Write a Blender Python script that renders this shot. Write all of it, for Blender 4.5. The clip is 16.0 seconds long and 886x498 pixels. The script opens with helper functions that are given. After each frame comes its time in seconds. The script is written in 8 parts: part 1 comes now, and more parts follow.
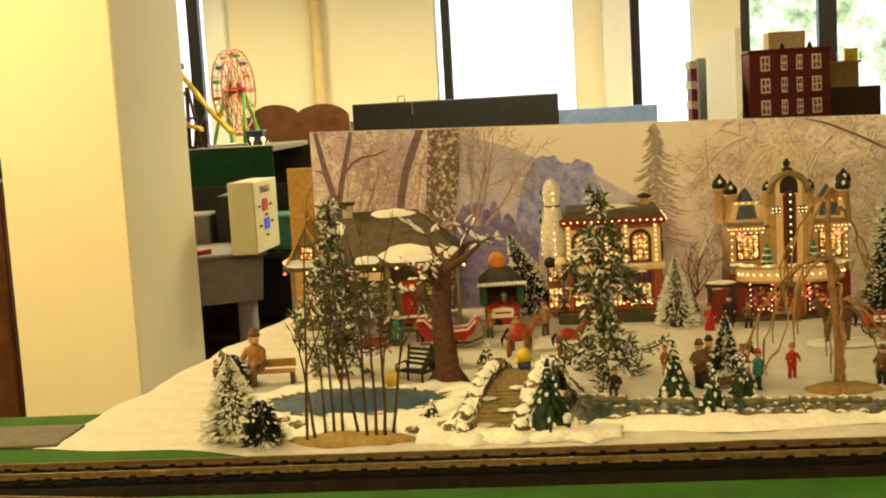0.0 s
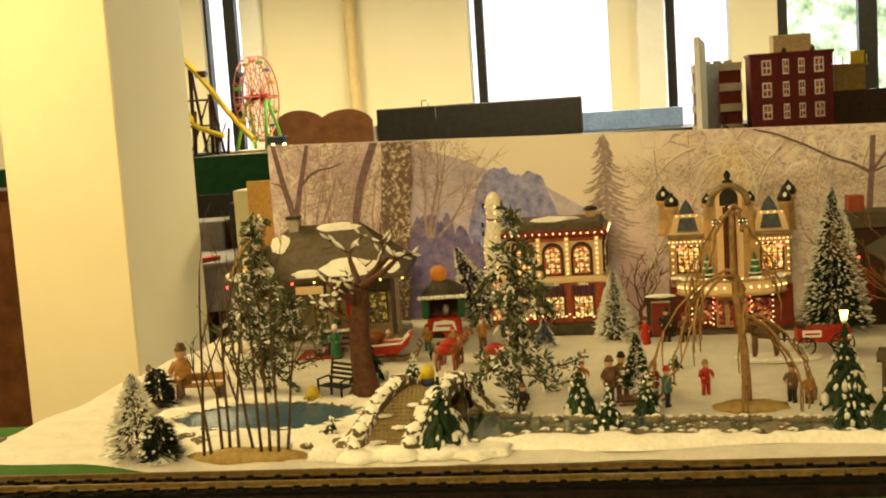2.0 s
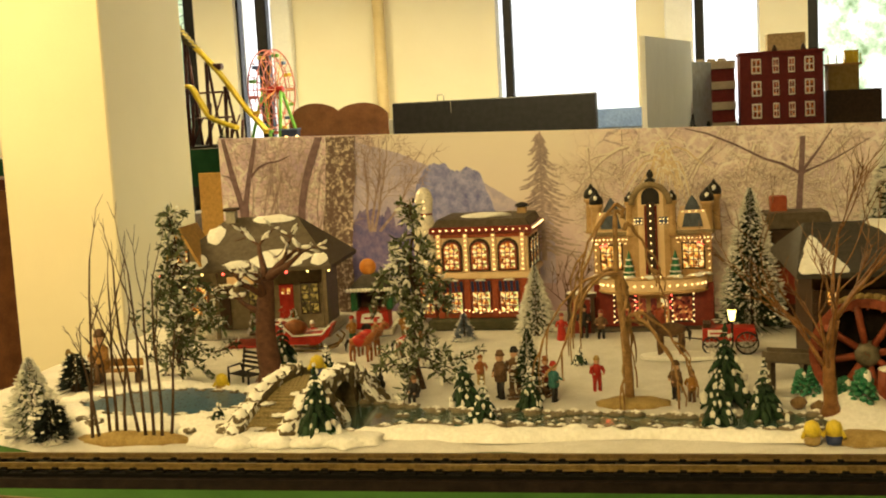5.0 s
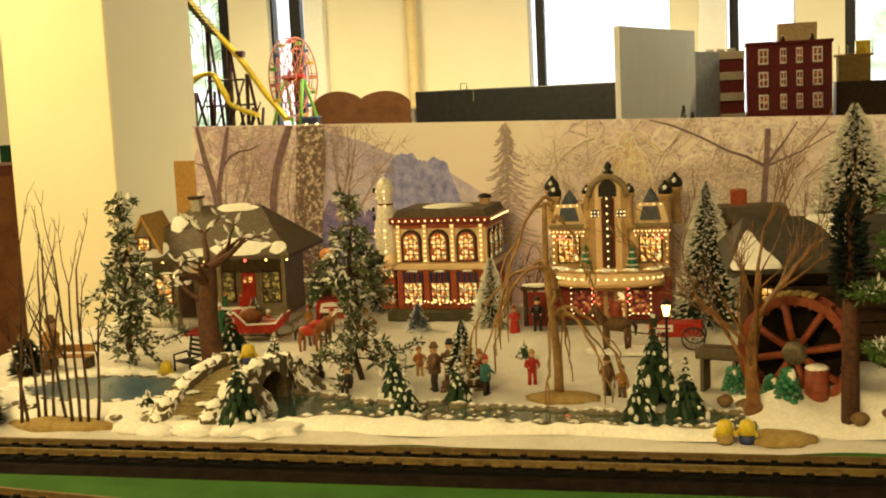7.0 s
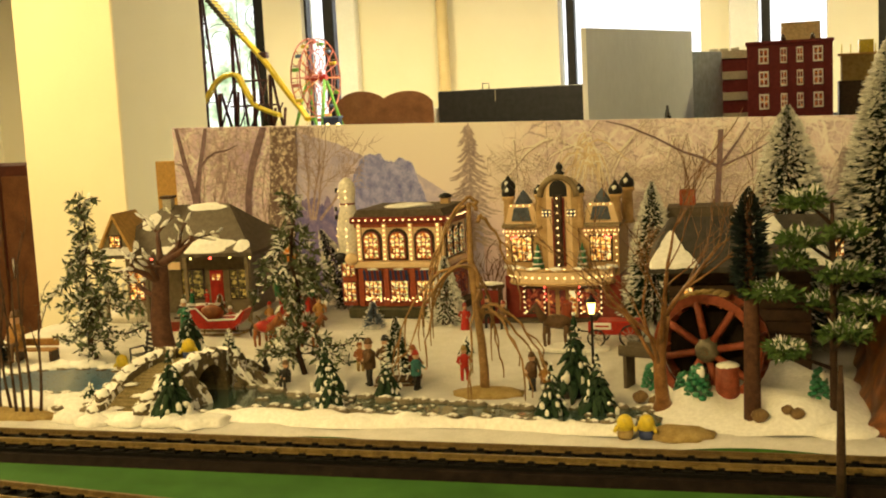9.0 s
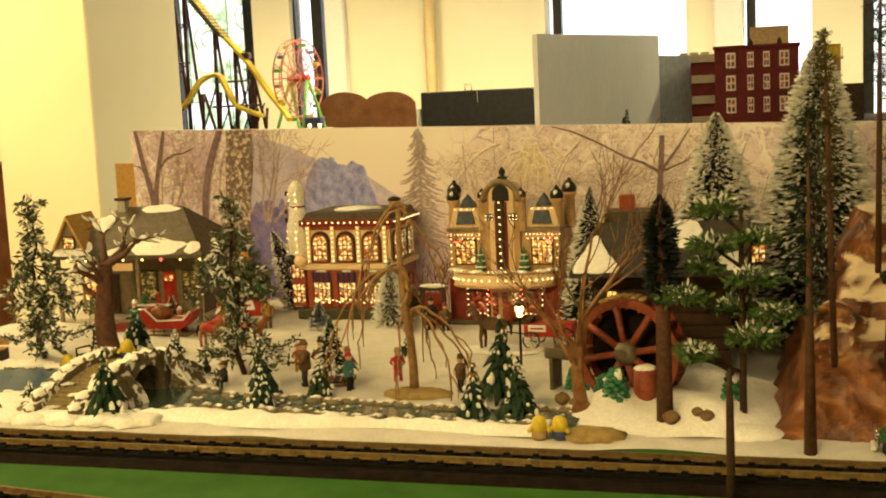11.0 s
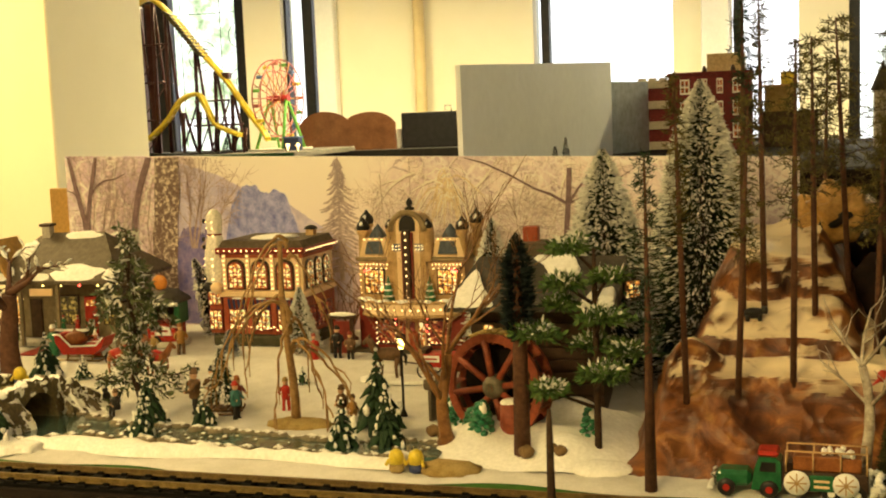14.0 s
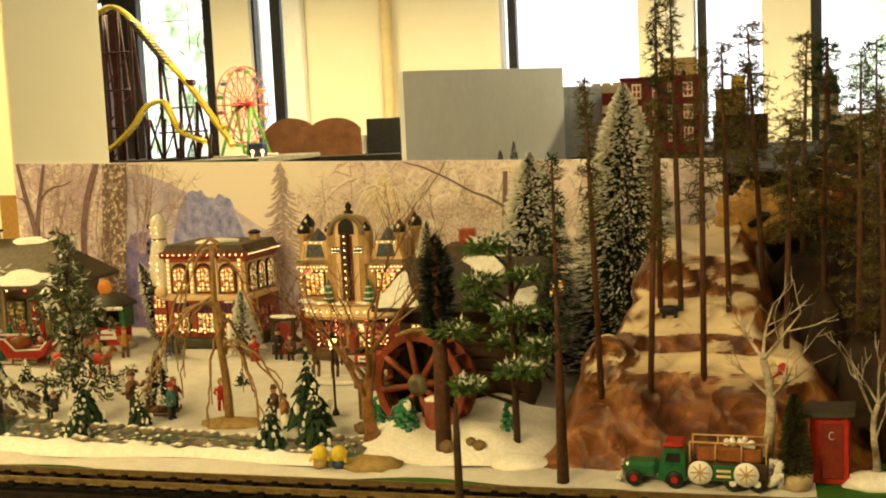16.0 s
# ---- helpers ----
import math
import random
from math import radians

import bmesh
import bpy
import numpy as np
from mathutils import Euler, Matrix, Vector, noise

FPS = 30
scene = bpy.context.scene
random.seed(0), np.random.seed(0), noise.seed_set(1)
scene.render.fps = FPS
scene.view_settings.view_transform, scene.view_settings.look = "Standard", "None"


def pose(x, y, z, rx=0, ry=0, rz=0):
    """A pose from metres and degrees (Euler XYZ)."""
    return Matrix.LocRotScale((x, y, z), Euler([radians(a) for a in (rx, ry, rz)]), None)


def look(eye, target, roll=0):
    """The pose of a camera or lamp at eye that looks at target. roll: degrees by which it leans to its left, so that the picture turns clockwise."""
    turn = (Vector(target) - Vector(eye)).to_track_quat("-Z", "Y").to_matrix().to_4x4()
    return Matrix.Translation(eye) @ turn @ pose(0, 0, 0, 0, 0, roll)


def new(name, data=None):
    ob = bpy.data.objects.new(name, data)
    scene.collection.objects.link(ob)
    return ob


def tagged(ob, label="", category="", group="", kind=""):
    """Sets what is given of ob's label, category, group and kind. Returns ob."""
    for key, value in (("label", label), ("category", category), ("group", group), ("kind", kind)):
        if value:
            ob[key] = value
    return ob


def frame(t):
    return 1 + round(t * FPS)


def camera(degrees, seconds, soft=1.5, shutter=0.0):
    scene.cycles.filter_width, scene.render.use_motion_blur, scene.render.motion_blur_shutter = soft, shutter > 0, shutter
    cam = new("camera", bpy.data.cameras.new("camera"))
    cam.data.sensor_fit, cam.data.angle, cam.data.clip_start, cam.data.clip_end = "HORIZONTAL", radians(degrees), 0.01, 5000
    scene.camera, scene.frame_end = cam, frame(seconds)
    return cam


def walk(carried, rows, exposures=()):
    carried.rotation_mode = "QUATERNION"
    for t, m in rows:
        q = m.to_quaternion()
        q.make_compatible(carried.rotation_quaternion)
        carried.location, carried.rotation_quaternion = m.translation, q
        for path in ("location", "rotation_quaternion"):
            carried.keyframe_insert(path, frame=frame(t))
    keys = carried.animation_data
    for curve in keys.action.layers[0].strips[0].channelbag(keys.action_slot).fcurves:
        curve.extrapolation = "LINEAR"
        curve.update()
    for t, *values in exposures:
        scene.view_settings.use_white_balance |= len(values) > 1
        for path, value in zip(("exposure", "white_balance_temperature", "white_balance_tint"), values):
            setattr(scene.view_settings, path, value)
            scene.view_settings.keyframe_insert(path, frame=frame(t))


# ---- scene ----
cam = camera(41.4, 16.0, 2.0)
METRES, EYE, TILT, LEAN, TURN = 1.35, 0.458, 0.0, 0.0, 4.7
ROWS = [
    (0.0, 0.0, 0.0, 0.0, -0.39, -6.8, 3.26),
    (0.5, 0.0405, -0.0015, -0.0002, 0.24, -6.7, 3.44),
    (1.0, 0.0875, -0.0084, 0.005, 1.01, -6.61, 3.58),
    (1.5, 0.1324, -0.0181, 0.0108, 1.77, -6.7, 3.7),
    (2.0, 0.1815, -0.0041, 0.0107, 2.74, -6.65, 3.77),
    (2.5, 0.2172, -0.0121, 0.0052, 3.36, -6.42, 3.83),
    (3.0, 0.248, -0.0189, 0.003, 3.87, -6.3, 3.84),
    (3.5, 0.2728, -0.0179, 0.0038, 4.21, -6.34, 3.6),
    (6.0, 0.4488, -0.0064, 0.0018, 7.0, -6.94, 3.06),
    (6.5, 0.484, 0.0086, -0.0084, 7.77, -6.85, 3.0),
    (7.0, 0.5065, 0.005, -0.0009, 8.16, -7.23, 2.73),
    (7.5, 0.5416, -0.0024, 0.0035, 8.95, -7.4, 2.72),
    (8.0, 0.5818, -0.0041, -0.0013, 9.81, -7.25, 2.88),
    (10.5, 0.7276, -0.0146, -0.0033, 11.22, -7.21, 2.79),
    (11.0, 0.739, -0.0215, 0.0025, 10.83, -7.22, 2.65),
    (11.5, 0.7509, -0.0294, 0.0112, 10.45, -7.22, 2.54),
    (12.0, 0.7965, -0.0256, 0.017, 11.21, -7.17, 2.77),
    (12.5, 0.8284, -0.015, 0.0206, 11.54, -7.07, 2.96),
    (13.0, 0.8494, -0.0075, 0.0212, 11.54, -6.81, 2.97),
    (13.5, 0.8717, -0.0075, 0.0205, 11.51, -6.57, 2.71),
    (14.0, 0.898, -0.0138, 0.0213, 11.54, -6.48, 2.25),
    (14.5, 0.9175, -0.0225, 0.0233, 11.36, -6.35, 2.25),
    (15.0, 0.9387, -0.0274, 0.0205, 11.28, -6.17, 2.34),
    (15.5, 0.9553, -0.0373, 0.0201, 10.97, -6.18, 2.34),
    (16.0, 0.9651, -0.0364, 0.0177, 10.48, -6.25, 2.59),
]
walk(cam, [(t, pose(0, 0, EYE, TILT, LEAN, TURN) @ pose(METRES * x, METRES * y, METRES * z, 90 + pitch, roll, yaw)) for t, x, y, z, yaw, pitch, roll in ROWS], exposures=[(0.0, 0.0), (6.0, 0.04), (10.5, 0.2), (13.0, 0.32), (16.0, 0.36)])

# world: daylight outside the windows
world = bpy.data.worlds.new("world")
scene.world = world
world.use_nodes = True
wn = world.node_tree.nodes
sky = wn.new("ShaderNodeTexSky")
sky.sky_type, sky.sun_disc = "NISHITA", False
sky.sun_elevation, sky.sun_rotation = radians(48), radians(20)
wn["Background"].inputs[1].default_value = 0.12
world.node_tree.links.new(sky.outputs[0], wn["Background"].inputs[0])
sun = new("sun", bpy.data.lights.new("sun", "SUN"))
sun.data.energy, sun.data.angle, sun.data.color = 2.5, radians(0.5), (1, 0.95, 0.86)
sun.matrix_world = look((2, 20, 20), (0, 2, 0))


def area_lamp(name, eye, target, width, height, watts, colour):
    lamp = new(name, bpy.data.lights.new(name, "AREA"))
    lamp.data.shape, lamp.data.size, lamp.data.size_y = "RECTANGLE", width, height
    lamp.data.energy, lamp.data.color = watts, colour
    lamp.matrix_world = look(eye, target)
    return lamp


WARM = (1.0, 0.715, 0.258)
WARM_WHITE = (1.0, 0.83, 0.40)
# ceiling lights assumed out of view, set where village, pillar and wall need brightness
ASSUMED_LAMPS = [(-1.1, 0.6, 8), (-0.15, -1.35, 150), (2.1, 0.6, 2), (-2.2, 2.6, 88), (0.0, 6.6, 150), (-2.6, 7.2, 110), (2.6, 6.6, 110)]
for lx, ly, watts in ASSUMED_LAMPS:
    area_lamp("assumed_ceiling_lamp", (lx, ly, 1.83), (lx, ly, 0), 1.1, 0.5, watts, WARM if ly < 5 else WARM_WHITE)
for lx, width, watts in ((-3.75, 0.8, 12), (-0.15, 0.9, 20), (1.1, 0.35, 6), (2.5, 1.4, 16)):
    area_lamp("window_daylight", (lx, 9.42, 0.9), (lx * 0.6, 2, 0.3), width, 1.4, watts, (1, 0.98, 0.94))


# ---- materials ----
def tree_of(name):
    m = bpy.data.materials.new(name)
    m.use_nodes = True
    return m, m.node_tree.nodes, m.node_tree.links


def rgba(c):
    return (c[0], c[1], c[2], 1)


def noise_node(n, l, scale, detail=6, rough=0.6, coord="Object"):
    tc = n.new("ShaderNodeTexCoord")
    t = n.new("ShaderNodeTexNoise")
    t.inputs["Scale"].default_value, t.inputs["Detail"].default_value, t.inputs["Roughness"].default_value = scale, detail, rough
    l.new(tc.outputs[coord], t.inputs["Vector"])
    return t


def ramp(n, l, source, stops):
    r = n.new("ShaderNodeValToRGB")
    e = r.color_ramp.elements
    while len(e) < len(stops):
        e.new(0.5)
    for k, (p, c) in zip(e, stops):
        k.position, k.color = p, rgba(c)
    l.new(source, r.inputs[0])
    return r


def mixc(n, l, fac, a, b, mode="MIX"):
    m = n.new("ShaderNodeMix")
    m.data_type, m.blend_type = "RGBA", mode
    for s, i in ((fac, 0), (a, 6), (b, 7)):
        if isinstance(s, (int, float)):
            m.inputs[i].default_value = s
        elif isinstance(s, tuple):
            m.inputs[i].default_value = rgba(s)
        else:
            l.new(s, m.inputs[i])
    return m.outputs[2]


def surf(name, a, b, scale=120, rough=0.6, bump=0.25, metal=0.0, island=0.0, fine=None, coat=0.0, depth=0.002, grain=0.2):
    """Two tones mixed by coarse noise, a finer grain over them, uneven gloss and relief."""
    m, n, l = tree_of(name)
    p = n["Principled BSDF"]
    big, small = noise_node(n, l, scale), noise_node(n, l, fine or scale * 7, 3)
    base = ramp(n, l, big.outputs[0], [(0.32, a), (0.68, b)]).outputs[0]
    speck = ramp(n, l, small.outputs[0], [(0.3, (1 - 1.4 * grain,) * 3), (0.7, (1 + 0.6 * grain,) * 3)]).outputs[0]
    base = mixc(n, l, 1.0, base, speck, "MULTIPLY")
    if island:
        geo = n.new("ShaderNodeNewGeometry")
        tone = ramp(n, l, geo.outputs["Random Per Island"], [(0, (1 - island,) * 3), (1, (1 + island,) * 3)]).outputs[0]
        base = mixc(n, l, 1.0, base, tone, "MULTIPLY")
    l.new(base, p.inputs["Base Color"])
    rr = n.new("ShaderNodeMapRange")
    rr.inputs["To Min"].default_value, rr.inputs["To Max"].default_value = max(rough - 0.12, 0.03), min(rough + 0.12, 1)
    l.new(small.outputs[0], rr.inputs["Value"])
    l.new(rr.outputs[0], p.inputs["Roughness"])
    p.inputs["Metallic"].default_value = metal
    p.inputs["Specular IOR Level"].default_value = 0.25 if rough > 0.3 else 0.5
    p.inputs["Coat Weight"].default_value = coat
    if bump:
        bn = n.new("ShaderNodeBump")
        bn.inputs["Strength"].default_value, bn.inputs["Distance"].default_value = bump, depth
        l.new(small.outputs[0], bn.inputs["Height"])
        l.new(bn.outputs[0], p.inputs["Normal"])
    return m


def capped(name, a, b, snow=(0.82, 0.8, 0.76), scale=90, start=0.62, rough=0.7, patch=0.35):
    """A rough surface with snow paint lying on whatever faces up."""
    m, n, l = tree_of(name)
    p = n["Principled BSDF"]
    big, small = noise_node(n, l, scale), noise_node(n, l, scale * 6, 3)
    base = ramp(n, l, small.outputs[0], [(0.3, a), (0.7, b)]).outputs[0]
    geo, sep = n.new("ShaderNodeNewGeometry"), n.new("ShaderNodeSeparateXYZ")
    l.new(geo.outputs["Normal"], sep.inputs[0])
    add = n.new("ShaderNodeMath")
    add.operation = "MULTIPLY_ADD"
    l.new(big.outputs[0], add.inputs[0])
    add.inputs[1].default_value = patch * 4
    l.new(sep.outputs[2], add.inputs[2])
    edge = n.new("ShaderNodeMapRange")
    edge.inputs["From Min"].default_value, edge.inputs["From Max"].default_value = start + patch * 2, start + patch * 2 + 0.12
    l.new(add.outputs[0], edge.inputs["Value"])
    l.new(mixc(n, l, edge.outputs[0], base, snow), p.inputs["Base Color"])
    p.inputs["Roughness"].default_value = rough
    bn = n.new("ShaderNodeBump")
    bn.inputs["Strength"].default_value, bn.inputs["Distance"].default_value = 0.5, 0.002
    l.new(small.outputs[0], bn.inputs["Height"])
    l.new(bn.outputs[0], p.inputs["Normal"])
    return m


def glow(name, colour, strength):
    m, n, l = tree_of(name)
    p = n["Principled BSDF"]
    p.inputs["Base Color"].default_value = rgba(colour)
    p.inputs["Emission Color"].default_value = rgba(colour)
    p.inputs["Emission Strength"].default_value = strength
    return m


def lit_glass(name, stops, scale, strength):
    """Window film of glowing coloured cells, mostly lit from behind by a lamp inside the model."""
    m, n, l = tree_of(name)
    p = n["Principled BSDF"]
    tc, v = n.new("ShaderNodeTexCoord"), n.new("ShaderNodeTexVoronoi")
    v.inputs["Scale"].default_value = scale
    l.new(tc.outputs["Object"], v.inputs["Vector"])
    sep = n.new("ShaderNodeSeparateColor")
    l.new(v.outputs["Color"], sep.inputs[0])
    c = ramp(n, l, sep.outputs[0], stops).outputs[0]
    l.new(c, p.inputs["Base Color"])
    l.new(c, p.inputs["Emission Color"])
    p.inputs["Emission Strength"].default_value = strength
    p.inputs["Roughness"].default_value = 0.2
    return m


WALL = surf("cream_wall_paint", (0.80, 0.73, 0.55), (0.83, 0.77, 0.60), 2, 0.75, 0.08, fine=300, grain=0.03)
PILLAR = surf("pillar_paint", (0.78, 0.72, 0.54), (0.82, 0.76, 0.58), 2.5, 0.7, 0.1, fine=260, grain=0.03)
CEIL = surf("ceiling_paint", (0.78, 0.77, 0.74), (0.82, 0.81, 0.79), 3, 0.9, 0.1, fine=200, grain=0.03)
FLOORM = surf("grey_carpet", (0.12, 0.11, 0.10), (0.18, 0.16, 0.14), 5, 0.95, 0.5, fine=400)
WHITE = surf("white_paint", (0.78, 0.77, 0.74), (0.82, 0.81, 0.78), 8, 0.5, 0.05, grain=0.03)
FRAME = surf("dark_bronze_frame", (0.02, 0.02, 0.022), (0.035, 0.032, 0.03), 20, 0.4, 0.1, 0.6)
GREYIRON = surf("weathered_iron", (0.10, 0.11, 0.10), (0.16, 0.17, 0.15), 20, 0.6, 0.1, 0.3)
TANPIPE = surf("tan_pipe_paint", (0.60, 0.46, 0.24), (0.66, 0.52, 0.28), 10, 0.5, 0.05, grain=0.03)
FELT = surf("green_felt", (0.024, 0.092, 0.008), (0.042, 0.135, 0.016), 14, 0.95, 0.5, fine=900, depth=0.001)
GREY = surf("grey_road_card", (0.13, 0.12, 0.10), (0.18, 0.16, 0.13), 25, 0.85, 0.3)
ROADBED = surf("black_roadbed", (0.007, 0.0045, 0.0035), (0.018, 0.012, 0.009), 60, 0.85, 0.5)
TIE = surf("black_plastic_tie", (0.005, 0.0045, 0.004), (0.010, 0.009, 0.008), 100, 0.7, 0.3)
# the back rail takes a slightly darker brass than the front one
DARKRAIL = surf("darker_brass_rail", (0.11, 0.07, 0.026), (0.20, 0.135, 0.05), 90, 0.55, 0.1, 0.2)
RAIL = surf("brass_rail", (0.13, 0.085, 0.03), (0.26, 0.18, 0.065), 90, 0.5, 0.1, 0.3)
for m in (ROADBED, TIE):
    m.node_tree.nodes["Principled BSDF"].inputs["Specular IOR Level"].default_value = 0.06
SNOW = surf("snow_batting", (0.58, 0.56, 0.52), (0.68, 0.66, 0.62), 30, 0.95, 0.22, fine=300, depth=0.002, grain=0.08)
BANK = surf("white_snow_paint", (0.80, 0.79, 0.74), (0.88, 0.87, 0.83), 40, 0.75, 0.12, fine=160, grain=0.08)
WATER = surf("blue_resin_water", (0.02, 0.07, 0.13), (0.04, 0.11, 0.19), 30, 0.3, 0.1, fine=160, coat=0.15)
STREAM = surf("green_resin_water", (0.035, 0.075, 0.06), (0.07, 0.12, 0.10), 45, 0.15, 0.2, fine=200, coat=0.6)
ROCK = capped("snowy_rock", (0.08, 0.06, 0.032), (0.20, 0.155, 0.09), start=0.72)
STONE = capped("bridge_stone", (0.06, 0.046, 0.022), (0.17, 0.125, 0.06), (0.86, 0.85, 0.80), scale=36, start=0.45, patch=1.6)
COBBLE = surf("cobbled_path", (0.13, 0.10, 0.04), (0.27, 0.21, 0.10), 60, 0.8, 0.5, island=0.3)
MOUND = surf("tan_sand_mound", (0.29, 0.19, 0.06), (0.43, 0.31, 0.12), 60, 0.9, 0.6)
BARK = surf("dark_brown_bark", (0.032, 0.017, 0.010), (0.08, 0.044, 0.025), 130, 0.8, 0.6)
REDBARK = surf("red_brown_bark", (0.12, 0.05, 0.025), (0.22, 0.10, 0.05), 130, 0.75, 0.5)
WHEELRED = surf("dark_red_wheel_paint", (0.17, 0.034, 0.016), (0.31, 0.078, 0.036), 90, 0.5, 0.3)
TRUNKRED = surf("dark_red_trunk", (0.07, 0.03, 0.018), (0.14, 0.062, 0.035), 120, 0.75, 0.5)
TWIG = surf("dry_brown_twig", (0.22, 0.12, 0.045), (0.42, 0.25, 0.10), 90, 0.6, 0.4)
BARETWIG = surf("glossy_red_brown_twig", (0.12, 0.048, 0.018), (0.34, 0.17, 0.06), 60, 0.35, 0.4)
PALETWIG = surf("pale_lichen_twig", (0.13, 0.08, 0.05), (0.66, 0.60, 0.50), 34, 0.8, 0.5)
BIRCH = surf("thin_dark_stem", (0.05, 0.028, 0.018), (0.12, 0.07, 0.04), 100, 0.7, 0.4)
NEEDLE = surf("dark_green_needles", (0.008, 0.024, 0.011), (0.023, 0.054, 0.022), 60, 0.7, 0.2, island=0.35)
BLACKNEEDLE = surf("blackish_needles", (0.008, 0.014, 0.014), (0.018, 0.03, 0.028), 60, 0.8, 0.2, island=0.3)
LEAF = surf("sage_green_leaf", (0.05, 0.07, 0.032), (0.13, 0.15, 0.075), 60, 0.65, 0.2, island=0.4)
OLIVE = surf("olive_needles", (0.06, 0.055, 0.016), (0.15, 0.12, 0.035), 50, 0.8, 0.2, island=0.4)
POTGREEN = surf("dull_olive_needles", (0.02, 0.024, 0.009), (0.06, 0.06, 0.022), 50, 0.8, 0.2, island=0.4)
GREENLEAF = surf("bright_green_needles", (0.03, 0.085, 0.02), (0.12, 0.19, 0.05), 60, 0.6, 0.2, island=0.35)
FROST = surf("white_frost", (0.76, 0.75, 0.70), (0.88, 0.87, 0.82), 70, 0.8, 0.3)
BLUEBUSH = surf("grey_blue_bush", (0.13, 0.17, 0.23), (0.27, 0.33, 0.42), 80, 0.8, 0.4, island=0.3)
EMERALD = surf("glazed_emerald", (0.01, 0.11, 0.05), (0.02, 0.20, 0.09), 80, 0.3, 0.3, coat=0.4)
EARTH, n, l = tree_of("crumpled_earth_paper")
p = n["Principled BSDF"]
fold = noise_node(n, l, 15, 7, 0.62)
fold.inputs["Distortion"].default_value = 1.2
ridges = noise_node(n, l, 17, 4, 0.5)
ridges.noise_type = "RIDGED_MULTIFRACTAL"
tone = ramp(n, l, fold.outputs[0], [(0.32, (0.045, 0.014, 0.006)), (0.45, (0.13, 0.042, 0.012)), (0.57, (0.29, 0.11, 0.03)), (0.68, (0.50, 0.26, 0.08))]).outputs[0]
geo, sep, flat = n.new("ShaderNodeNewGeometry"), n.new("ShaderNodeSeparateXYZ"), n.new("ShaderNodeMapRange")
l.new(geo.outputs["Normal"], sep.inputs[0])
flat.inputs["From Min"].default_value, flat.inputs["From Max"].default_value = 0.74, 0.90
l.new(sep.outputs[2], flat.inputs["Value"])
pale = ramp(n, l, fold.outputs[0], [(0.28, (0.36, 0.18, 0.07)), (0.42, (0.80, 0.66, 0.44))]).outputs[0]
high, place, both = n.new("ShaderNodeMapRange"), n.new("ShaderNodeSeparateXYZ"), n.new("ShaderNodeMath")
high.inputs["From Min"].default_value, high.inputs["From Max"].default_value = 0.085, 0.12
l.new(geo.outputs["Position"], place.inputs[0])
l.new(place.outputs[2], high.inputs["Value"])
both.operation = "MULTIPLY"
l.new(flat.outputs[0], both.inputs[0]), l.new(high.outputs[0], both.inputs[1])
# golden highlights on the ridges and dimmer folds, painted into the colour
painted_glint = ramp(n, l, ridges.outputs[0], [(0.5, (0.68, 0.62, 0.55)), (0.95, (1.6, 1.4, 1.05))]).outputs[0]
tone = mixc(n, l, 0.75, tone, painted_glint, "MULTIPLY")
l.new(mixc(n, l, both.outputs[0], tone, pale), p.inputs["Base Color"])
p.inputs["Roughness"].default_value = 0.46
bn = n.new("ShaderNodeBump")
bn.inputs["Strength"].default_value, bn.inputs["Distance"].default_value = 0.85, 0.010
l.new(ridges.outputs[0], bn.inputs["Height"])
l.new(bn.outputs[0], p.inputs["Normal"])
GOLDROCK = surf("golden_rock_paper", (0.36, 0.19, 0.05), (0.55, 0.33, 0.11), 22, 0.5, 0.4)
DARKROCK = surf("near_black_rock", (0.010, 0.006, 0.004), (0.036, 0.018, 0.010), 18, 0.75, 0.5)
REDBRICK = surf("glazed_red_brick", (0.30, 0.055, 0.025), (0.42, 0.10, 0.04), 150, 0.45, 0.35, coat=0.2)
CREAMW = surf("glazed_cream_wall", (0.74, 0.53, 0.30), (0.82, 0.62, 0.38), 60, 0.4, 0.15, coat=0.2, grain=0.03)
TANW = surf("glazed_tan_wall", (0.42, 0.26, 0.11), (0.60, 0.40, 0.19), 70, 0.45, 0.2, coat=0.2)
STONETAN = surf("grey_tan_moulding", (0.20, 0.14, 0.07), (0.32, 0.24, 0.13), 70, 0.45, 0.2, coat=0.2)
STATIONW = surf("olive_timber_wall", (0.16, 0.13, 0.075), (0.26, 0.2, 0.12), 90, 0.5, 0.3, coat=0.2)
ROOFB = surf("brown_shingle_roof", (0.085, 0.065, 0.042), (0.14, 0.11, 0.075), 90, 0.6, 0.5)
ROOFK = surf("charcoal_shingle_roof", (0.04, 0.035, 0.03), (0.075, 0.065, 0.052), 90, 0.55, 0.5)
DARKTRIM = surf("dark_brown_trim", (0.035, 0.02, 0.012), (0.075, 0.04, 0.022), 90, 0.5, 0.2)
REDTRIM = surf("dark_red_trim", (0.16, 0.02, 0.014), (0.24, 0.035, 0.02), 90, 0.4, 0.15, coat=0.3)
RED = surf("bright_red_paint", (0.32, 0.018, 0.012), (0.46, 0.036, 0.02), 90, 0.4, 0.1, coat=0.1)
GREEN = surf("bottle_green_paint", (0.012, 0.09, 0.035), (0.03, 0.15, 0.06), 90, 0.35, 0.1, coat=0.3)
ORANGE = surf("orange_glaze", (0.60, 0.20, 0.03), (0.72, 0.30, 0.06), 60, 0.35, 0.2, coat=0.3)
YELLOW = surf("yellow_plastic", (0.62, 0.46, 0.03), (0.72, 0.56, 0.06), 60, 0.35, 0.05, coat=0.2)
BLUE = surf("navy_paint", (0.02, 0.03, 0.09), (0.04, 0.055, 0.15), 60, 0.45, 0.1)
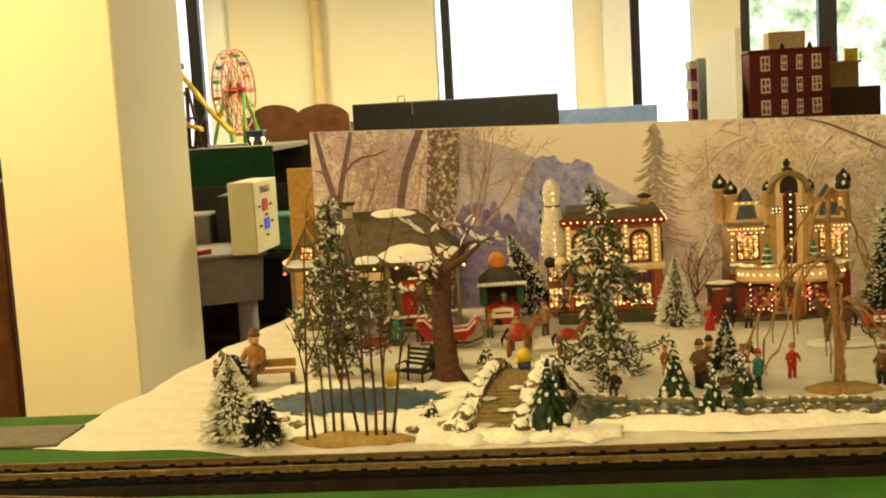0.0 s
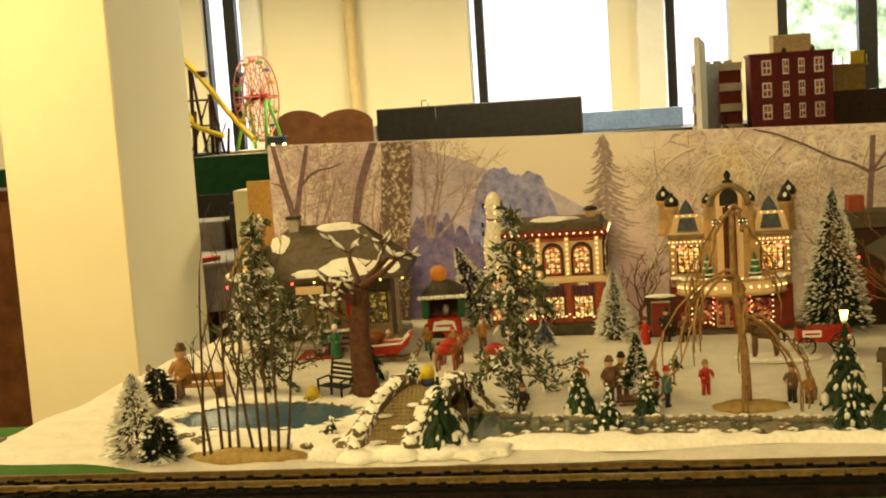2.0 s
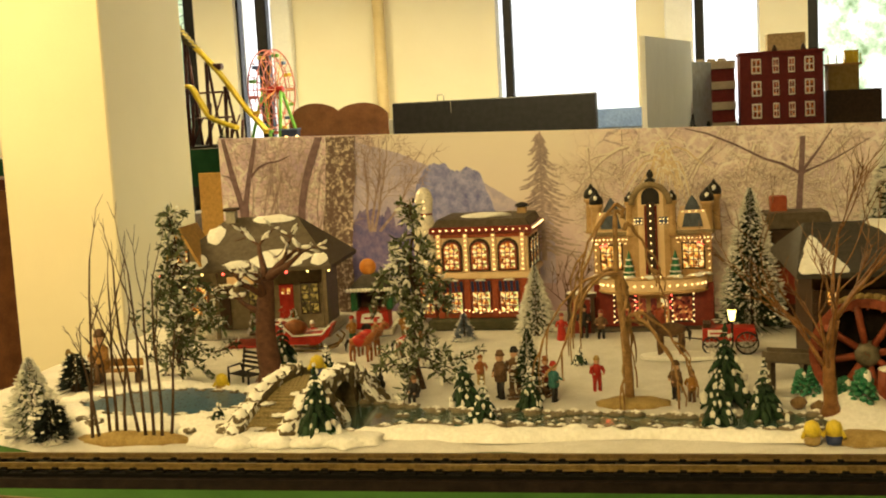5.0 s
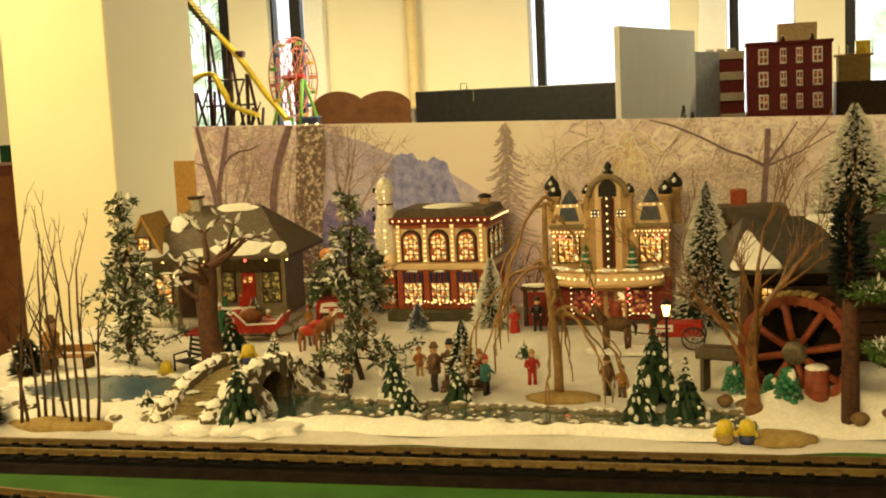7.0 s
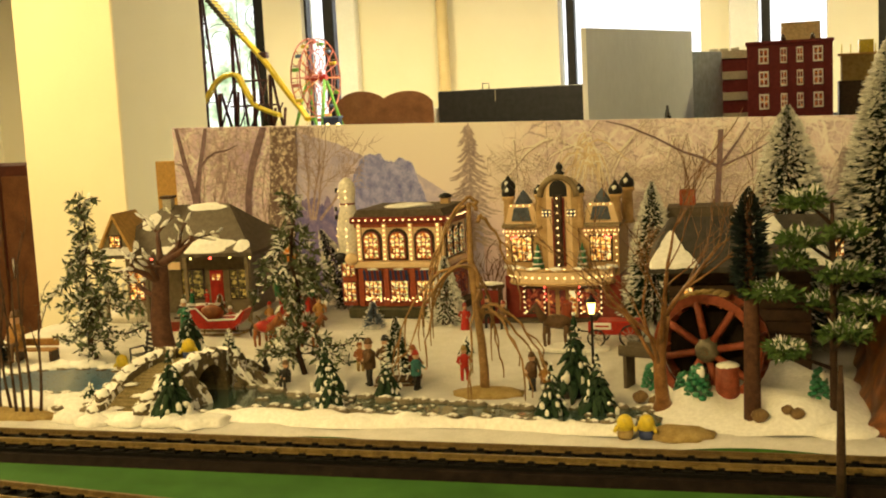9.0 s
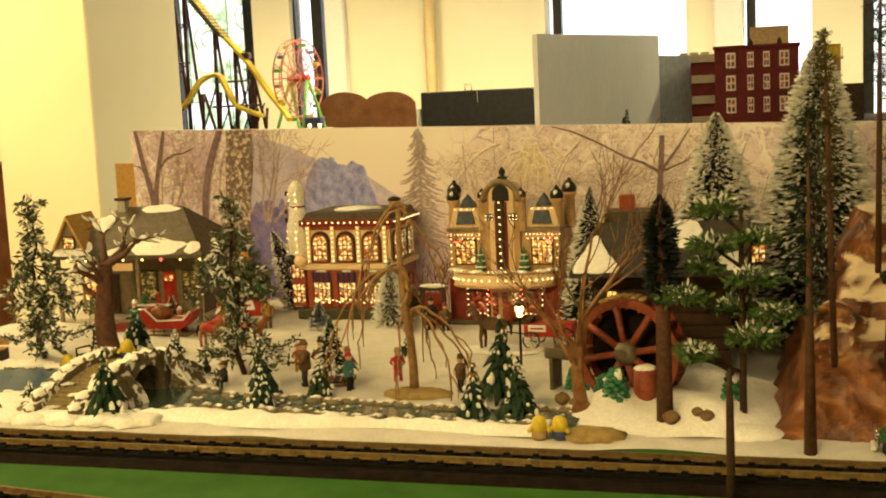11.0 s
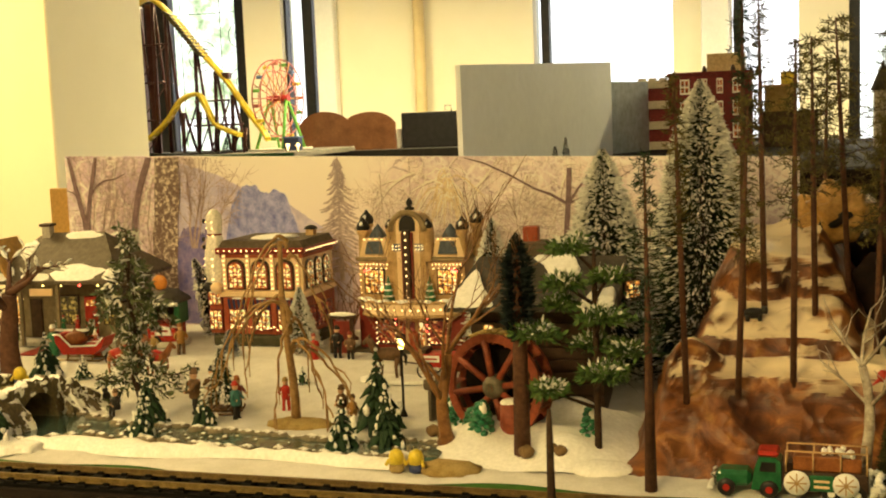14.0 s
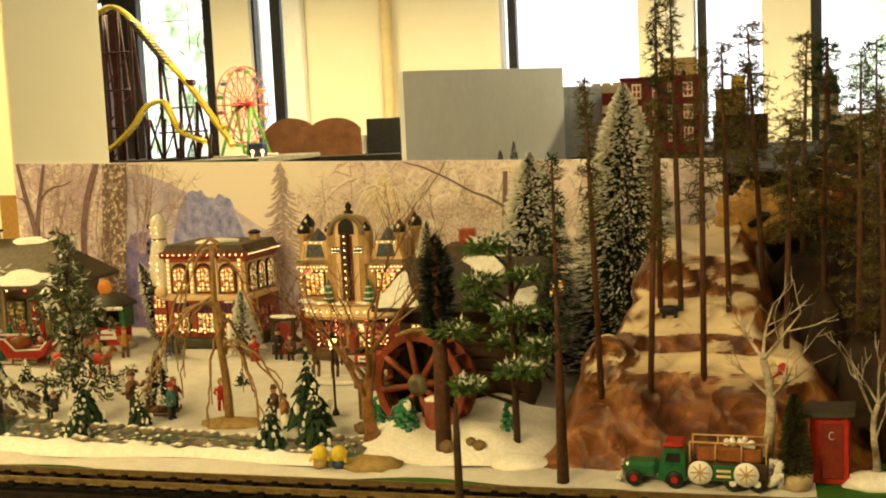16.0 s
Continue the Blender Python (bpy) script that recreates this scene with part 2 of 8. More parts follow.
TEAL = surf("teal_paint", (0.03, 0.13, 0.12), (0.06, 0.2, 0.18), 60, 0.45, 0.1)
BLACK = surf("black_paint", (0.012, 0.011, 0.011), (0.025, 0.022, 0.02), 60, 0.45, 0.1)
GREYBLUE = surf("slate_blue_roof", (0.06, 0.075, 0.10), (0.12, 0.14, 0.17), 90, 0.5, 0.3)
SKIN = surf("painted_skin", (0.55, 0.32, 0.19), (0.62, 0.38, 0.24), 90, 0.5, 0.05)
COATBROWN = surf("brown_cloth_paint", (0.10, 0.055, 0.028), (0.18, 0.10, 0.05), 120, 0.6, 0.2)
COATTAN = surf("amber_cloth_paint", (0.27, 0.125, 0.03), (0.40, 0.21, 0.06), 120, 0.6, 0.2)
COPPER = surf("copper_brown_glaze", (0.20, 0.065, 0.02), (0.36, 0.13, 0.04), 80, 0.4, 0.2, coat=0.3)
WOOD = surf("varnished_wood", (0.09, 0.032, 0.012), (0.16, 0.062, 0.024), 12, 0.4, 0.2, fine=140, coat=0.2)
PLY = surf("plywood_board", (0.46, 0.26, 0.07), (0.54, 0.32, 0.10), 9, 0.6, 0.2, fine=120)
CLOTH = surf("dark_green_table_skirt", (0.008, 0.05, 0.02), (0.016, 0.075, 0.03), 14, 0.9, 0.4, fine=300)
PLASTIC = surf("grey_plastic_bin", (0.17, 0.15, 0.16), (0.23, 0.2, 0.21), 20, 0.5, 0.1)
CARD = surf("cardboard", (0.52, 0.40, 0.22), (0.58, 0.46, 0.27), 14, 0.8, 0.2)
FOAM = surf("white_foam_board", (0.80, 0.83, 0.86), (0.85, 0.88, 0.90), 5, 0.7, 0.05, grain=0.03)
BOXCREAM = surf("cream_control_box", (0.66, 0.60, 0.38), (0.72, 0.66, 0.44), 12, 0.55, 0.1, grain=0.03)
STEELBLUE = surf("slate_blue_panel", (0.09, 0.14, 0.30), (0.13, 0.19, 0.38), 12, 0.6, 0.1)
MAROON = surf("maroon_model_brick", (0.12, 0.012, 0.016), (0.18, 0.024, 0.026), 60, 0.6, 0.3)
CONCRETE = surf("pale_concrete", (0.48, 0.44, 0.36), (0.58, 0.54, 0.45), 30, 0.8, 0.2)
PURPLEST = surf("purple_brown_steel", (0.05, 0.018, 0.02), (0.09, 0.035, 0.03), 40, 0.4, 0.1, 0.2)
LIFT = surf("dark_olive_chain", (0.05, 0.04, 0.015), (0.11, 0.085, 0.03), 40, 0.5, 0.1)
PINK = surf("pink_wheel_paint", (0.42, 0.10, 0.085), (0.56, 0.19, 0.15), 30, 0.4, 0.05)
LIME = surf("lime_green_paint", (0.14, 0.42, 0.06), (0.2, 0.5, 0.1), 30, 0.4, 0.05)
CHROME = surf("dull_chrome", (0.5, 0.48, 0.44), (0.62, 0.6, 0.56), 60, 0.25, 0.05, 0.9)
BULB = glow("white_bulb", (1.0, 0.70, 0.28), 3.6)
REDBULB = glow("red_bulb", (1.0, 0.08, 0.05), 6.0)
GREENBULB = glow("yellow_bulb", (1.0, 0.75, 0.2), 5.0)
AMBER = lit_glass("stained_amber_pane", [(0.0, (0.05, 0.012, 0.004)), (0.28, (0.45, 0.13, 0.02)), (0.5, (1, 0.62, 0.16)), (0.8, (1, 0.86, 0.45)), (0.95, (0.4, 0.5, 0.15))], 210, 0.7)
GOLDPANE = lit_glass("golden_pane", [(0.0, (0.06, 0.015, 0.004)), (0.35, (0.5, 0.17, 0.03)), (0.6, (0.95, 0.52, 0.1)), (1.0, (1, 0.85, 0.4))], 200, 0.8)
DIMPANE = lit_glass("dim_red_pane", [(0.0, (0.05, 0.01, 0.008)), (0.6, (0.2, 0.03, 0.015)), (0.85, (0.35, 0.08, 0.03)), (1.0, (0.8, 0.4, 0.12))], 180, 0.3)
# unlit house windows: a faint glow is added to the pane colour
DULLPANE = lit_glass("dull_olive_pane", [(0.0, (0.03, 0.022, 0.01)), (0.6, (0.12, 0.09, 0.025)), (1.0, (0.5, 0.36, 0.08))], 180, 0.35)
REDLED = glow("red_display", (0.42, 0.02, 0.015), 0.25)
BLUELED = glow("blue_display", (0.06, 0.07, 0.65), 0.45)
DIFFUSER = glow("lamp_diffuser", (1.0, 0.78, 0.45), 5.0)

glass = bpy.data.materials.new("window_glass")
glass.use_nodes = True
gp = glass.node_tree.nodes["Principled BSDF"]
gp.inputs["Transmission Weight"].default_value, gp.inputs["Roughness"].default_value, gp.inputs["IOR"].default_value = 1.0, 0.0, 1.05

# trees and bright sky outside the windows
DISTANCE, n, l = tree_of("garden_distance")
p = n["Principled BSDF"]
t2 = noise_node(n, l, 2.6, 8, 0.68)
leafy = ramp(n, l, t2.outputs[0], [(0.36, (0.16, 0.24, 0.10)), (0.48, (0.50, 0.62, 0.38)), (0.6, (1, 1, 1))]).outputs[0]
tc, sp = n.new("ShaderNodeTexCoord"), n.new("ShaderNodeSeparateXYZ")
l.new(tc.outputs["Object"], sp.inputs[0])
reach = []
for a, b in ((1.9, 2.7), (-5.1, -5.8)):
    r = n.new("ShaderNodeMapRange")
    r.inputs["From Min"].default_value, r.inputs["From Max"].default_value = a, b
    l.new(sp.outputs[0], r.inputs["Value"])
    reach.append(r)
both = n.new("ShaderNodeMath")
both.operation = "MAXIMUM"
l.new(reach[0].outputs[0], both.inputs[0])
l.new(reach[1].outputs[0], both.inputs[1])
view = mixc(n, l, both.outputs[0], (1, 1, 1), leafy)
p.inputs["Base Color"].default_value = (0, 0, 0, 1)
l.new(view, p.inputs["Emission Color"])
p.inputs["Emission Strength"].default_value = 2.4


# ---- builders ----
def faces_of(vs, mi):
    if mi:
        for f in {f for v in vs for f in v.link_faces}:
            f.material_index = mi


def box(bm, x0, x1, y0, y1, z0, z1, bevel=0.0, mi=0):
    r = bmesh.ops.create_cube(bm, size=1, matrix=Matrix.LocRotScale(((x0 + x1) / 2, (y0 + y1) / 2, (z0 + z1) / 2), None, (abs(x1 - x0), abs(y1 - y0), abs(z1 - z0))))
    faces_of(r["verts"], mi)
    if bevel:
        bmesh.ops.bevel(bm, geom=list({e for v in r["verts"] for e in v.link_edges}), offset=bevel, segments=1, affect="EDGES", clamp_overlap=True)
    return bm


def ball(bm, c, r, sub=2, mi=0, rough=0.0, flat=-1e9):
    r = r if isinstance(r, tuple) else (r, r, r)
    made = bmesh.ops.create_icosphere(bm, subdivisions=sub, radius=1)
    for v in made["verts"]:
        k = 1 + rough * noise.noise(v.co * 2.3 + Vector(c) * 37)
        v.co = Vector((c[0] + v.co.x * r[0] * k, c[1] + v.co.y * r[1] * k, max(c[2] + v.co.z * r[2] * k, flat)))
    for f in {f for v in made["verts"] for f in v.link_faces}:
        f.material_index, f.smooth = mi, True
    return bm


def tube(bm, pts, radii, n=6, mi=0, cap=True):
    """A round bar along the points, with a radius at each."""
    pts = [Vector(q) for q in pts]
    radii = radii if isinstance(radii, (list, tuple)) else [radii] * len(pts)
    rings = []
    for i, q in enumerate(pts):
        d = (pts[min(i + 1, len(pts) - 1)] - pts[max(i - 1, 0)]).normalized()
        u = d.cross(Vector((0.31, 0.9, 0.2)) if abs(d.y) < 0.9 else Vector((1, 0, 0.1))).normalized()
        w = d.cross(u)
        rings.append([bm.verts.new(q + (u * math.cos(a) + w * math.sin(a)) * radii[i]) for a in (2 * math.pi * k / n for k in range(n))])
    for a, b in zip(rings, rings[1:]):
        for k in range(n):
            f = bm.faces.new((a[k], b[k], b[(k + 1) % n], a[(k + 1) % n]))
            f.material_index, f.smooth = mi, True
    if cap:
        for ring, flip in ((rings[0], False), (rings[-1], True)):
            f = bm.faces.new(ring if not flip else ring[::-1])
            f.material_index = mi
    return bm


def lathe(bm, profile, n=16, c=(0, 0, 0), mi=0, smooth=True):
    """A turned shape: profile of (radius, height)."""
    rings = [[bm.verts.new((c[0] + max(r, 1e-4) * math.cos(2 * math.pi * k / n), c[1] + max(r, 1e-4) * math.sin(2 * math.pi * k / n), c[2] + z)) for k in range(n)] for r, z in profile]
    for a, b in zip(rings, rings[1:]):
        for k in range(n):
            f = bm.faces.new((a[k], a[(k + 1) % n], b[(k + 1) % n], b[k]))
            f.material_index, f.smooth = mi, smooth
    bm.faces.new(rings[0][::-1]).material_index = mi
    bm.faces.new(rings[-1]).material_index = mi
    return bm


def prism(bm, outline, y0, y1, mi=0):
    """An outline in x and z, drawn out from y0 to y1."""
    a = [bm.verts.new((x, y0, z)) for x, z in outline]
    b = [bm.verts.new((x, y1, z)) for x, z in outline]
    k = len(outline)
    made = [bm.faces.new(a), bm.faces.new(b[::-1])] + [bm.faces.new((a[i], b[i], b[(i + 1) % k], a[(i + 1) % k])) for i in range(k)]
    for f in made:
        f.material_index = mi
    bmesh.ops.recalc_face_normals(bm, faces=made)
    return bm


def arch(x0, x1, z0, z1, steps=8):
    """An outline with a round head."""
    r, c = (x1 - x0) / 2, (x0 + x1) / 2
    return [(x0, z0), (x1, z0)] + [(c + r * math.cos(math.pi * k / steps), z1 - r + r * math.sin(math.pi * k / steps)) for k in range(steps + 1)]


def BM():
    return bmesh.new()


def part(name, geo, material, parent=None, label="", at=None):
    """Links a bmesh, or a pair of vertices and faces, as one mesh object under a thing or a part."""
    me = bpy.data.meshes.new(name)
    if isinstance(geo, tuple):
        me.from_pydata(geo[0], [], geo[1])
    else:
        geo.to_mesh(me)
        geo.free()
    for m in material if isinstance(material, (list, tuple)) else [material]:
        me.materials.append(m)
    ob = new(name, me)
    ob.parent = parent
    if at is not None:
        ob.matrix_basis = at
    if label:
        tagged(ob, label)
    return ob


def thing(name, label, category, at=(0, 0, 0), turn=0, group="", kind=""):
    ob = new(name)
    ob.matrix_basis = pose(*at, 0, 0, turn)
    ob.empty_display_size = 0.02
    return tagged(ob, label, category, group, kind)


def solid(name, geo, material, label, category, at=(0, 0, 0), turn=0, group="", kind=""):
    """A thing of a single mesh."""
    ob = part(name, geo, material)
    ob.matrix_basis = pose(*at, 0, 0, turn)
    return tagged(ob, label, category, group, kind)


def smooth_step(a, b, x):
    s = min(max((x - a) / (b - a), 0), 1)
    return s * s * (3 - 2 * s)


def ground_z(y):
    """The height of the snow over the table."""
    return 0.018 * smooth_step(1.8, 2.2, y)


def on(x, y):
    return (x, y, ground_z(y))

# ---- the room ----
def setting(name, geo, material, label):
    return tagged(part(name, geo, material), label, "", "", "structure")


setting("floor", box(BM(), -6, 6, -4, 9.8, -1.0, -0.9), FLOORM, "dark grey carpeted floor of the exhibition room")
setting("ceiling", box(BM(), -6, 6, -4, 9.8, 1.9, 2.0), CEIL, "plain white ceiling of the exhibition room")
setting("wall_west", box(BM(), -6.15, -6, -4, 9.8, -0.9, 1.9), WALL, "plain cream painted wall")
setting("wall_east", box(BM(), 6, 6.15, -4, 9.8, -0.9, 1.9), WALL, "plain cream painted wall")
setting("wall_south", box(BM(), -6, 6, -4.15, -4, -0.9, 1.9), WALL, "plain cream painted wall")

SILL, HEAD = 0.02, 1.72
OPENINGS = [(-4.7, -3.3), (-2.95, -2.60), (-0.75, 0.36), (0.80, 1.30), (1.66, 3.40)]
bm = BM()
edges = [-6.0] + [x for o in OPENINGS for x in o] + [6.0]
for a, b in zip(edges[0::2], edges[1::2]):
    box(bm, a, b, 9.5, 9.75, SILL, HEAD)
box(bm, -6, 6, 9.5, 9.75, -0.9, SILL)
box(bm, -6, 6, 9.5, 9.75, HEAD, 1.9)
setting("wall_north", bm, WALL, "cream painted window wall with tall openings")

# dark frame posts: offset of each post from the left edge, and its width
POSTS = [[(0.0, 0.05), (0.30, 0.34), (1.28, 0.12)], [(0.0, 0.02), (0.165, 0.095)], [(0.05, 0.07)], [(0.015, 0.07)], [(0.0, 0.085), (0.62, 0.14), (1.68, 0.06)]]
for k, ((a, b), posts) in enumerate(zip(OPENINGS, POSTS)):
    win = tagged(new("window_%d" % (k + 1)), "tall window in a dark bronze frame", "window", "", "structure")
    win.matrix_basis = pose(a, 9.62, SILL)
    for x, w in posts:
        part("window_frame", box(BM(), x, x + w, -0.05, 0.05, 0.0, HEAD - SILL, 0.006), FRAME, win)
    part("window_frame", box(BM(), 0.0, b - a, -0.04, 0.04, 0.0, 0.05, 0.004), FRAME, win)
    part("window_frame", box(BM(), 0.0, b - a, -0.04, 0.04, HEAD - SILL - 0.05, HEAD - SILL, 0.004), FRAME, win)
    part("window_sill", box(BM(), -0.02, b - a + 0.02, -0.16, -0.045, -0.03, 0.012, 0.005), WHITE, win)
    pane = part("pane", box(BM(), 0.01, b - a - 0.01, 0.0, 0.006, 0.04, HEAD - SILL - 0.04), glass, win)
    pane.visible_shadow = False

for a, b in ((-2.598, -2.43), (0.58, 0.795)):
    setting("trim", box(BM(), a, b, 9.40, 9.497, -0.9, 1.9, 0.01), WHITE, "white pilaster beside the window")
setting("trim", tube(BM(), [(-1.69, 9.42, -0.9), (-1.69, 9.42, 1.9)], 0.048, 16), TANPIPE, "tan painted riser pipe on the wall")
setting("pillar", box(BM(), -0.45, 0.0, 0.0, 0.56, -0.9, 1.9, 0.006), PILLAR, "wide cream painted square pillar").matrix_basis = pose(-1.374, 3.838, 0, 0, 0, -6.7)
setting("baseboard", box(BM(), -6, 6, 9.47, 9.497, -0.9, -0.78, 0.004), WHITE, "white baseboard along the window wall")
back = setting("backdrop", box(BM(), -11, 11, -0.01, 0.01, -3, 6), DISTANCE, "bright garden trees and sky outside the windows")
back.matrix_basis = pose(0, 15.5, 0)

# scrolled ironwork outside the first window
grille = thing("window_grille", "dark scrolled iron grille outside the tall window", "grille", (-3.75, 9.95, 0.0))
for x in (-0.4, 0.0, 0.4):
    part("bar", tube(BM(), [(x, 0, -0.1), (x, 0, 1.7)], 0.004, 6), GREYIRON, grille)
for x, z, r in ((-0.2, 1.1, 0.17), (0.2, 0.85, 0.17), (0.2, 1.28, 0.15)):
    part("scroll", tube(BM(), [(x + r * (1 - a / 16) * math.cos(a), 0, z + r * (1 - a / 16) * math.sin(a)) for a in [k * 0.4 for k in range(32)]], 0.004, 6), GREYIRON, grille)
for z in (0.2, 0.55, 1.5):
    part("bar", tube(BM(), [(-0.5, 0, z), (0.5, 0, z)], 0.004, 6), GREYIRON, grille)

# fixtures with glowing diffusers added for the assumed lamps, all out of view
for lx, ly, watts in ASSUMED_LAMPS:
    lamp = thing("assumed_ceiling_light", "assumed square ceiling light with a warm diffuser, out of view", "light", (lx, ly, 1.9), 0, "ceiling lights")
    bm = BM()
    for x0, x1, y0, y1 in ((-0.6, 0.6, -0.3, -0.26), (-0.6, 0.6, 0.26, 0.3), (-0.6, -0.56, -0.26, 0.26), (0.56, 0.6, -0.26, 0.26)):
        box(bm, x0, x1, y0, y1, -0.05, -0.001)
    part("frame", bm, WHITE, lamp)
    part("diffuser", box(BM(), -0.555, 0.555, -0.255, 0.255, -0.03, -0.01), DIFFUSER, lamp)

# ---- the layout table ----
def edge_left(y):
    return -0.735 + 0.135 * (y - 1.64) / 0.82


bm = BM()
outline = [(-2.6, 0.95), (3.0, 0.95), (3.0, 2.66), (-0.56, 2.66), (-0.70, 1.82), (-2.6, 1.82)]
lower = [bm.verts.new((x, y, -0.045)) for x, y in outline]
upper = [bm.verts.new((x, y, -0.004)) for x, y in outline]
bm.faces.new(upper), bm.faces.new(lower[::-1])
for i in range(6):
    bm.faces.new((lower[i], lower[(i + 1) % 6], upper[(i + 1) % 6], upper[i]))
bench_top = thing("layout_table", "large model railway table covered in green felt", "table", (0, 0, 0))
part("tabletop", bm, FELT, bench_top)
for x, y in ((-2.5, 1.05), (-2.5, 1.72), (-0.6, 1.05), (1.2, 1.05), (2.9, 1.05), (-0.5, 2.56), (1.2, 2.56), (2.9, 2.56)):
    part("leg", box(BM(), x - 0.04, x + 0.04, y - 0.04, y + 0.04, -0.9, -0.045, 0.004), PLY, bench_top)
part("skirt", box(BM(), -2.58, 2.98, 0.955, 0.965, -0.88, -0.046), CLOTH, bench_top)

# the snow sheet: an uneven cloth with a wavy front edge
def front_edge(x):
    return 1.535 + 0.012 * math.sin(x * 9) + 0.008 * math.sin(x * 23 + 1) + 0.05 * smooth_step(-0.3, -0.62, x) + 0.04 * smooth_step(-0.55, -0.75, x)


verts, faces = [], []
NX, NY = 220, 110
for j in range(NY + 1):
    for i in range(NX + 1):
        v = j / NY
        y = 1.5 + v * 1.13
        x0 = edge_left(y) + 0.006 * math.sin(y * 31)
        x = x0 + (1.36 - x0) * i / NX
        y = front_edge(x) + v * (2.63 - front_edge(x))
        lump = 0.004 * noise.noise((x * 9, y * 9, 0)) + 0.0015 * noise.noise((x * 40, y * 40, 3))
        fall = smooth_step(0, 0.03, v) * smooth_step(0, 0.015, i / NX) * smooth_step(1, 0.985, i / NX)
        verts.append((x, y, -0.003 + (ground_z(y) + lump + 0.003) * fall))
faces = [(j * (NX + 1) + i, j * (NX + 1) + i + 1, (j + 1) * (NX + 1) + i + 1, (j + 1) * (NX + 1) + i) for j in range(NY) for i in range(NX)]
snow = tagged(part("snow_sheet", (verts, faces), SNOW), "uneven white snow cloth spread over the layout table", "snow", "", "structure")
for f in snow.data.polygons:
    f.use_smooth = True

# a grey road strip on the felt at the open end
solid("road_strip", box(BM(), -2.4, -0.72, 1.63, 1.74, -0.003, 0.002, 0.001), GREY, "flat grey road strip on the green felt", "road")


def railway(name, label, a, b, sleepers):
    """Two brass rails on black sleepers over a black roadbed."""
    a, b = Vector(a), Vector(b)
    length = (b - a).length
    track = thing(name, label, "track", a, math.degrees(math.atan2(b.y - a.y, b.x - a.x)), "railway tracks")
    part("roadbed", prism(BM(), [(-0.058, 0), (0.058, 0), (0.046, 0.009), (-0.046, 0.009)], 0, length), ROADBED, track, at=pose(0, 0, 0, 0, 0, -90))
    for y in (-0.0225, 0.0225):
        bm = prism(BM(), [(-0.0035, 0.0), (0.0035, 0.0), (0.0035, 0.001), (0.0012, 0.0016), (0.0012, 0.0050), (0.0022, 0.0056), (0.0022, 0.0078), (-0.0022, 0.0078), (-0.0022, 0.0056), (-0.0012, 0.0050), (-0.0012, 0.0016), (-0.0035, 0.001)], 0, length)
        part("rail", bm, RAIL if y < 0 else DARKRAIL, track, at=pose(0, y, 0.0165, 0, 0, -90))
    for y in (-0.029, 0.0, 0.029):
        part("tie_web", box(BM(), 0, length, y - 0.007, y + 0.007, 0.0088, 0.0135), TIE, track)
    tie = None
    for k in range(sleepers):
        x = (k + 0.5) * length / sleepers
        if tie is None:
            bm = box(BM(), -0.0085, 0.0085, -0.035, 0.035, 0.009, 0.0163, 0.001)
            for y in (-0.0225, 0.0225):
                for s in (-1, 1):
                    box(bm, -0.004, 0.004, y + s * 0.0062 - 0.0022, y + s * 0.0062 + 0.0022, 0.0155, 0.0195)
            tie = part("sleeper", bm, TIE, track, at=pose(x, 0, 0))
        else:
            o = new("sleeper", tie.data)
            o.parent, o.matrix_basis = track, pose(x, 0, 0)
    for x in (length * 0.36, length * 0.55, length * 0.74):
        part("rail_joiner", box(BM(), x - 0.012, x + 0.012, -0.0285, -0.0245, 0.0185, 0.0245, 0.001), RAIL, track, "worn metal rail joiner")
    return track


railway("railway_track", "brass railway track on black sleepers in front of the village", (-1.9, 1.458, -0.004), (2.0, 1.432, -0.004), 104)
railway("railway_track", "second brass railway track angled away on the green felt", (-0.98, 1.362, -0.0045), (1.3, 1.045, -0.0045), 61)

# ---- the painted winter backdrop: a flat board with a printed scene ----
PAINT, n, l = tree_of("printed_winter_scene")
p = n["Principled BSDF"]
tc, sp = n.new("ShaderNodeTexCoord"), n.new("ShaderNodeSeparateXYZ")
l.new(tc.outputs["Object"], sp.inputs[0])
low = n.new("ShaderNodeMapRange")
low.inputs["From Min"].default_value, low.inputs["From Max"].default_value = 0.02, 0.42
l.new(sp.outputs[2], low.inputs["Value"])
wisp = noise_node(n, l, 9, 9, 0.72)
sky_tone = ramp(n, l, low.outputs[0], [(0.0, (0.56, 0.40, 0.50)), (0.40, (0.80, 0.66, 0.74)), (0.62, (0.96, 0.87, 0.84)), (1.0, (0.99, 0.93, 0.86))]).outputs[0]


def warped(scale, amount):
    """The board's coordinates, bent by noise, for twigs that wander."""
    nz, mul, add = noise_node(n, l, scale, 5, 0.6), n.new("ShaderNodeVectorMath"), n.new("ShaderNodeVectorMath")
    mul.operation, add.operation = "SCALE", "ADD"
    mul.inputs["Scale"].default_value = amount
    l.new(nz.outputs["Color"], mul.inputs[0]), l.new(mul.outputs[0], add.inputs[0]), l.new(tc.outputs["Object"], add.inputs[1])
    return add.outputs[0]


def twig_net(vector, scale, width):
    """Thin crooked lines: 1 on a line, 0 between."""
    v, r = n.new("ShaderNodeTexVoronoi"), n.new("ShaderNodeMapRange")
    v.feature = "DISTANCE_TO_EDGE"
    v.inputs["Scale"].default_value = scale
    l.new(vector, v.inputs["Vector"])
    r.inputs["From Min"].default_value, r.inputs["From Max"].default_value = width, width * 0.35
    l.new(v.outputs["Distance"], r.inputs["Value"])
    return r.outputs[0]


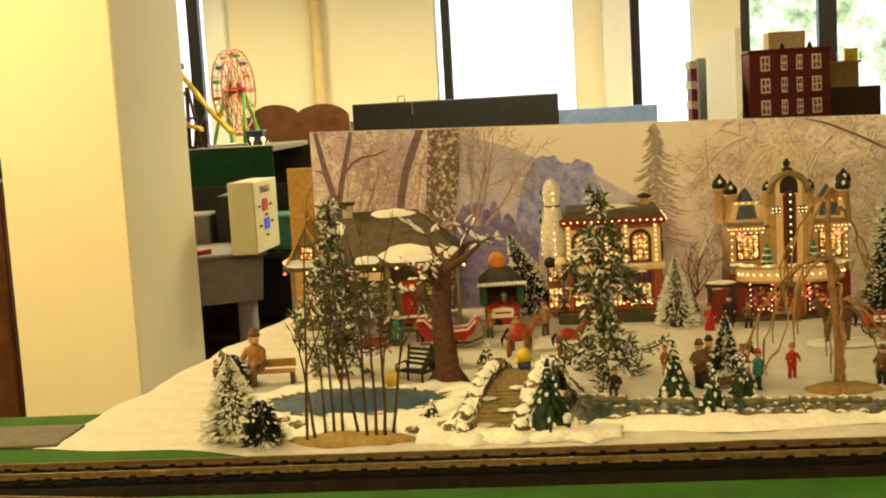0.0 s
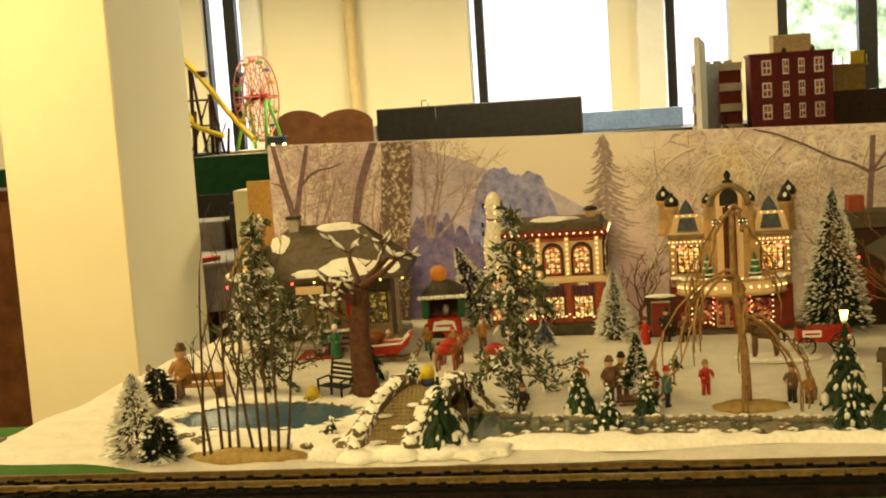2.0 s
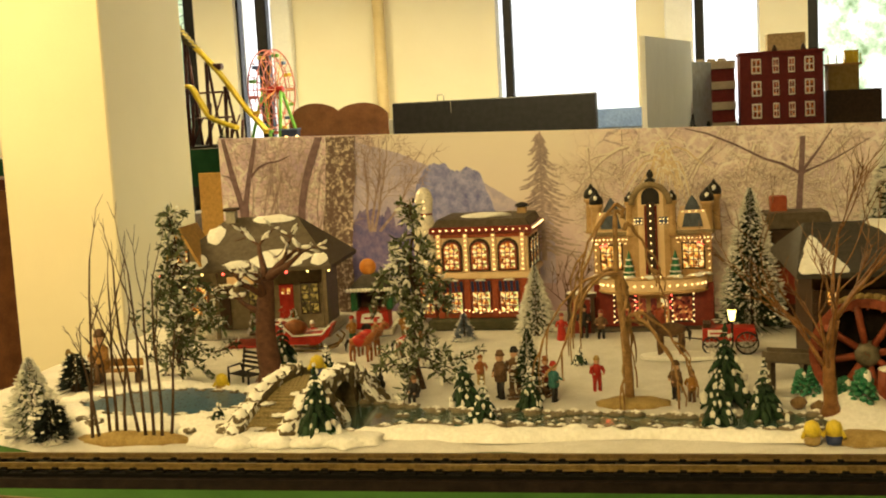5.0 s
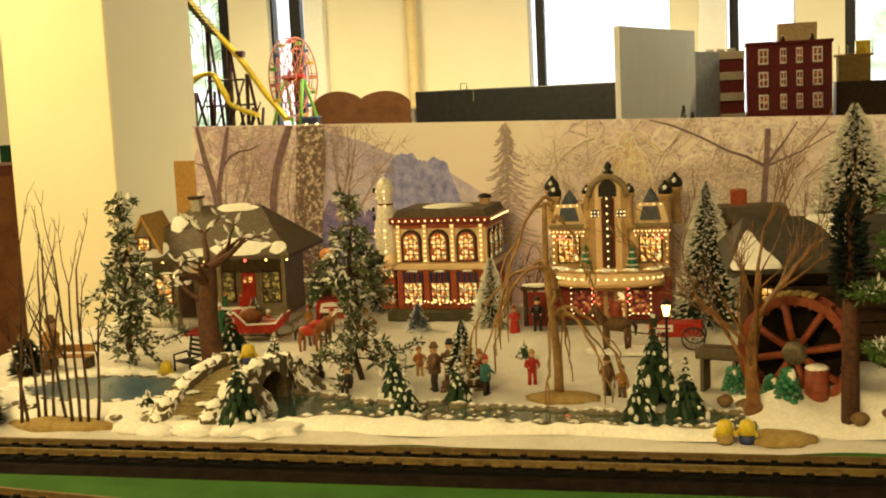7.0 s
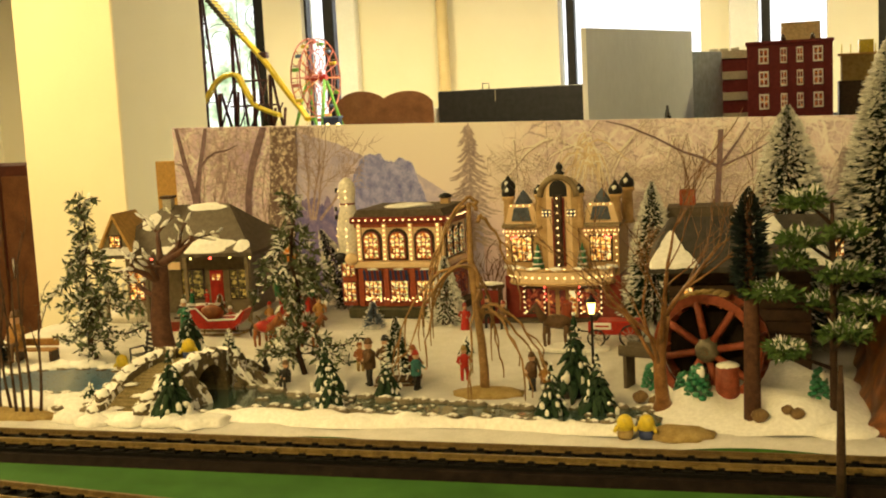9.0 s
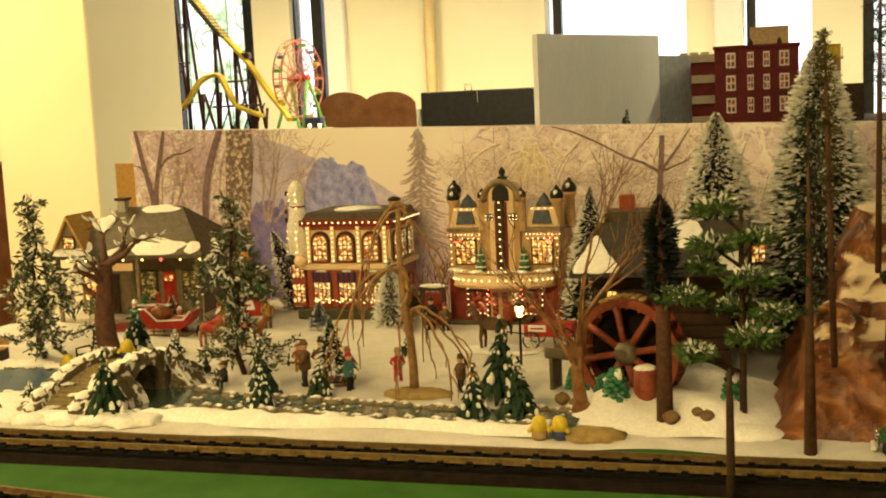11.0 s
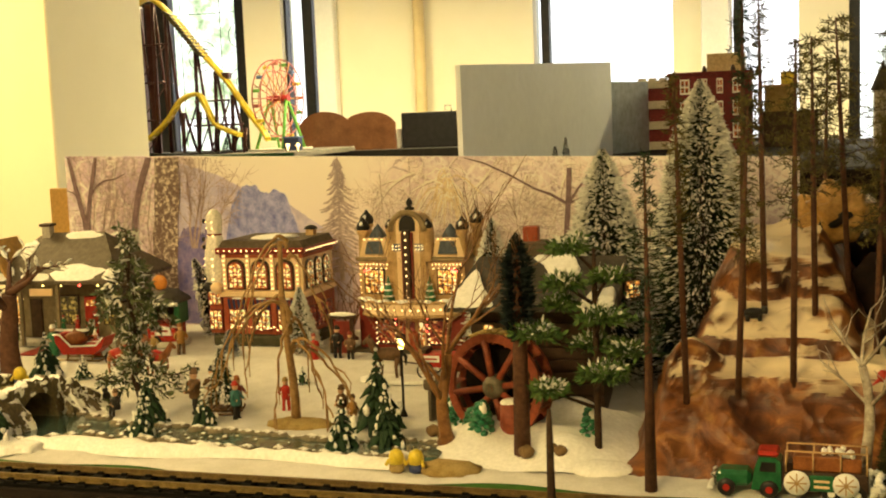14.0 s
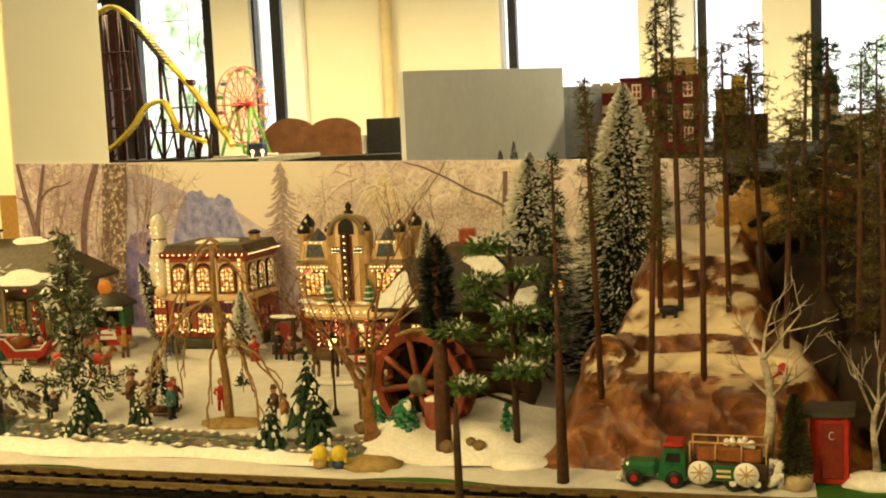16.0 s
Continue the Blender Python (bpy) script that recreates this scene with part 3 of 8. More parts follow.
def span(x0, x1):
    """0 at x0 to 1 at x1 along the board, with a ragged edge."""
    r, j = n.new("ShaderNodeMapRange"), n.new("ShaderNodeMath")
    j.operation = "MULTIPLY_ADD"
    j.inputs[1].default_value = 0.10
    l.new(wisp.outputs[0], j.inputs[0]), l.new(sp.outputs[0], j.inputs[2])
    r.inputs["From Min"].default_value, r.inputs["From Max"].default_value = x0 + 0.05, x1 + 0.05
    l.new(j.outputs[0], r.inputs["Value"])
    return r.outputs[0]


leftward, rightward = span(0.40, 0.31), span(0.80, 0.92)
tone = mixc(n, l, leftward, sky_tone, ramp(n, l, wisp.outputs[0], [(0.36, (0.58, 0.42, 0.62)), (0.6, (0.94, 0.76, 0.80))]).outputs[0])
tone = mixc(n, l, rightward, tone, ramp(n, l, wisp.outputs[0], [(0.36, (0.68, 0.54, 0.62)), (0.58, (0.96, 0.84, 0.80))]).outputs[0])
either = n.new("ShaderNodeMath")
either.operation = "MAXIMUM"
l.new(leftward, either.inputs[0]), l.new(rightward, either.inputs[1])
for scale, bend, width, ink, strength in ((15, 0.09, 0.035, (0.36, 0.24, 0.30), 0.75), (27, 0.07, 0.04, (0.40, 0.27, 0.30), 0.6), (13, 0.10, 0.06, (0.99, 0.95, 0.90), 0.85), (30, 0.06, 0.07, (0.99, 0.94, 0.90), 0.75), (60, 0.04, 0.07, (0.99, 0.94, 0.90), 0.5)):
    net, gate = twig_net(warped(scale * 0.5, bend), scale, width), n.new("ShaderNodeMath")
    patchy = ramp(n, l, noise_node(n, l, 7 + scale * 0.1, 3).outputs[0], [(0.40, (0, 0, 0)), (0.56, (strength,) * 3)]).outputs[0]
    gate.operation = "MULTIPLY"
    l.new(net, gate.inputs[0]), l.new(either.outputs[0], gate.inputs[1])
    tone = mixc(n, l, mixc(n, l, 1.0, gate.outputs[0], patchy, "MULTIPLY"), tone, ink)
l.new(tone, p.inputs["Base Color"])
p.inputs["Roughness"].default_value = 0.55


def print_ink(name, a, b, scale=60, cut=None, rough=0.55):
    m, n, l = tree_of(name)
    p = n["Principled BSDF"]
    l.new(ramp(n, l, noise_node(n, l, scale, 8, 0.75).outputs[0], cut and [(cut, a), (cut + 0.1, b)] or [(0.35, a), (0.65, b)]).outputs[0], p.inputs["Base Color"])
    p.inputs["Roughness"].default_value = rough
    return m


INK_TRUNK = print_ink("ink_brown_trunk", (0.13, 0.075, 0.085), (0.28, 0.18, 0.20), 80)
INK_FAINT = print_ink("ink_faint_branch", (0.26, 0.17, 0.19), (0.62, 0.48, 0.45), 60)
INK_TWIG = print_ink("ink_brown_twig", (0.36, 0.26, 0.27), (0.78, 0.64, 0.58), 90)
INK_GOLD = print_ink("ink_golden_twig", (0.62, 0.44, 0.26), (0.98, 0.86, 0.62), 110)
INK_FROST = print_ink("ink_frosted_branch", (0.90, 0.84, 0.74), (0.98, 0.95, 0.88), 80)
INK_IVY = print_ink("ink_frosted_trunk", (0.16, 0.10, 0.09), (0.80, 0.68, 0.56), 120, 0.5)
INK_HILL = print_ink("ink_violet_hill", (0.46, 0.42, 0.66), (0.80, 0.72, 0.86), 26)
INK_PEAK = print_ink("ink_blue_peak", (0.15, 0.18, 0.56), (0.52, 0.52, 0.86), 42)
INK_FIR = print_ink("ink_grey_fir", (0.34, 0.26, 0.29), (0.72, 0.60, 0.58), 110)
INK_BLUE = print_ink("ink_blue_thicket", (0.10, 0.10, 0.36), (0.34, 0.27, 0.50), 40)

BOARD_TURN = math.degrees(math.atan(-0.116))
board = thing("winter_backdrop", "printed winter forest scene on an upright board", "backdrop picture", (-0.497, 2.597, 0.0), BOARD_TURN)
BOARD = 1.74
part("board", prism(BM(), [(0, -0.003), (BOARD, -0.003), (BOARD, 0.385), (0, 0.424)], 0.0, 0.006), PAINT, board)
part("seam", box(BM(), 0.93, 0.9315, -0.0008, 0.0005, 0.0, 0.40), INK_FAINT, board, "thin upright seam between the two sheets")


def board_top(x):
    return 0.424 - 0.039 * x / BOARD - 0.002


def strip(out, pts, widths, y):
    """A flat painted stroke through the points."""
    vs, fs = out
    base = len(vs)
    for i, (x, z) in enumerate(pts):
        a, b = pts[max(i - 1, 0)], pts[min(i + 1, len(pts) - 1)]
        d = Vector((b[0] - a[0], b[1] - a[1])).normalized()
        w = widths[i] / 2
        for s in (-1, 1):
            vs.append((min(max(x - d.y * w * s, 0.001), BOARD - 0.001), y, min(max(z + d.x * w * s, 0.001), board_top(x))))
    for i in range(len(pts) - 1):
        k = base + 2 * i
        fs.append((k, k + 1, k + 3, k + 2))


def painted_tree(rng, x, z, height, width, lean, depth, out, y, spread=0.9):
    """A branching stroke drawn flat on the board."""
    steps = 7
    pts, ws, a = [(x, z)], [width], math.pi / 2 + lean
    for k in range(steps):
        a += rng.uniform(-0.26, 0.26)
        q = pts[-1]
        pts.append((q[0] + math.cos(a) * height / steps, q[1] + math.sin(a) * height / steps))
        ws.append(width * (1 - 0.75 * (k + 1) / steps))
    strip(out, pts, ws, y)
    if depth:
        for k in range(2, steps + 1):
            for s in (-1, 1):
                if rng.random() < 0.75:
                    painted_tree(rng, *pts[k], height * rng.uniform(0.3, 0.5), max(ws[k] * 0.42, 0.0011), lean + s * rng.uniform(0.4, spread), depth - 1, out, y)


def paint(name, ink, layer, draw):
    out = ([], [])
    draw(out, -0.0006 * layer)
    part(name, out, ink, board)


def outline_fill(points, base, seed, rough):
    """A flat shape from base up to a skyline through the points, roughened between them."""
    def draw(out, y):
        vs, fs = out
        steps = 80
        for k in range(steps + 1):
            x = points[0][0] + (points[-1][0] - points[0][0]) * k / steps
            i = max(j for j in range(len(points) - 1) if points[j][0] <= x + 1e-9)
            (xa, za), (xb, zb) = points[i], points[i + 1]
            z = za + (zb - za) * (x - xa) / (xb - xa)
            z += rough * noise.noise((x * 60, seed, 0)) + rough * 0.6 * noise.noise((x * 190, seed, 5))
            vs += [(x, y, base), (x, y, min(max(base + 0.002, z), board_top(x)))]
        fs += [(2 * k, 2 * k + 2, 2 * k + 3, 2 * k + 1) for k in range(steps)]
    return draw


paint("painted_hill", INK_HILL, 1, outline_fill([(0.30, 0.405), (0.345, 0.398), (0.399, 0.384), (0.452, 0.367), (0.504, 0.342), (0.56, 0.325), (0.632, 0.30), (0.707, 0.252), (0.78, 0.215)], 0.08, 1.0, 0.004))
paint("painted_peak", INK_PEAK, 2, outline_fill([(0.440, 0.15), (0.462, 0.25), (0.478, 0.305), (0.495, 0.335), (0.512, 0.347), (0.544, 0.342), (0.562, 0.330), (0.589, 0.332), (0.612, 0.334), (0.622, 0.318), (0.634, 0.285), (0.648, 0.25), (0.69, 0.16)], 0.14, 4.0, 0.010))
paint("painted_thicket", INK_BLUE, 3, outline_fill([(0.31, 0.20), (0.34, 0.25), (0.40, 0.245), (0.45, 0.21), (0.50, 0.16)], 0.02, 7.0, 0.03))
rng = random.Random(5)


def bent(points, widths):
    return lambda out, y: strip(out, points, widths, y)


paint("painted_trunk", INK_TRUNK, 5, bent([(0.013, 0.423), (0.022, 0.38), (0.031, 0.337), (0.05, 0.265), (0.065, 0.17)], [0.010, 0.012, 0.013, 0.015, 0.018]))
paint("painted_trunk", INK_TRUNK, 5.2, bent([(0.095, 0.420), (0.086, 0.38), (0.072, 0.325), (0.06, 0.27), (0.062, 0.18)], [0.009, 0.011, 0.012, 0.013, 0.015]))
paint("painted_trunk", INK_TRUNK, 5.1, bent([(0.252, 0.419), (0.232, 0.37), (0.213, 0.319), (0.200, 0.26), (0.195, 0.17)], [0.019, 0.018, 0.017, 0.017, 0.018]))
paint("painted_bough", INK_TRUNK, 5.3, bent([(0.072, 0.325), (0.095, 0.350), (0.118, 0.362), (0.15, 0.366), (0.18, 0.378)], [0.006, 0.006, 0.005, 0.004, 0.002]))
paint("painted_bough", INK_TRUNK, 5.3, bent([(0.035, 0.32), (0.02, 0.335), (0.004, 0.338)], [0.005, 0.004, 0.002]))
paint("painted_bough", INK_FAINT, 5.4, bent([(0.12, 0.24), (0.14, 0.29), (0.155, 0.33), (0.158, 0.345)], [0.006, 0.005, 0.003, 0.002]))
for k in range(8):
    paint("painted_tree", INK_FAINT, 3.5, lambda out, y: painted_tree(rng, 0.02 + 0.034 * k, 0.10, rng.uniform(0.2, 0.3), 0.005, rng.uniform(-0.2, 0.2), 2, out, y))
paint("painted_trunk", INK_IVY, 6, lambda out, y: strip(out, [(0.272 + 0.0033 * k + 0.002 * math.sin(k), 0.02 + 0.0401 * k) for k in range(11)], [0.076] + [0.070 + 0.004 * math.sin(k * 2.1) for k in range(10)], y))
for x, lean, tall in ((0.366, -0.05, 0.21), (0.372, 0.25, 0.20), (0.362, -0.32, 0.19), (0.385, 0.5, 0.17)):
    paint("painted_tree", INK_FAINT, 4, lambda out, y: painted_tree(rng, x, 0.20, tall, 0.0065, -lean, 2, out, y, 0.6))


def painted_fir(out, y, x, z, height, half):
    strip(out, [(x, z), (x, z + height)], [0.011, 0.003], y)
    for k in range(52):
        u = (k + 0.5 * rng.random()) / 52
        for s in (-1, 1):
            reach = half * (1 - 0.80 * u) * rng.uniform(0.25, 1.15)
            a = z + height * (0.06 + 0.92 * u)
            strip(out, [(x, a + 0.004), (x + s * reach * 0.35, a), (x + s * reach * 0.7, a - 0.010), (x + s * reach, a - 0.013)], [0.003, 0.0045, 0.0055, 0.0015], y)


paint("painted_fir", INK_FIR, 4, lambda out, y: painted_fir(out, y, 0.757, 0.13, 0.277, 0.085))
paint("painted_fir", INK_FIR, 3.7, lambda out, y: painted_fir(out, y, 1.52, 0.13, 0.2, 0.05))
# tangled boughs of the second sheet, each with its frosted upper side
def frosted_bough(x, z, height, width, lean, depth, spread=1.3):
    dark, pale = ([], []), ([], [])
    seed = rng.random()
    painted_tree(random.Random(seed), x, z, height, width, lean, depth, dark, -0.0030, spread)
    painted_tree(random.Random(seed), x - 0.0012, z + width * 0.55 + 0.0012, height, width * 2.2, lean, depth, pale, -0.0026, spread)
    part("painted_tree", pale, INK_FROST, board)
    part("painted_tree", dark, INK_TWIG, board)


for k in range(13):
    frosted_bough(0.84 + 0.058 * k, rng.uniform(0.10, 0.2), rng.uniform(0.15, 0.22), 0.0035, rng.uniform(-0.7, 0.7), 2)
for k in range(8):
    x = 0.86 + 0.085 * k
    frosted_bough(x, 0.385 - 0.04 * x / BOARD, rng.uniform(0.10, 0.15), 0.0035, math.pi + rng.uniform(-1.2, 1.2), 2)
# a frosted golden tree whose twigs hang in arcs
for k in range(46):
    a, reach = rng.uniform(-1.0, 1.0), rng.uniform(0.03, 0.10)
    x, z = 1.02 + rng.uniform(-0.012, 0.012), rng.uniform(0.30, 0.375)
    arc = [(x + a * reach * u, z + 0.02 * math.sin(u * 2.6) - 0.07 * u * u * rng.uniform(0.6, 1.2)) for u in (0, 0.25, 0.5, 0.75, 1)]
    paint("painted_twig", INK_GOLD if k % 3 else INK_FROST, 5 + 0.02 * k, bent(arc, [0.0035, 0.003, 0.0028, 0.0022, 0.0012]))
paint("painted_trunk", INK_TRUNK, 6.6, bent([(1.290, 0.372), (1.286, 0.30), (1.282, 0.25), (1.278, 0.18)], [0.010, 0.011, 0.012, 0.013]))
paint("painted_bough", INK_TRUNK, 7, lambda out, y: (strip(out, [(1.06, 0.397), (1.105, 0.385), (1.16, 0.36), (1.215, 0.330), (1.25, 0.318), (1.285, 0.298)], [0.002, 0.0035, 0.004, 0.0045, 0.0055, 0.007], y), strip(out, [(1.285, 0.298), (1.32, 0.345), (1.346, 0.384)], [0.007, 0.004, 0.002], y), strip(out, [(1.285, 0.298), (1.35, 0.325), (1.416, 0.363)], [0.005, 0.003, 0.0015], y)))


# ---- plants ----
def sliver(out, p0, d, length, width, up=Vector((0, 0, 1))):
    """One thin pointed leaf."""
    vs, fs = out
    s = d.cross(up)
    if s.length < 1e-4:
        s = Vector((1, 0, 0))
    s = s.normalized() * width / 2
    k = len(vs)
    m = p0 + d * length * 0.5
    vs += [tuple(p0), tuple(m + s), tuple(p0 + d * length), tuple(m - s)]
    fs.append((k, k + 1, k + 2, k + 3))


def unit(rng, flat=1.0):
    a, z = rng.uniform(0, 2 * math.pi), rng.uniform(-1, 1) * flat
    r = math.sqrt(max(1 - z * z, 0.01))
    return Vector((r * math.cos(a), r * math.sin(a), z))


def bottle_brush(seed, height, radius, count, green, frost=0.45, start=0.06, power=0.9, length=0.012, label="", droop=-0.1):
    """Wire-and-bristle tree: returns (stem, bristles, frosted tips)."""
    rng = random.Random(seed)
    g, w = ([], []), ([], [])
    for k in range(count):
        u = rng.random() ** 0.8
        z = height * (start + (1 - start) * u)
        r = radius * (1 - u) ** power * rng.uniform(0.75, 1.08) + 0.003
        a = rng.uniform(0, 2 * math.pi)
        d = Vector((math.cos(a), math.sin(a), droop + rng.uniform(-0.15, 0.25))).normalized()
        base = Vector((0, 0, z)) + d * r * 0.25
        sliver(g, base, d, r * 0.72, 0.0016 + 0.0011 * rng.random(), unit(rng))
        if rng.random() < frost:
            sliver(w, Vector((0, 0, z)) + d * (r * 0.82), (d + unit(rng) * 0.25).normalized(), min(length, r * 0.45), 0.0034 + 0.0026 * rng.random(), unit(rng))
    return g, w


def brush_tree(name, label, at, seed, height, radius, count, green=NEEDLE, frost=0.45, turn=(0, 0), start=0.06, power=0.9, foot=None, length=0.012, group="frosted brush trees"):
    tree = tagged(new(name), label, "tree", group)
    tree.matrix_basis = pose(*at, turn[0], turn[1], 0)
    part("trunk", tube(BM(), [(0, 0, 0), (0, 0, height * 0.97)], [max(radius * 0.05, 0.0018), 0.0008], 6), BARK, tree)
    g, w = bottle_brush(seed, height, radius, count, green, frost, start, power, length)
    part("foliage", g, green, tree)
    if w[0]:
        part("frost", w, FROST, tree, "white frosted bristle tips")
    if foot:
        part("foot", lathe(BM(), [(foot, 0), (foot, 0.004), (foot * 0.8, 0.009), (foot * 0.3, 0.013)], 14), FROST if foot > 0.012 else BARK, tree)
    return tree


def snow_pine(at, seed, height, radius, stem=0.14, group="small snowy pines", green=NEEDLE):
    """A cast pine: drooping lobes in tiers, with dabs of snow."""
    rng = random.Random(seed)
    tree = tagged(new("snowy_pine"), "small dark green pine dabbed with white snow", "tree", group)
    tree.matrix_basis = pose(*at, 0, 0, rng.uniform(0, 360))
    part("trunk", tube(BM(), [(0, 0, -0.001), (0, 0, height * 0.5)], [radius * 0.2, radius * 0.12], 7), BARK, tree)
    lobes, dabs = BM(), BM()
    tiers = max(6, int(height / 0.012))
    for t in range(tiers):
        u = t / (tiers - 1)
        z = height * (stem + (0.9 - stem) * u)
        r = radius * (1 - 0.86 * u ** 0.9)
        k = max(5, int(11 - 5 * u))
        for j in range(k):
            a = 2 * math.pi * (j + 0.5 * (t % 2)) / k + rng.uniform(-0.2, 0.2)
            q = r * rng.uniform(0.7, 1.28)
            ca, sa = math.cos(a), math.sin(a)
            tip = (ca * q, sa * q, z - q * 0.42)
            tube(lobes, [(0, 0, z + r * 0.3), (ca * q * 0.55, sa * q * 0.55, z + r * 0.02), tip], [r * 0.2, r * 0.24, r * 0.03], 5)
            if rng.random() < 0.5:
                f = rng.uniform(0.6, 1.0)
                ball(dabs, (ca * q * f, sa * q * f, z + r * 0.22 - q * 0.3 * f), (max(r * 0.15, 0.0022) * rng.uniform(0.7, 1.3), max(r * 0.15, 0.0022), max(r * 0.22, 0.003) * rng.uniform(0.7, 1.6)), 1, 0, 0.5)
    lathe(lobes, [(radius * 0.14, height * 0.86), (0.0006, height)], 6)
    ball(dabs, (0, 0, height * 0.985), (radius * 0.09, radius * 0.09, height * 0.03), 1)
    part("foliage", lobes, green, tree)
    part("snow", dabs, FROST, tree, "white snow dabs")
    return tree


def grow(rng, bm, p0, d, length, radius, depth, tips, bend=0.25, gravity=0.0, fork=3, angle=0.6, n=5, shrink=0.62):
    """A branching limb. Collects the twigs' points in tips."""
    steps = 5
    pts, rs, d = [p0], [radius], d.normalized()
    for k in range(steps):
        d = (d + unit(rng) * bend * 0.5 + Vector((0, 0, gravity))).normalized()
        pts.append(pts[-1] + d * length / steps)
        rs.append(radius * (1 - 0.55 * (k + 1) / steps))
    tube(bm, pts, rs, n)
    tips.append((pts, depth))
    if depth:
        for j in range(fork):
            i = rng.randint(2, steps) if j else steps
            side = unit(rng, 0.6)
            q = (d * math.cos(angle) + side * math.sin(angle) * rng.uniform(0.7, 1.2)).normalized()
            grow(rng, bm, pts[i], q, length * shrink * rng.uniform(0.75, 1.15), max(rs[i] * 0.75, 0.0007), depth - 1, tips, bend, gravity, fork, angle, max(n - 1, 3), shrink)


def wire_pine(at, seed, height, reach, label, dense=1.0, crown=0.2, trail=3):
    """A wire pine: bare stem, bent branches, sage leaves and frost."""
    rng = random.Random(seed)
    tree = tagged(new("frosted_wire_pine"), label, "tree", "frosted wire pines")
    tree.matrix_basis = pose(*at)
    trunk = [Vector((0.006 * math.sin(k * 1.7 + seed), 0.004 * math.cos(k * 2.1), height * k / 8)) for k in range(9)]
    part("trunk", tube(BM(), trunk, [0.0052 - 0.00042 * k for k in range(9)], 7), BARK, tree)
    limbs, g, w = BM(), ([], []), ([], [])
    count = int(38 * dense)
    for k in range(count):
        u = crown + (1 - crown) * (k + rng.random()) / count
        z = height * u
        a = k * 2.4 + rng.uniform(-0.4, 0.4)
        v = (u - crown) / (1 - crown)
        r = reach * (1.0 - 0.72 * v ** 1.6) * (0.62 + 0.5 * math.sin(9.5 * v + seed)) * rng.uniform(0.4, 1.15) + 0.008
        lift = 0.7 if v > 0.86 else -0.15
        pts = [Vector((math.cos(a) * r * f, math.sin(a) * r * f, z + r * (lift * f - 0.5 * f * f * (v < 0.86)) + 0.004 * math.sin(5 * f + k))) for f in (0, 0.33, 0.66, 1)]
        tube(limbs, pts, [0.0018, 0.0015, 0.0012, 0.0008], 4)
        for j in range(int(40 * r / 0.06) + 10):
            f = rng.uniform(0.3, 1.0)
            i = min(int(f * 3), 2)
            q = pts[i].lerp(pts[i + 1], f * 3 - i) + unit(rng) * 0.006
            d = (unit(rng) + Vector((math.cos(a), math.sin(a), 0)) * 0.5).normalized()
            sliver(w if rng.random() < 0.27 else g, q, d, rng.uniform(0.011, 0.022), rng.uniform(0.004, 0.0075), unit(rng))
    for k in range(trail):
        a, r = k * 2.1 + 0.3, reach * rng.uniform(1.05, 1.35)
        pts = [Vector((math.cos(a) * r * f, math.sin(a) * r * f * 0.7, height * 0.24 * (1 - f) ** 0.6 + 0.02 + 0.04 * f * f - 0.03 * math.sin(f * 3.1))) for f in [j / 9 for j in range(10)]]
        tube(limbs, pts, [0.0016] * 10, 4)
        for j in range(170):
            q = pts[rng.randint(1, 8)].lerp(pts[rng.randint(1, 8)], 0.0) + unit(rng) * 0.008
            sliver(w if rng.random() < 0.25 else g, q, unit(rng), rng.uniform(0.006, 0.014), 0.0034, unit(rng))
    part("branchwork", limbs, BARK, tree)
    part("foliage", g, LEAF, tree)
    part("frost", w, FROST, tree, "white frosted leaf flakes")
    return tree


def bare_tree(name, label, at, seed, height, radius, material, depth=3, angle=0.6, bend=0.25, gravity=0.02, fork=3, trunk=0.45, frost=0.0, mound=None, group="bare trees", limbs=4, shrink=0.62, lean=0.05):
    rng = random.Random(seed)
    tree = tagged(new(name), label, "tree", group)
    tree.matrix_basis = pose(*at)
    if mound:
        bm = BM()
        ball(bm, (0, 0, 0), (mound, mound * 0.62, mound * 0.22), 3, 0, 0.25, -0.002)
        part("mound", bm, MOUND, tree, "tan sand mound at the foot")
    pts = [Vector((lean * height * math.sin(k * 0.8 + seed) * k / 6, 0.006 * math.cos(k * 1.3), height * trunk * k / 6)) for k in range(7)]
    part("trunk", tube(BM(), pts, [radius * (1.35 - 0.09 * k if k else 2.5) for k in range(7)], 9), material, tree)
    bm, tips = BM(), []
    for j in range(limbs):
        a = 2 * math.pi * j / limbs + rng.uniform(-0.5, 0.5)
        i = 6 if j < 3 else rng.randint(3, 5)
        d = Vector((math.cos(a) * math.sin(angle), math.sin(a) * math.sin(angle) * 0.8, math.cos(angle)))
        grow(rng, bm, pts[i], d, height * (1 - trunk) * 0.55 * rng.uniform(0.8, 1.15), radius * 0.45, depth - 1, tips, bend, gravity, fork, angle * 0.9, 6, shrink)
    part("branchwork", bm, material, tree)
    if frost:
        bm = BM()
        for line, dep in tips:
            if rng.random() < frost * 3 and dep < 2:
                tube(bm, [q + Vector((0, 0, 0.0018 + 0.0012 * dep)) for q in line[1:5]], [0.001, 0.0022 + dep * 0.0018, 0.0026 + dep * 0.0012, 0.0008], 5)
        tagged(part("snow", bm, FROST, tree, "white snow lying on the branches"), "", "", "", "stuff")
    return tree


# the snowy wire pines
wire_pine(on(-0.352, 1.965), 3, 0.292, 0.10, "tall thin pine with sage leaves and white frost", 1.35, 0.12)
wire_pine(on(0.098, 1.885), 8, 0.305, 0.10, "tall thin pine with frosted leaves and drooping low branches", 1.25, 0.12)
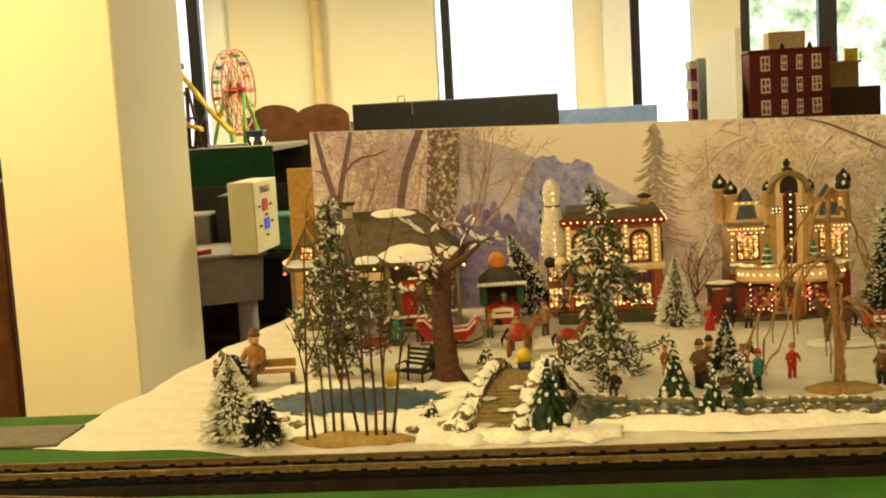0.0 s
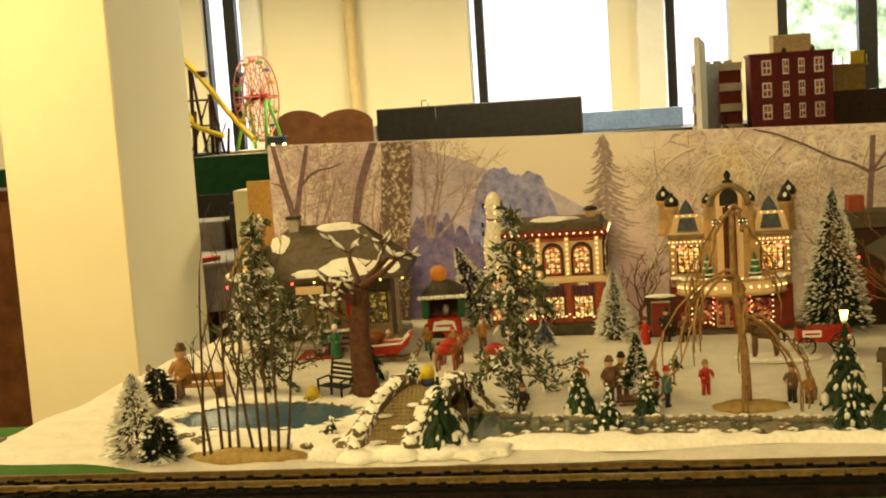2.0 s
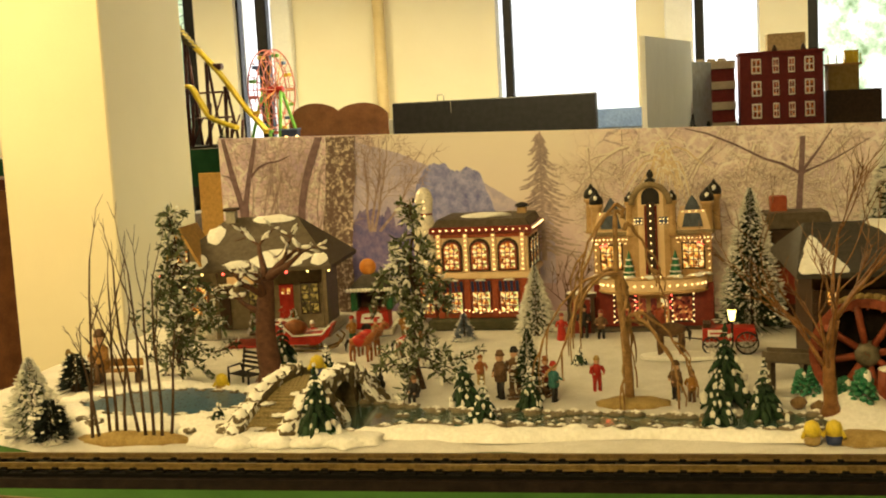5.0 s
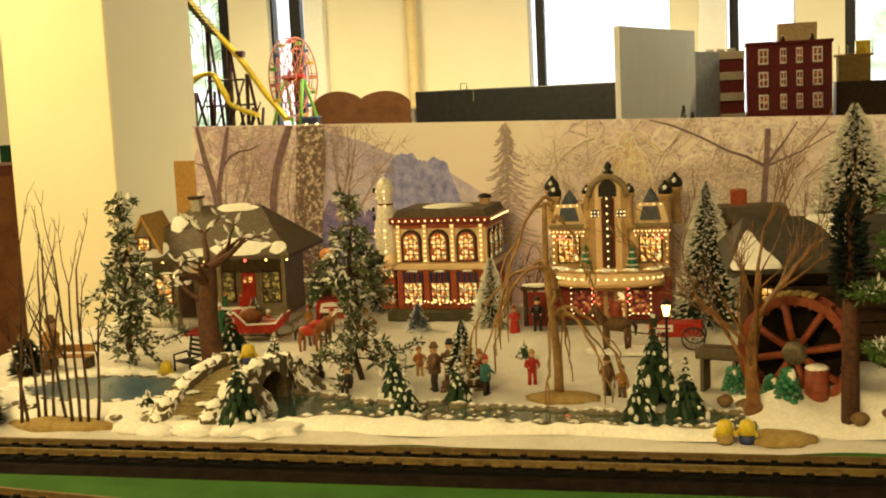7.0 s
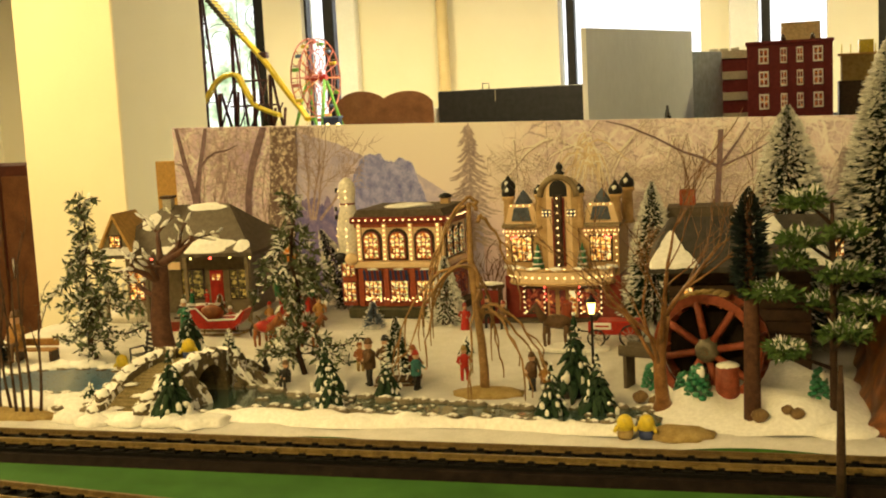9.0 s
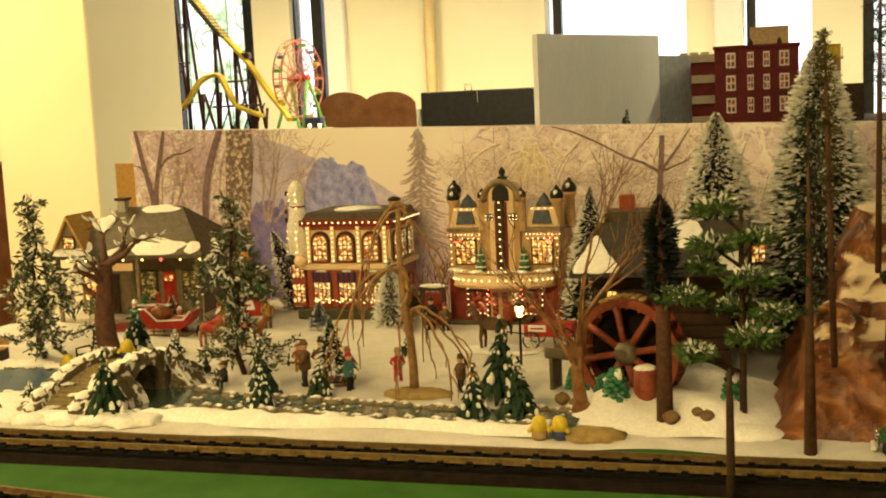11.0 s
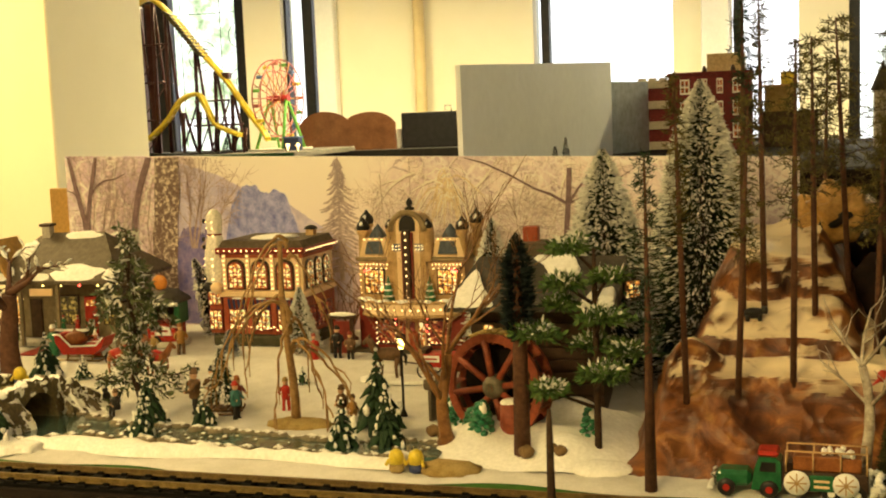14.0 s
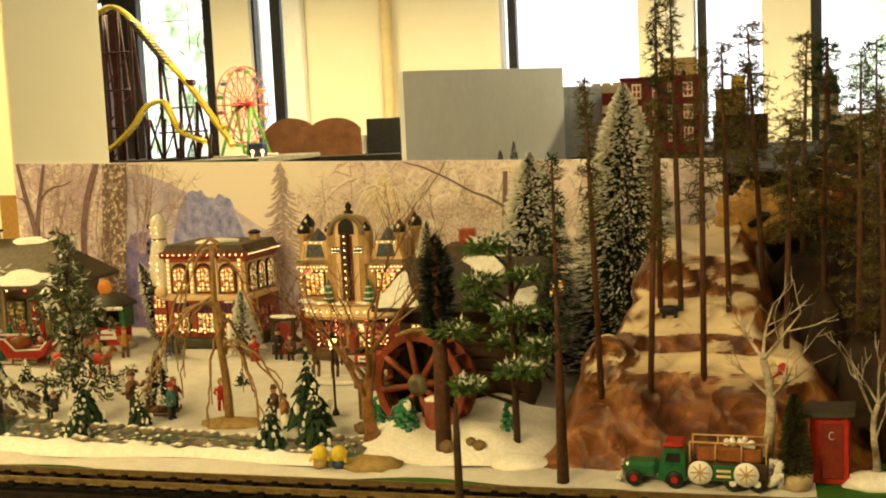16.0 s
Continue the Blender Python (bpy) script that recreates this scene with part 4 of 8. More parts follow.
# brush trees
brush_tree("frosted_brush_tree", "white frosted brush tree standing on the snow", (-0.452, 1.625, 0), 11, 0.122, 0.046, 1500, LEAF, 1.0, start=0.02, foot=0.013, power=0.85, length=0.02)
brush_tree("frosted_brush_tree", "round dark brush bush with white tips and a snow foot", (-0.40, 1.583, 0.0), 12, 0.066, 0.036, 1300, BLACKNEEDLE, 0.07, start=0.1, power=0.42, foot=0.018)
brush_tree("frosted_brush_tree", "round dark brush bush beside the pond", on(-0.525, 1.90), 13, 0.066, 0.038, 1300, BLACKNEEDLE, 0.04, start=0.1, power=0.42, foot=0.012)
brush_tree("frosted_brush_tree", "dark frosted brush tree leaning behind the snack kiosk", (0.002, 2.43, 0.02), 14, 0.185, 0.05, 2600, BLACKNEEDLE, 0.35, (6, -20))
brush_tree("frosted_brush_tree", "small white frosted tree beside the bowling hall", on(0.258, 2.255), 15, 0.135, 0.036, 2200, LEAF, 1.0, foot=0.012, length=0.018)
brush_tree("christmas_tree", "frosted green tree beside the theatre", on(0.665, 2.25), 16, 0.27, 0.072, 6500, NEEDLE, 0.38, length=0.013)
brush_tree("christmas_tree", "tall frosted green tree behind the mill", on(0.906, 2.089), 17, 0.405, 0.122, 13000, NEEDLE, 0.42, length=0.016, power=0.8)
brush_tree("christmas_tree", "tallest frosted green tree behind the mountain", on(1.071, 2.10), 18, 0.515, 0.142, 20000, NEEDLE, 0.42, length=0.017, power=0.8)
brush_tree("blue_grey_bush", "small grey blue bush before the bowling hall", on(0.124, 2.20), 19, 0.055, 0.026, 900, BLUEBUSH, 0.1, start=0.0, foot=0.02, group="")
# small cast pines
for k, (x, y, h, r) in enumerate(((0.195, 1.758, 0.096, 0.030), (0.238, 1.666, 0.074, 0.025), (0.297, 1.756, 0.068, 0.023), (0.590, 1.78, 0.13, 0.038), (0.575, 1.662, 0.080, 0.027), (0.637, 1.685, 0.092, 0.03), (0.004, 1.608, 0.11, 0.036), (-0.181, 2.02, 0.088, 0.032), (-0.165, 1.655, 0.042, 0.02), (-0.10, 2.02, 0.045, 0.017), (0.355, 2.03, 0.03, 0.014))):
    snow_pine(on(x, y), 30 + k, h, r)

# the thin stems in a low planter mound
clump = thing("sapling_clump", "clump of thin bare dark saplings on a tan mound", "tree", (-0.275, 1.59, 0))
bm = BM()
ball(bm, (0, 0, 0), (0.088, 0.024, 0.016), 3, 0, 0.3, -0.002)
part("mound", bm, MOUND, clump, "tan sandy planter mound")
rng = random.Random(4)
for x, h, lean in ((-0.062, 0.27, -0.03), (-0.05, 0.13, -0.05), (-0.024, 0.225, -0.03), (-0.012, 0.19, 0.05), (0.012, 0.26, -0.07), (0.024, 0.25, 0.05), (0.036, 0.21, 0.06), (0.048, 0.24, 0.02), (0.058, 0.17, 0.12), (-0.036, 0.15, 0.02)):
    bm = BM()
    grow(rng, bm, Vector((x, rng.uniform(-0.008, 0.008), 0.004)), Vector((lean, 0, 1)), h, 0.0027, 2, [], 0.16, 0.03, 3, 0.42, 6, 0.34)
    part("stem", bm, BIRCH, clump)

bare_tree("snowy_bare_tree", "thick bare brown tree with snow on its branches", on(-0.160, 1.89), 2, 0.31, 0.0165, TRUNKRED, 3, 1.0, 0.3, 0.03, 3, 0.62, 0.3, None, "bare trees", 6, 0.6, 0.02)


def weeping_tree(at, seed, height, arcs):
    """A bare weeping tree: an upright stem and arching branches that hang to the ground."""
    rng = random.Random(seed)
    tree = tagged(new("weeping_tree"), "bare brown weeping tree with hanging branches on a mound", "tree", "bare trees")
    tree.matrix_basis = pose(*at)
    bm = BM()
    ball(bm, (0.005, 0, 0), (0.056, 0.03, 0.012), 3, 0, 0.25, -0.002)
    part("mound", bm, MOUND, tree, "tan sand mound at the foot")
    stem = [(-0.002 * k + 0.003 * math.sin(k), 0.002 * math.cos(k), height * k / 7) for k in range(8)]
    part("trunk", tube(BM(), stem, [0.0082, 0.0072, 0.0066, 0.006, 0.0055, 0.005, 0.0044, 0.0036], 8), TWIG, tree)
    for h0, a, reach, rise, fall in arcs:
        bm = BM()
        c, s = math.cos(a), math.sin(a)
        pts = []
        for k in range(15):
            a2 = 2.9 * k / 14
            out = reach * (1 - math.cos(a2)) / 2
            z = h0 * height + rise * math.sin(a2) - fall * ((1 - math.cos(a2)) / 2) ** 1.5
            pts.append(Vector((c * out, s * out, max(z, 0.008))) + unit(rng) * 0.0025)
        tube(bm, pts, [0.0038 - 0.0002 * k for k in range(15)], 5)
        for j in range(4):
            i = rng.randint(8, 14)
            q = pts[i]
            side = Vector((c, s, 0)) * rng.uniform(0.0, 0.02) + unit(rng, 0.2) * 0.008
            drop = min(q.z - 0.004, rng.uniform(0.03, 0.08))
            tube(bm, [q, q + side * 0.6 + Vector((0, 0, -drop * 0.25)), q + side + Vector((0, 0, -drop * 0.65)), q + side * 0.9 + Vector((0, 0, -drop))], [0.002, 0.0017, 0.0013, 0.0009], 4)
        part("branch", bm, TWIG, tree)
    return tree


weeping_tree(on(0.446, 1.785), 6, 0.30, [(0.55, 3.2, 0.135, 0.055, 0.09), (0.6, 2.8, 0.11, 0.05, 0.12), (0.58, 3.7, 0.12, 0.05, 0.11), (0.42, 0.1, 0.095, 0.03, 0.09), (0.42, -0.5, 0.085, 0.025, 0.09), (0.40, 0.6, 0.09, 0.02, 0.09), (0.95, 3.0, 0.075, 0.025, 0.09), (0.98, 3.8, 0.09, 0.03, 0.14), (0.9, 0.4, 0.05, 0.02, 0.10), (0.5, -1.7, 0.06, 0.03, 0.12), (0.5, 1.5, 0.08, 0.04, 0.12)])
bare_tree("bare_tree", "bare red brown tree with many upswept shiny twigs", on(0.728, 1.687), 9, 0.36, 0.0082, BARETWIG, 4, 0.62, 0.25, 0.05, 3, 0.40, 0.0, None, "bare trees", 7, 0.7, 0.02)
solid("sand_mound", ball(BM(), (0, 0, 0), (0.045, 0.03, 0.013), 3, 0, 0.25, -0.002), MOUND, "low tan sand mound beside the bare tree", "mound", (0.757, 1.59, 0.0))
bare_tree("bare_bush", "dark red bare bush between the village buildings", on(0.315, 2.40), 21, 0.15, 0.004, REDBARK, 3, 0.75, 0.3, 0.05, 3, 0.25, 0.0, None, "bare bushes", 6, 0.68)
bare_tree("bare_tree", "pale lichen covered bare tree beside the red hut", (1.302, 1.60, 0.0), 24, 0.285, 0.0062, PALETWIG, 3, 0.8, 0.2, 0.03, 3, 0.55, 0.0, None, "bare trees", 5, 0.6, 0.03)


bare_tree("bare_tree", "pale bare tree on a snow mound past the red hut", (1.435, 1.60, 0.0), 27, 0.20, 0.004, PALETWIG, 3, 0.5, 0.2, 0.05, 3, 0.5, 0.0, None, "bare trees", 5, 0.6, 0.03)
solid("snow_mound", ball(BM(), (0, 0, 0), (0.045, 0.03, 0.016), 3, 0, 0.2, -0.002), BANK, "low white snow mound past the red hut", "snow mound", (1.435, 1.595, -0.003))


def slim_conifer(at, height, crown, radius, green, label, seed):
    tree = tagged(new("slim_conifer"), label, "tree", "slim conifers")
    tree.matrix_basis = pose(*at)
    part("trunk", tube(BM(), [(0, 0, 0), (0.001, 0, height * 0.5), (0, 0, height * 0.95)], [0.0125, 0.0105, 0.003], 8), TRUNKRED, tree)
    rng = random.Random(seed)
    g = ([], [])
    for k in range(1900):
        u = rng.random()
        z = height * (crown + (1 - crown) * u)
        r = radius * min(1, 2.2 * (1 - u) ** 0.7, 0.55 + 3 * u) * rng.uniform(0.5, 1.05)
        a = rng.uniform(0, 6.28)
        d = Vector((math.cos(a), math.sin(a), rng.uniform(-0.2, 0.6))).normalized()
        sliver(g, Vector((math.cos(a) * r * 0.4, math.sin(a) * r * 0.4, z)), d, r * 0.65, 0.004, unit(rng))
    part("foliage", g, green, tree)
    return tree


slim_conifer((0.850, 1.650, -0.002), 0.325, 0.54, 0.028, BLACKNEEDLE, "slim dark conifer on a thick bare trunk", 41)


def clump_pine(at, height, seed, clumps, label, lean=0.0):
    """A pine with separate flat needle pads."""
    rng = random.Random(seed)
    tree = tagged(new("pad_pine"), label, "tree", "needle pad pines")
    tree.matrix_basis = pose(*at)
    part("trunk", tube(BM(), [(0, 0, 0), (lean * 0.4, 0, height * 0.4), (lean * 0.6, 0, height * 0.8), (lean, 0, height)], [0.0055, 0.005, 0.004, 0.0025], 7), BARK, tree)
    for x, y, z, r in clumps:
        g, w = ([], []), ([], [])
        for k in range(620):
            d = unit(rng)
            d.z = abs(d.z) * 0.8 - 0.1
            lobe = 0.85 + 0.55 * noise.noise((d.x * 2.2 + x * 40, d.y * 2.2, z * 30))
            q = Vector((x, y, z)) + Vector((d.x * r, d.y * r, d.z * r * 0.7)) * lobe * rng.uniform(0.3, 1.12)
            sliver(w if d.z > 0.35 and rng.random() < 0.35 else g, q, (d + unit(rng) * 0.9).normalized(), rng.uniform(0.008, 0.016), rng.uniform(0.003, 0.0055), unit(rng))
        pad = part("needle_pad", g, GREENLEAF, tree)
        part("snow", w, FROST, pad, "white snow on the pad")
        part("branch", tube(BM(), [(lean * 0.5, 0, max(z - 0.03, 0.01)), (x * 0.6, y * 0.6, z - 0.012), (x, y, z)], [0.003, 0.0024, 0.0014], 5), BARK, tree)
    return tree


clump_pine((0.955, 1.665, 0.0), 0.30, 51, [(-0.03, 0, 0.298, 0.034), (-0.036, -0.02, 0.25, 0.03), (-0.078, -0.02, 0.18, 0.032), (0.013, -0.03, 0.205, 0.034), (-0.062, -0.03, 0.105, 0.03), (0.014, -0.03, 0.128, 0.036), (-0.012, 0.02, 0.16, 0.03), (0.042, 0, 0.155, 0.028), (-0.05, 0.01, 0.218, 0.024), (0.018, 0, 0.258, 0.024)], "pine with flat snowy green needle pads beside the mill")
solid("snow_mound", ball(BM(), (0, 0, 0), (0.045, 0.03, 0.014), 3, 0, 0.2, -0.002), BANK, "low white snow mound at a pine's foot", "snow mound", (0.965, 1.62, 0.0))
clump_pine((0.948, 1.362, -0.004), 0.155, 52, [], "thin black bare post tree in front of the railway")

def crease(x, y, z=0.0):
    """Folded paper relief: sharp ridges."""
    return 1 - abs(noise.noise((x, y, z))) * 2


def mountain_z(x, y):
    """Front cliff, a low pale ledge, a riser, a wide upper ledge and a peak behind."""
    w = 0.012 * noise.noise((x * 11, 0, 3)) + 0.006 * noise.noise((x * 31, 0, 9))
    v = y - 1.60 + w
    h = 0.112 * min(max(v / 0.125, 0), 1) ** 0.85 * smooth_step(0.99, 1.05, x)
    h += 0.045 * math.exp(-((x - 1.075) / 0.032) ** 2 - ((v - 0.15) / 0.035) ** 2)
    h += 0.014 * smooth_step(0.125, 0.18, v) * smooth_step(1.03, 1.09, x)
    h += 0.026 * smooth_step(0.185, 0.205, v) * smooth_step(1.06, 1.10, x) * smooth_step(1.325, 1.28, x)
    h += 0.040 * smooth_step(0.21, 0.31, v) * smooth_step(1.07, 1.12, x) * smooth_step(1.33, 1.27, x)
    h += (0.075 - 0.2 * max(x - 1.14, 0)) * smooth_step(0.31, 0.375, v) * smooth_step(1.075, 1.13, x) * smooth_step(1.38, 1.28, x)
    h += 0.04 * smooth_step(0.42, 0.52, v) * smooth_step(1.16, 1.26, x)
    h *= smooth_step(1.46, 1.33, x + 0.4 * max(0.10 - v, 0))
    ledge = 0.006 * crease(x * 7, y * 7, 2) + 0.0015 * crease(x * 19, y * 19, 7)
    return max(h + (ledge - 0.006) * min(h / 0.04, 1.3), -0.003)


# tall pines that stand on and round the mountain: x, y, foot, top, spread, bare share
rng = random.Random(61)
TALL = [(1.039, 1.555, 0.0, 0.43, 0.03, 0.42), (1.075, 1.69, 0.15, 0.53, 0.022, 0.5), (1.143, 1.70, 0.115, 0.50, 0.030, 0.45), (1.216, 1.72, 0.075, 0.57, 0.034, 0.5), (1.145, 1.87, 0.20, 0.66, 0.03, 0.55), (1.176, 1.87, 0.17, 0.65, 0.028, 0.5), (1.248, 1.87, 0.18, 0.58, 0.035, 0.45), (1.30, 1.95, 0.12, 0.61, 0.045, 0.4), (1.385, 1.93, 0.10, 0.58, 0.05, 0.35), (1.43, 1.82, 0.05, 0.55, 0.05, 0.35), (1.46, 1.72, 0.0, 0.50, 0.05, 0.35), (1.36, 2.12, 0.12, 0.60, 0.05, 0.3), (1.48, 2.1, 0.06, 0.58, 0.06, 0.3), (1.58, 2.0, 0.0, 0.56, 0.06, 0.3), (1.27, 2.25, 0.14, 0.56, 0.05, 0.35), (1.42, 2.3, 0.06, 0.60, 0.06, 0.3), (1.60, 2.3, 0.0, 0.6, 0.06, 0.3), (1.52, 1.86, 0.0, 0.53, 0.05, 0.35), (1.33, 1.83, 0.1, 0.46, 0.035, 0.5)]
for k, (x, y, z0, z1, spread, bare) in enumerate(TALL):
    h = z1 - z0
    tree = tagged(new("tall_pine"), "tall thin pine with a long bare trunk and sparse olive crown", "tree", "tall pines")
    if 1.06 < x < 1.42 and y < 2.2:
        z0 = mountain_z(x, y)
        h = z1 - z0
    tree.matrix_basis = pose(x, y, z0 - 0.01)
    lean = rng.uniform(-0.02, 0.02)
    top = Vector((lean, 0, h + 0.01))
    part("trunk", tube(BM(), [(0, 0, 0), top * 0.5, top], [0.0047 if z0 > 0.02 else 0.0088, 0.0042, 0.0012], 7), TRUNKRED, tree)
    g, tw = ([], []), BM()
    whorls = 20
    for j in range(whorls):
        for i in range(5):
            u = bare + (1 - bare) * min((j + rng.random() * 1.6) / whorls, 0.985)
            a = rng.uniform(0, 6.28)
            r = spread * (1.3 if k > 6 else 1.0) * (1.15 - 0.75 * (u - bare) / (1 - bare)) * rng.uniform(0.3, 1.15)
            d = Vector((math.cos(a), math.sin(a), rng.uniform(-0.5, 0.25)))
            q = top * u
            tube(tw, [q, q + d * r * 0.6 + Vector((0, 0, 0.003)), q + d * r], [0.0009, 0.0007, 0.0004], 3)
            for s in range(22 if k > 6 else 12):
                sliver(g, q + d * r * rng.uniform(0.25, 1), (unit(rng) + d * 0.6 + Vector((0, 0, 0.25))).normalized(), rng.uniform(0.006, 0.014), 0.0016, unit(rng))
    part("branchwork", tw, BARK, tree)
    part("foliage", g, OLIVE if k % 4 else NEEDLE, tree)


# ---- water, banks and bridge ----
def blob_outline(cx, cy, rx, ry, seed, wobble=0.12, n=40):
    return [(cx + rx * (1 + wobble * noise.noise((math.cos(a) * 1.3, math.sin(a) * 1.3, seed))) * math.cos(a), cy + ry * (1 + wobble * noise.noise((math.cos(a) * 1.3 + 7, math.sin(a) * 1.3, seed))) * math.sin(a)) for a in (2 * math.pi * k / n for k in range(n))]


def slab(outline, z0, z1):
    bm = BM()
    a = [bm.verts.new((x, y, z0)) for x, y in outline]
    b = [bm.verts.new((x, y, z1)) for x, y in outline]
    bm.faces.new(b)
    for i in range(len(a)):
        j = (i + 1) % len(a)
        bm.faces.new((a[i], a[j], b[j], b[i]))
    return bm


rng = random.Random(71)
pond = thing("pond", "blue resin pond with a snowy rock rim", "pond", (0, 0, 0))
rim = blob_outline(-0.305, 1.795, 0.175, 0.10, 2.0)
part("water", slab(blob_outline(-0.305, 1.795, 0.178, 0.104, 2.0), 0.0, 0.0065), WATER, pond)
for k, (x, y) in enumerate(rim):
    bm = BM()
    big = 0.012 + 0.010 * rng.random()
    ball(bm, (x * 1.0, y + (0.012 if y > 1.795 else -0.012), 0.002), (big * 2.0, big * 1.3, big * 0.7), 3, 0, 0.4, 0.0)
    part("bank_stone", bm, BANK, pond)
for k, (x, y) in enumerate(blob_outline(-0.305, 1.795, 0.158, 0.083, 2.0, n=26)):
    bm = BM()
    ball(bm, (x, y, 0.006), (0.014 * rng.uniform(0.6, 1.3), 0.007, 0.005), 2, 0, 0.6, 0.0)
    part("pebble", bm, ROCK, pond)
bank = thing("snow_bank", "lumpy white snow bank in front of the pond", "snow bank", (0, 0, 0), 0, "snow banks")
for k in range(15):
    x = -0.37 + 0.021 * k
    bm = BM()
    ball(bm, (x, 1.65 + 0.02 * math.sin(k * 1.9), 0.0), (0.042, 0.04, 0.016 + 0.005 * rng.random()), 3, 0, 0.3, -0.001)
    part("lump", bm, BANK, bank)
apron = thing("snow_bank", "lumpy white snow bank at the foot of the bridge", "snow bank", (0, 0, 0), 0, "snow banks")
for k in range(12):
    bm = BM()
    ball(bm, (-0.155 + 0.021 * k, 1.588 + 0.012 * math.sin(k * 2.3), 0.0), (0.030, 0.026, 0.012 + 0.005 * rng.random()), 3, 0, 0.35, -0.001)
    part("lump", bm, BANK, apron)
for x, y, r in ((-0.36, 1.64, 0.016), (-0.175, 1.66, 0.013), (-0.145, 1.62, 0.012), (-0.19, 1.60, 0.010), (-0.39, 1.665, 0.014)):
    solid("rock", ball(BM(), (0, 0, 0), (r, r * 0.8, r * 0.9), 2, 0, 0.5, 0.0), ROCK, "brown rock in the snow bank", "rock", (x, y, 0.012), 0, "bank rocks")


# the stream: a wavy strip with stones on both shores
def stream_mid(x):
    return 1.685 + 0.02 * math.sin(x * 7.5 + 0.5) - 0.012 * math.sin(x * 3)


def stream_half(x):
    return 0.041 + 0.05 * smooth_step(0.16, 0.02, x)


stream = thing("stream", "shallow green stream with snowy stone edges", "stream", (0, 0, 0))
xs = [-0.03 + 0.76 * k / 60 for k in range(61)]
outline = [(x, stream_mid(x) - stream_half(x)) for x in xs] + [(x, stream_mid(x) + stream_half(x)) for x in reversed(xs)]
part("water", slab(outline, 0.0, 0.006), STREAM, stream)
for s in (-1, 1):
    x = 0.015
    while x < 0.72:
        bm = BM()
        r = rng.uniform(0.006, 0.013)
        ball(bm, (0, 0, 0), (r * 1.5, r, r * 0.8), 1, 0, 0.5)
        y = stream_mid(x) + s * (stream_half(x) - rng.uniform(-0.004, 0.010))
        part("shore_stone", bm, ROCK, stream, at=pose(x, y, 0.005, 0, 0, rng.uniform(-40, 40)))
        x += r * rng.uniform(1.3, 2.6)
for k in range(34):
    x, r = rng.uniform(0.1, 0.72), rng.uniform(0.003, 0.007)
    bm = BM()
    ball(bm, (0, 0, 0), (r * 1.5, r, r * 0.7), 1, 0, 0.5)
    part("stream_stone", bm, ROCK, stream, at=pose(x, stream_mid(x) + rng.uniform(-0.7, 0.7) * stream_half(x), 0.006, 0, 0, rng.uniform(0, 90)))

# the long white bank in front of the stream: swept lumps in three lengths
for a, b in ((0.06, 0.33), (0.325, 0.60), (0.60, 0.70)):
    shelf = thing("snow_bank", "long white snow bank along the stream", "snow bank", (0, 0, 0), 0, "snow banks")
    vs, fs = [], []
    n1, n2 = 60, 12
    for i in range(n1 + 1):
        x = a + (b - a) * i / n1
        back, front = stream_mid(x) - stream_half(x) + 0.006, 1.585 + 0.01 * math.sin(x * 17)
        for j in range(n2 + 1):
            v = j / n2
            y = front + (back - front) * v
            h = 0.018 * math.sin(min(v * 1.25, 1) * math.pi) ** 0.7 * (0.75 + 0.5 * noise.noise((x * 28, y * 28, 4))) if 0 < v < 1 else 0
            vs.append((x, y, max(h, 0) + 0.001))
    fs = [(i * (n2 + 1) + j, (i + 1) * (n2 + 1) + j, (i + 1) * (n2 + 1) + j + 1, i * (n2 + 1) + j + 1) for i in range(n1) for j in range(n2)]
    ob = part("snow_ridge", (vs, fs), BANK, shelf)
    for f in ob.data.polygons:
        f.use_smooth = True

# the arched stone bridge, its path running from the front to the back
bridge = thing("stone_bridge", "small arched stone bridge dusted with snow", "bridge", (-0.035, 1.722, 0.0), 0)
bridge.matrix_basis = bridge.matrix_basis @ Matrix.Diagonal((1, 0.70, 1.05, 1))


def bridge_h(y):
    return 0.060 * max(math.cos(min(abs(y) / 0.2, 1) * math.pi / 2), 0) ** 0.8 + 0.004


def bridge_x(y):
    return (0.22 if y < 0 else 0.10) * y


def bridge_band(x0, x1, lift, arch_r=0.0, rough=0.0, seed=0):
    vs, fs, k = [], [], 48
    for i in range(k + 1):
        y = -0.2 + 0.4 * i / k
        top = bridge_h(y) + lift + rough * noise.noise((y * 60, seed, 0))
        low = math.sqrt(arch_r ** 2 - y * y) * 0.92 if abs(y) < arch_r else -0.002
        low = min(low, top - 0.006)
        c = bridge_x(y)
        vs += [(c + x0, y, low), (c + x1, y, low), (c + x1, y, top), (c + x0, y, top)]
    for i in range(k):
        a, b = 4 * i, 4 * i + 4
        fs += [(a + j, a + (j + 1) % 4, b + (j + 1) % 4, b + j) for j in range(4)]
    fs += [(0, 3, 2, 1), (4 * k, 4 * k + 1, 4 * k + 2, 4 * k + 3)]
    return vs, fs


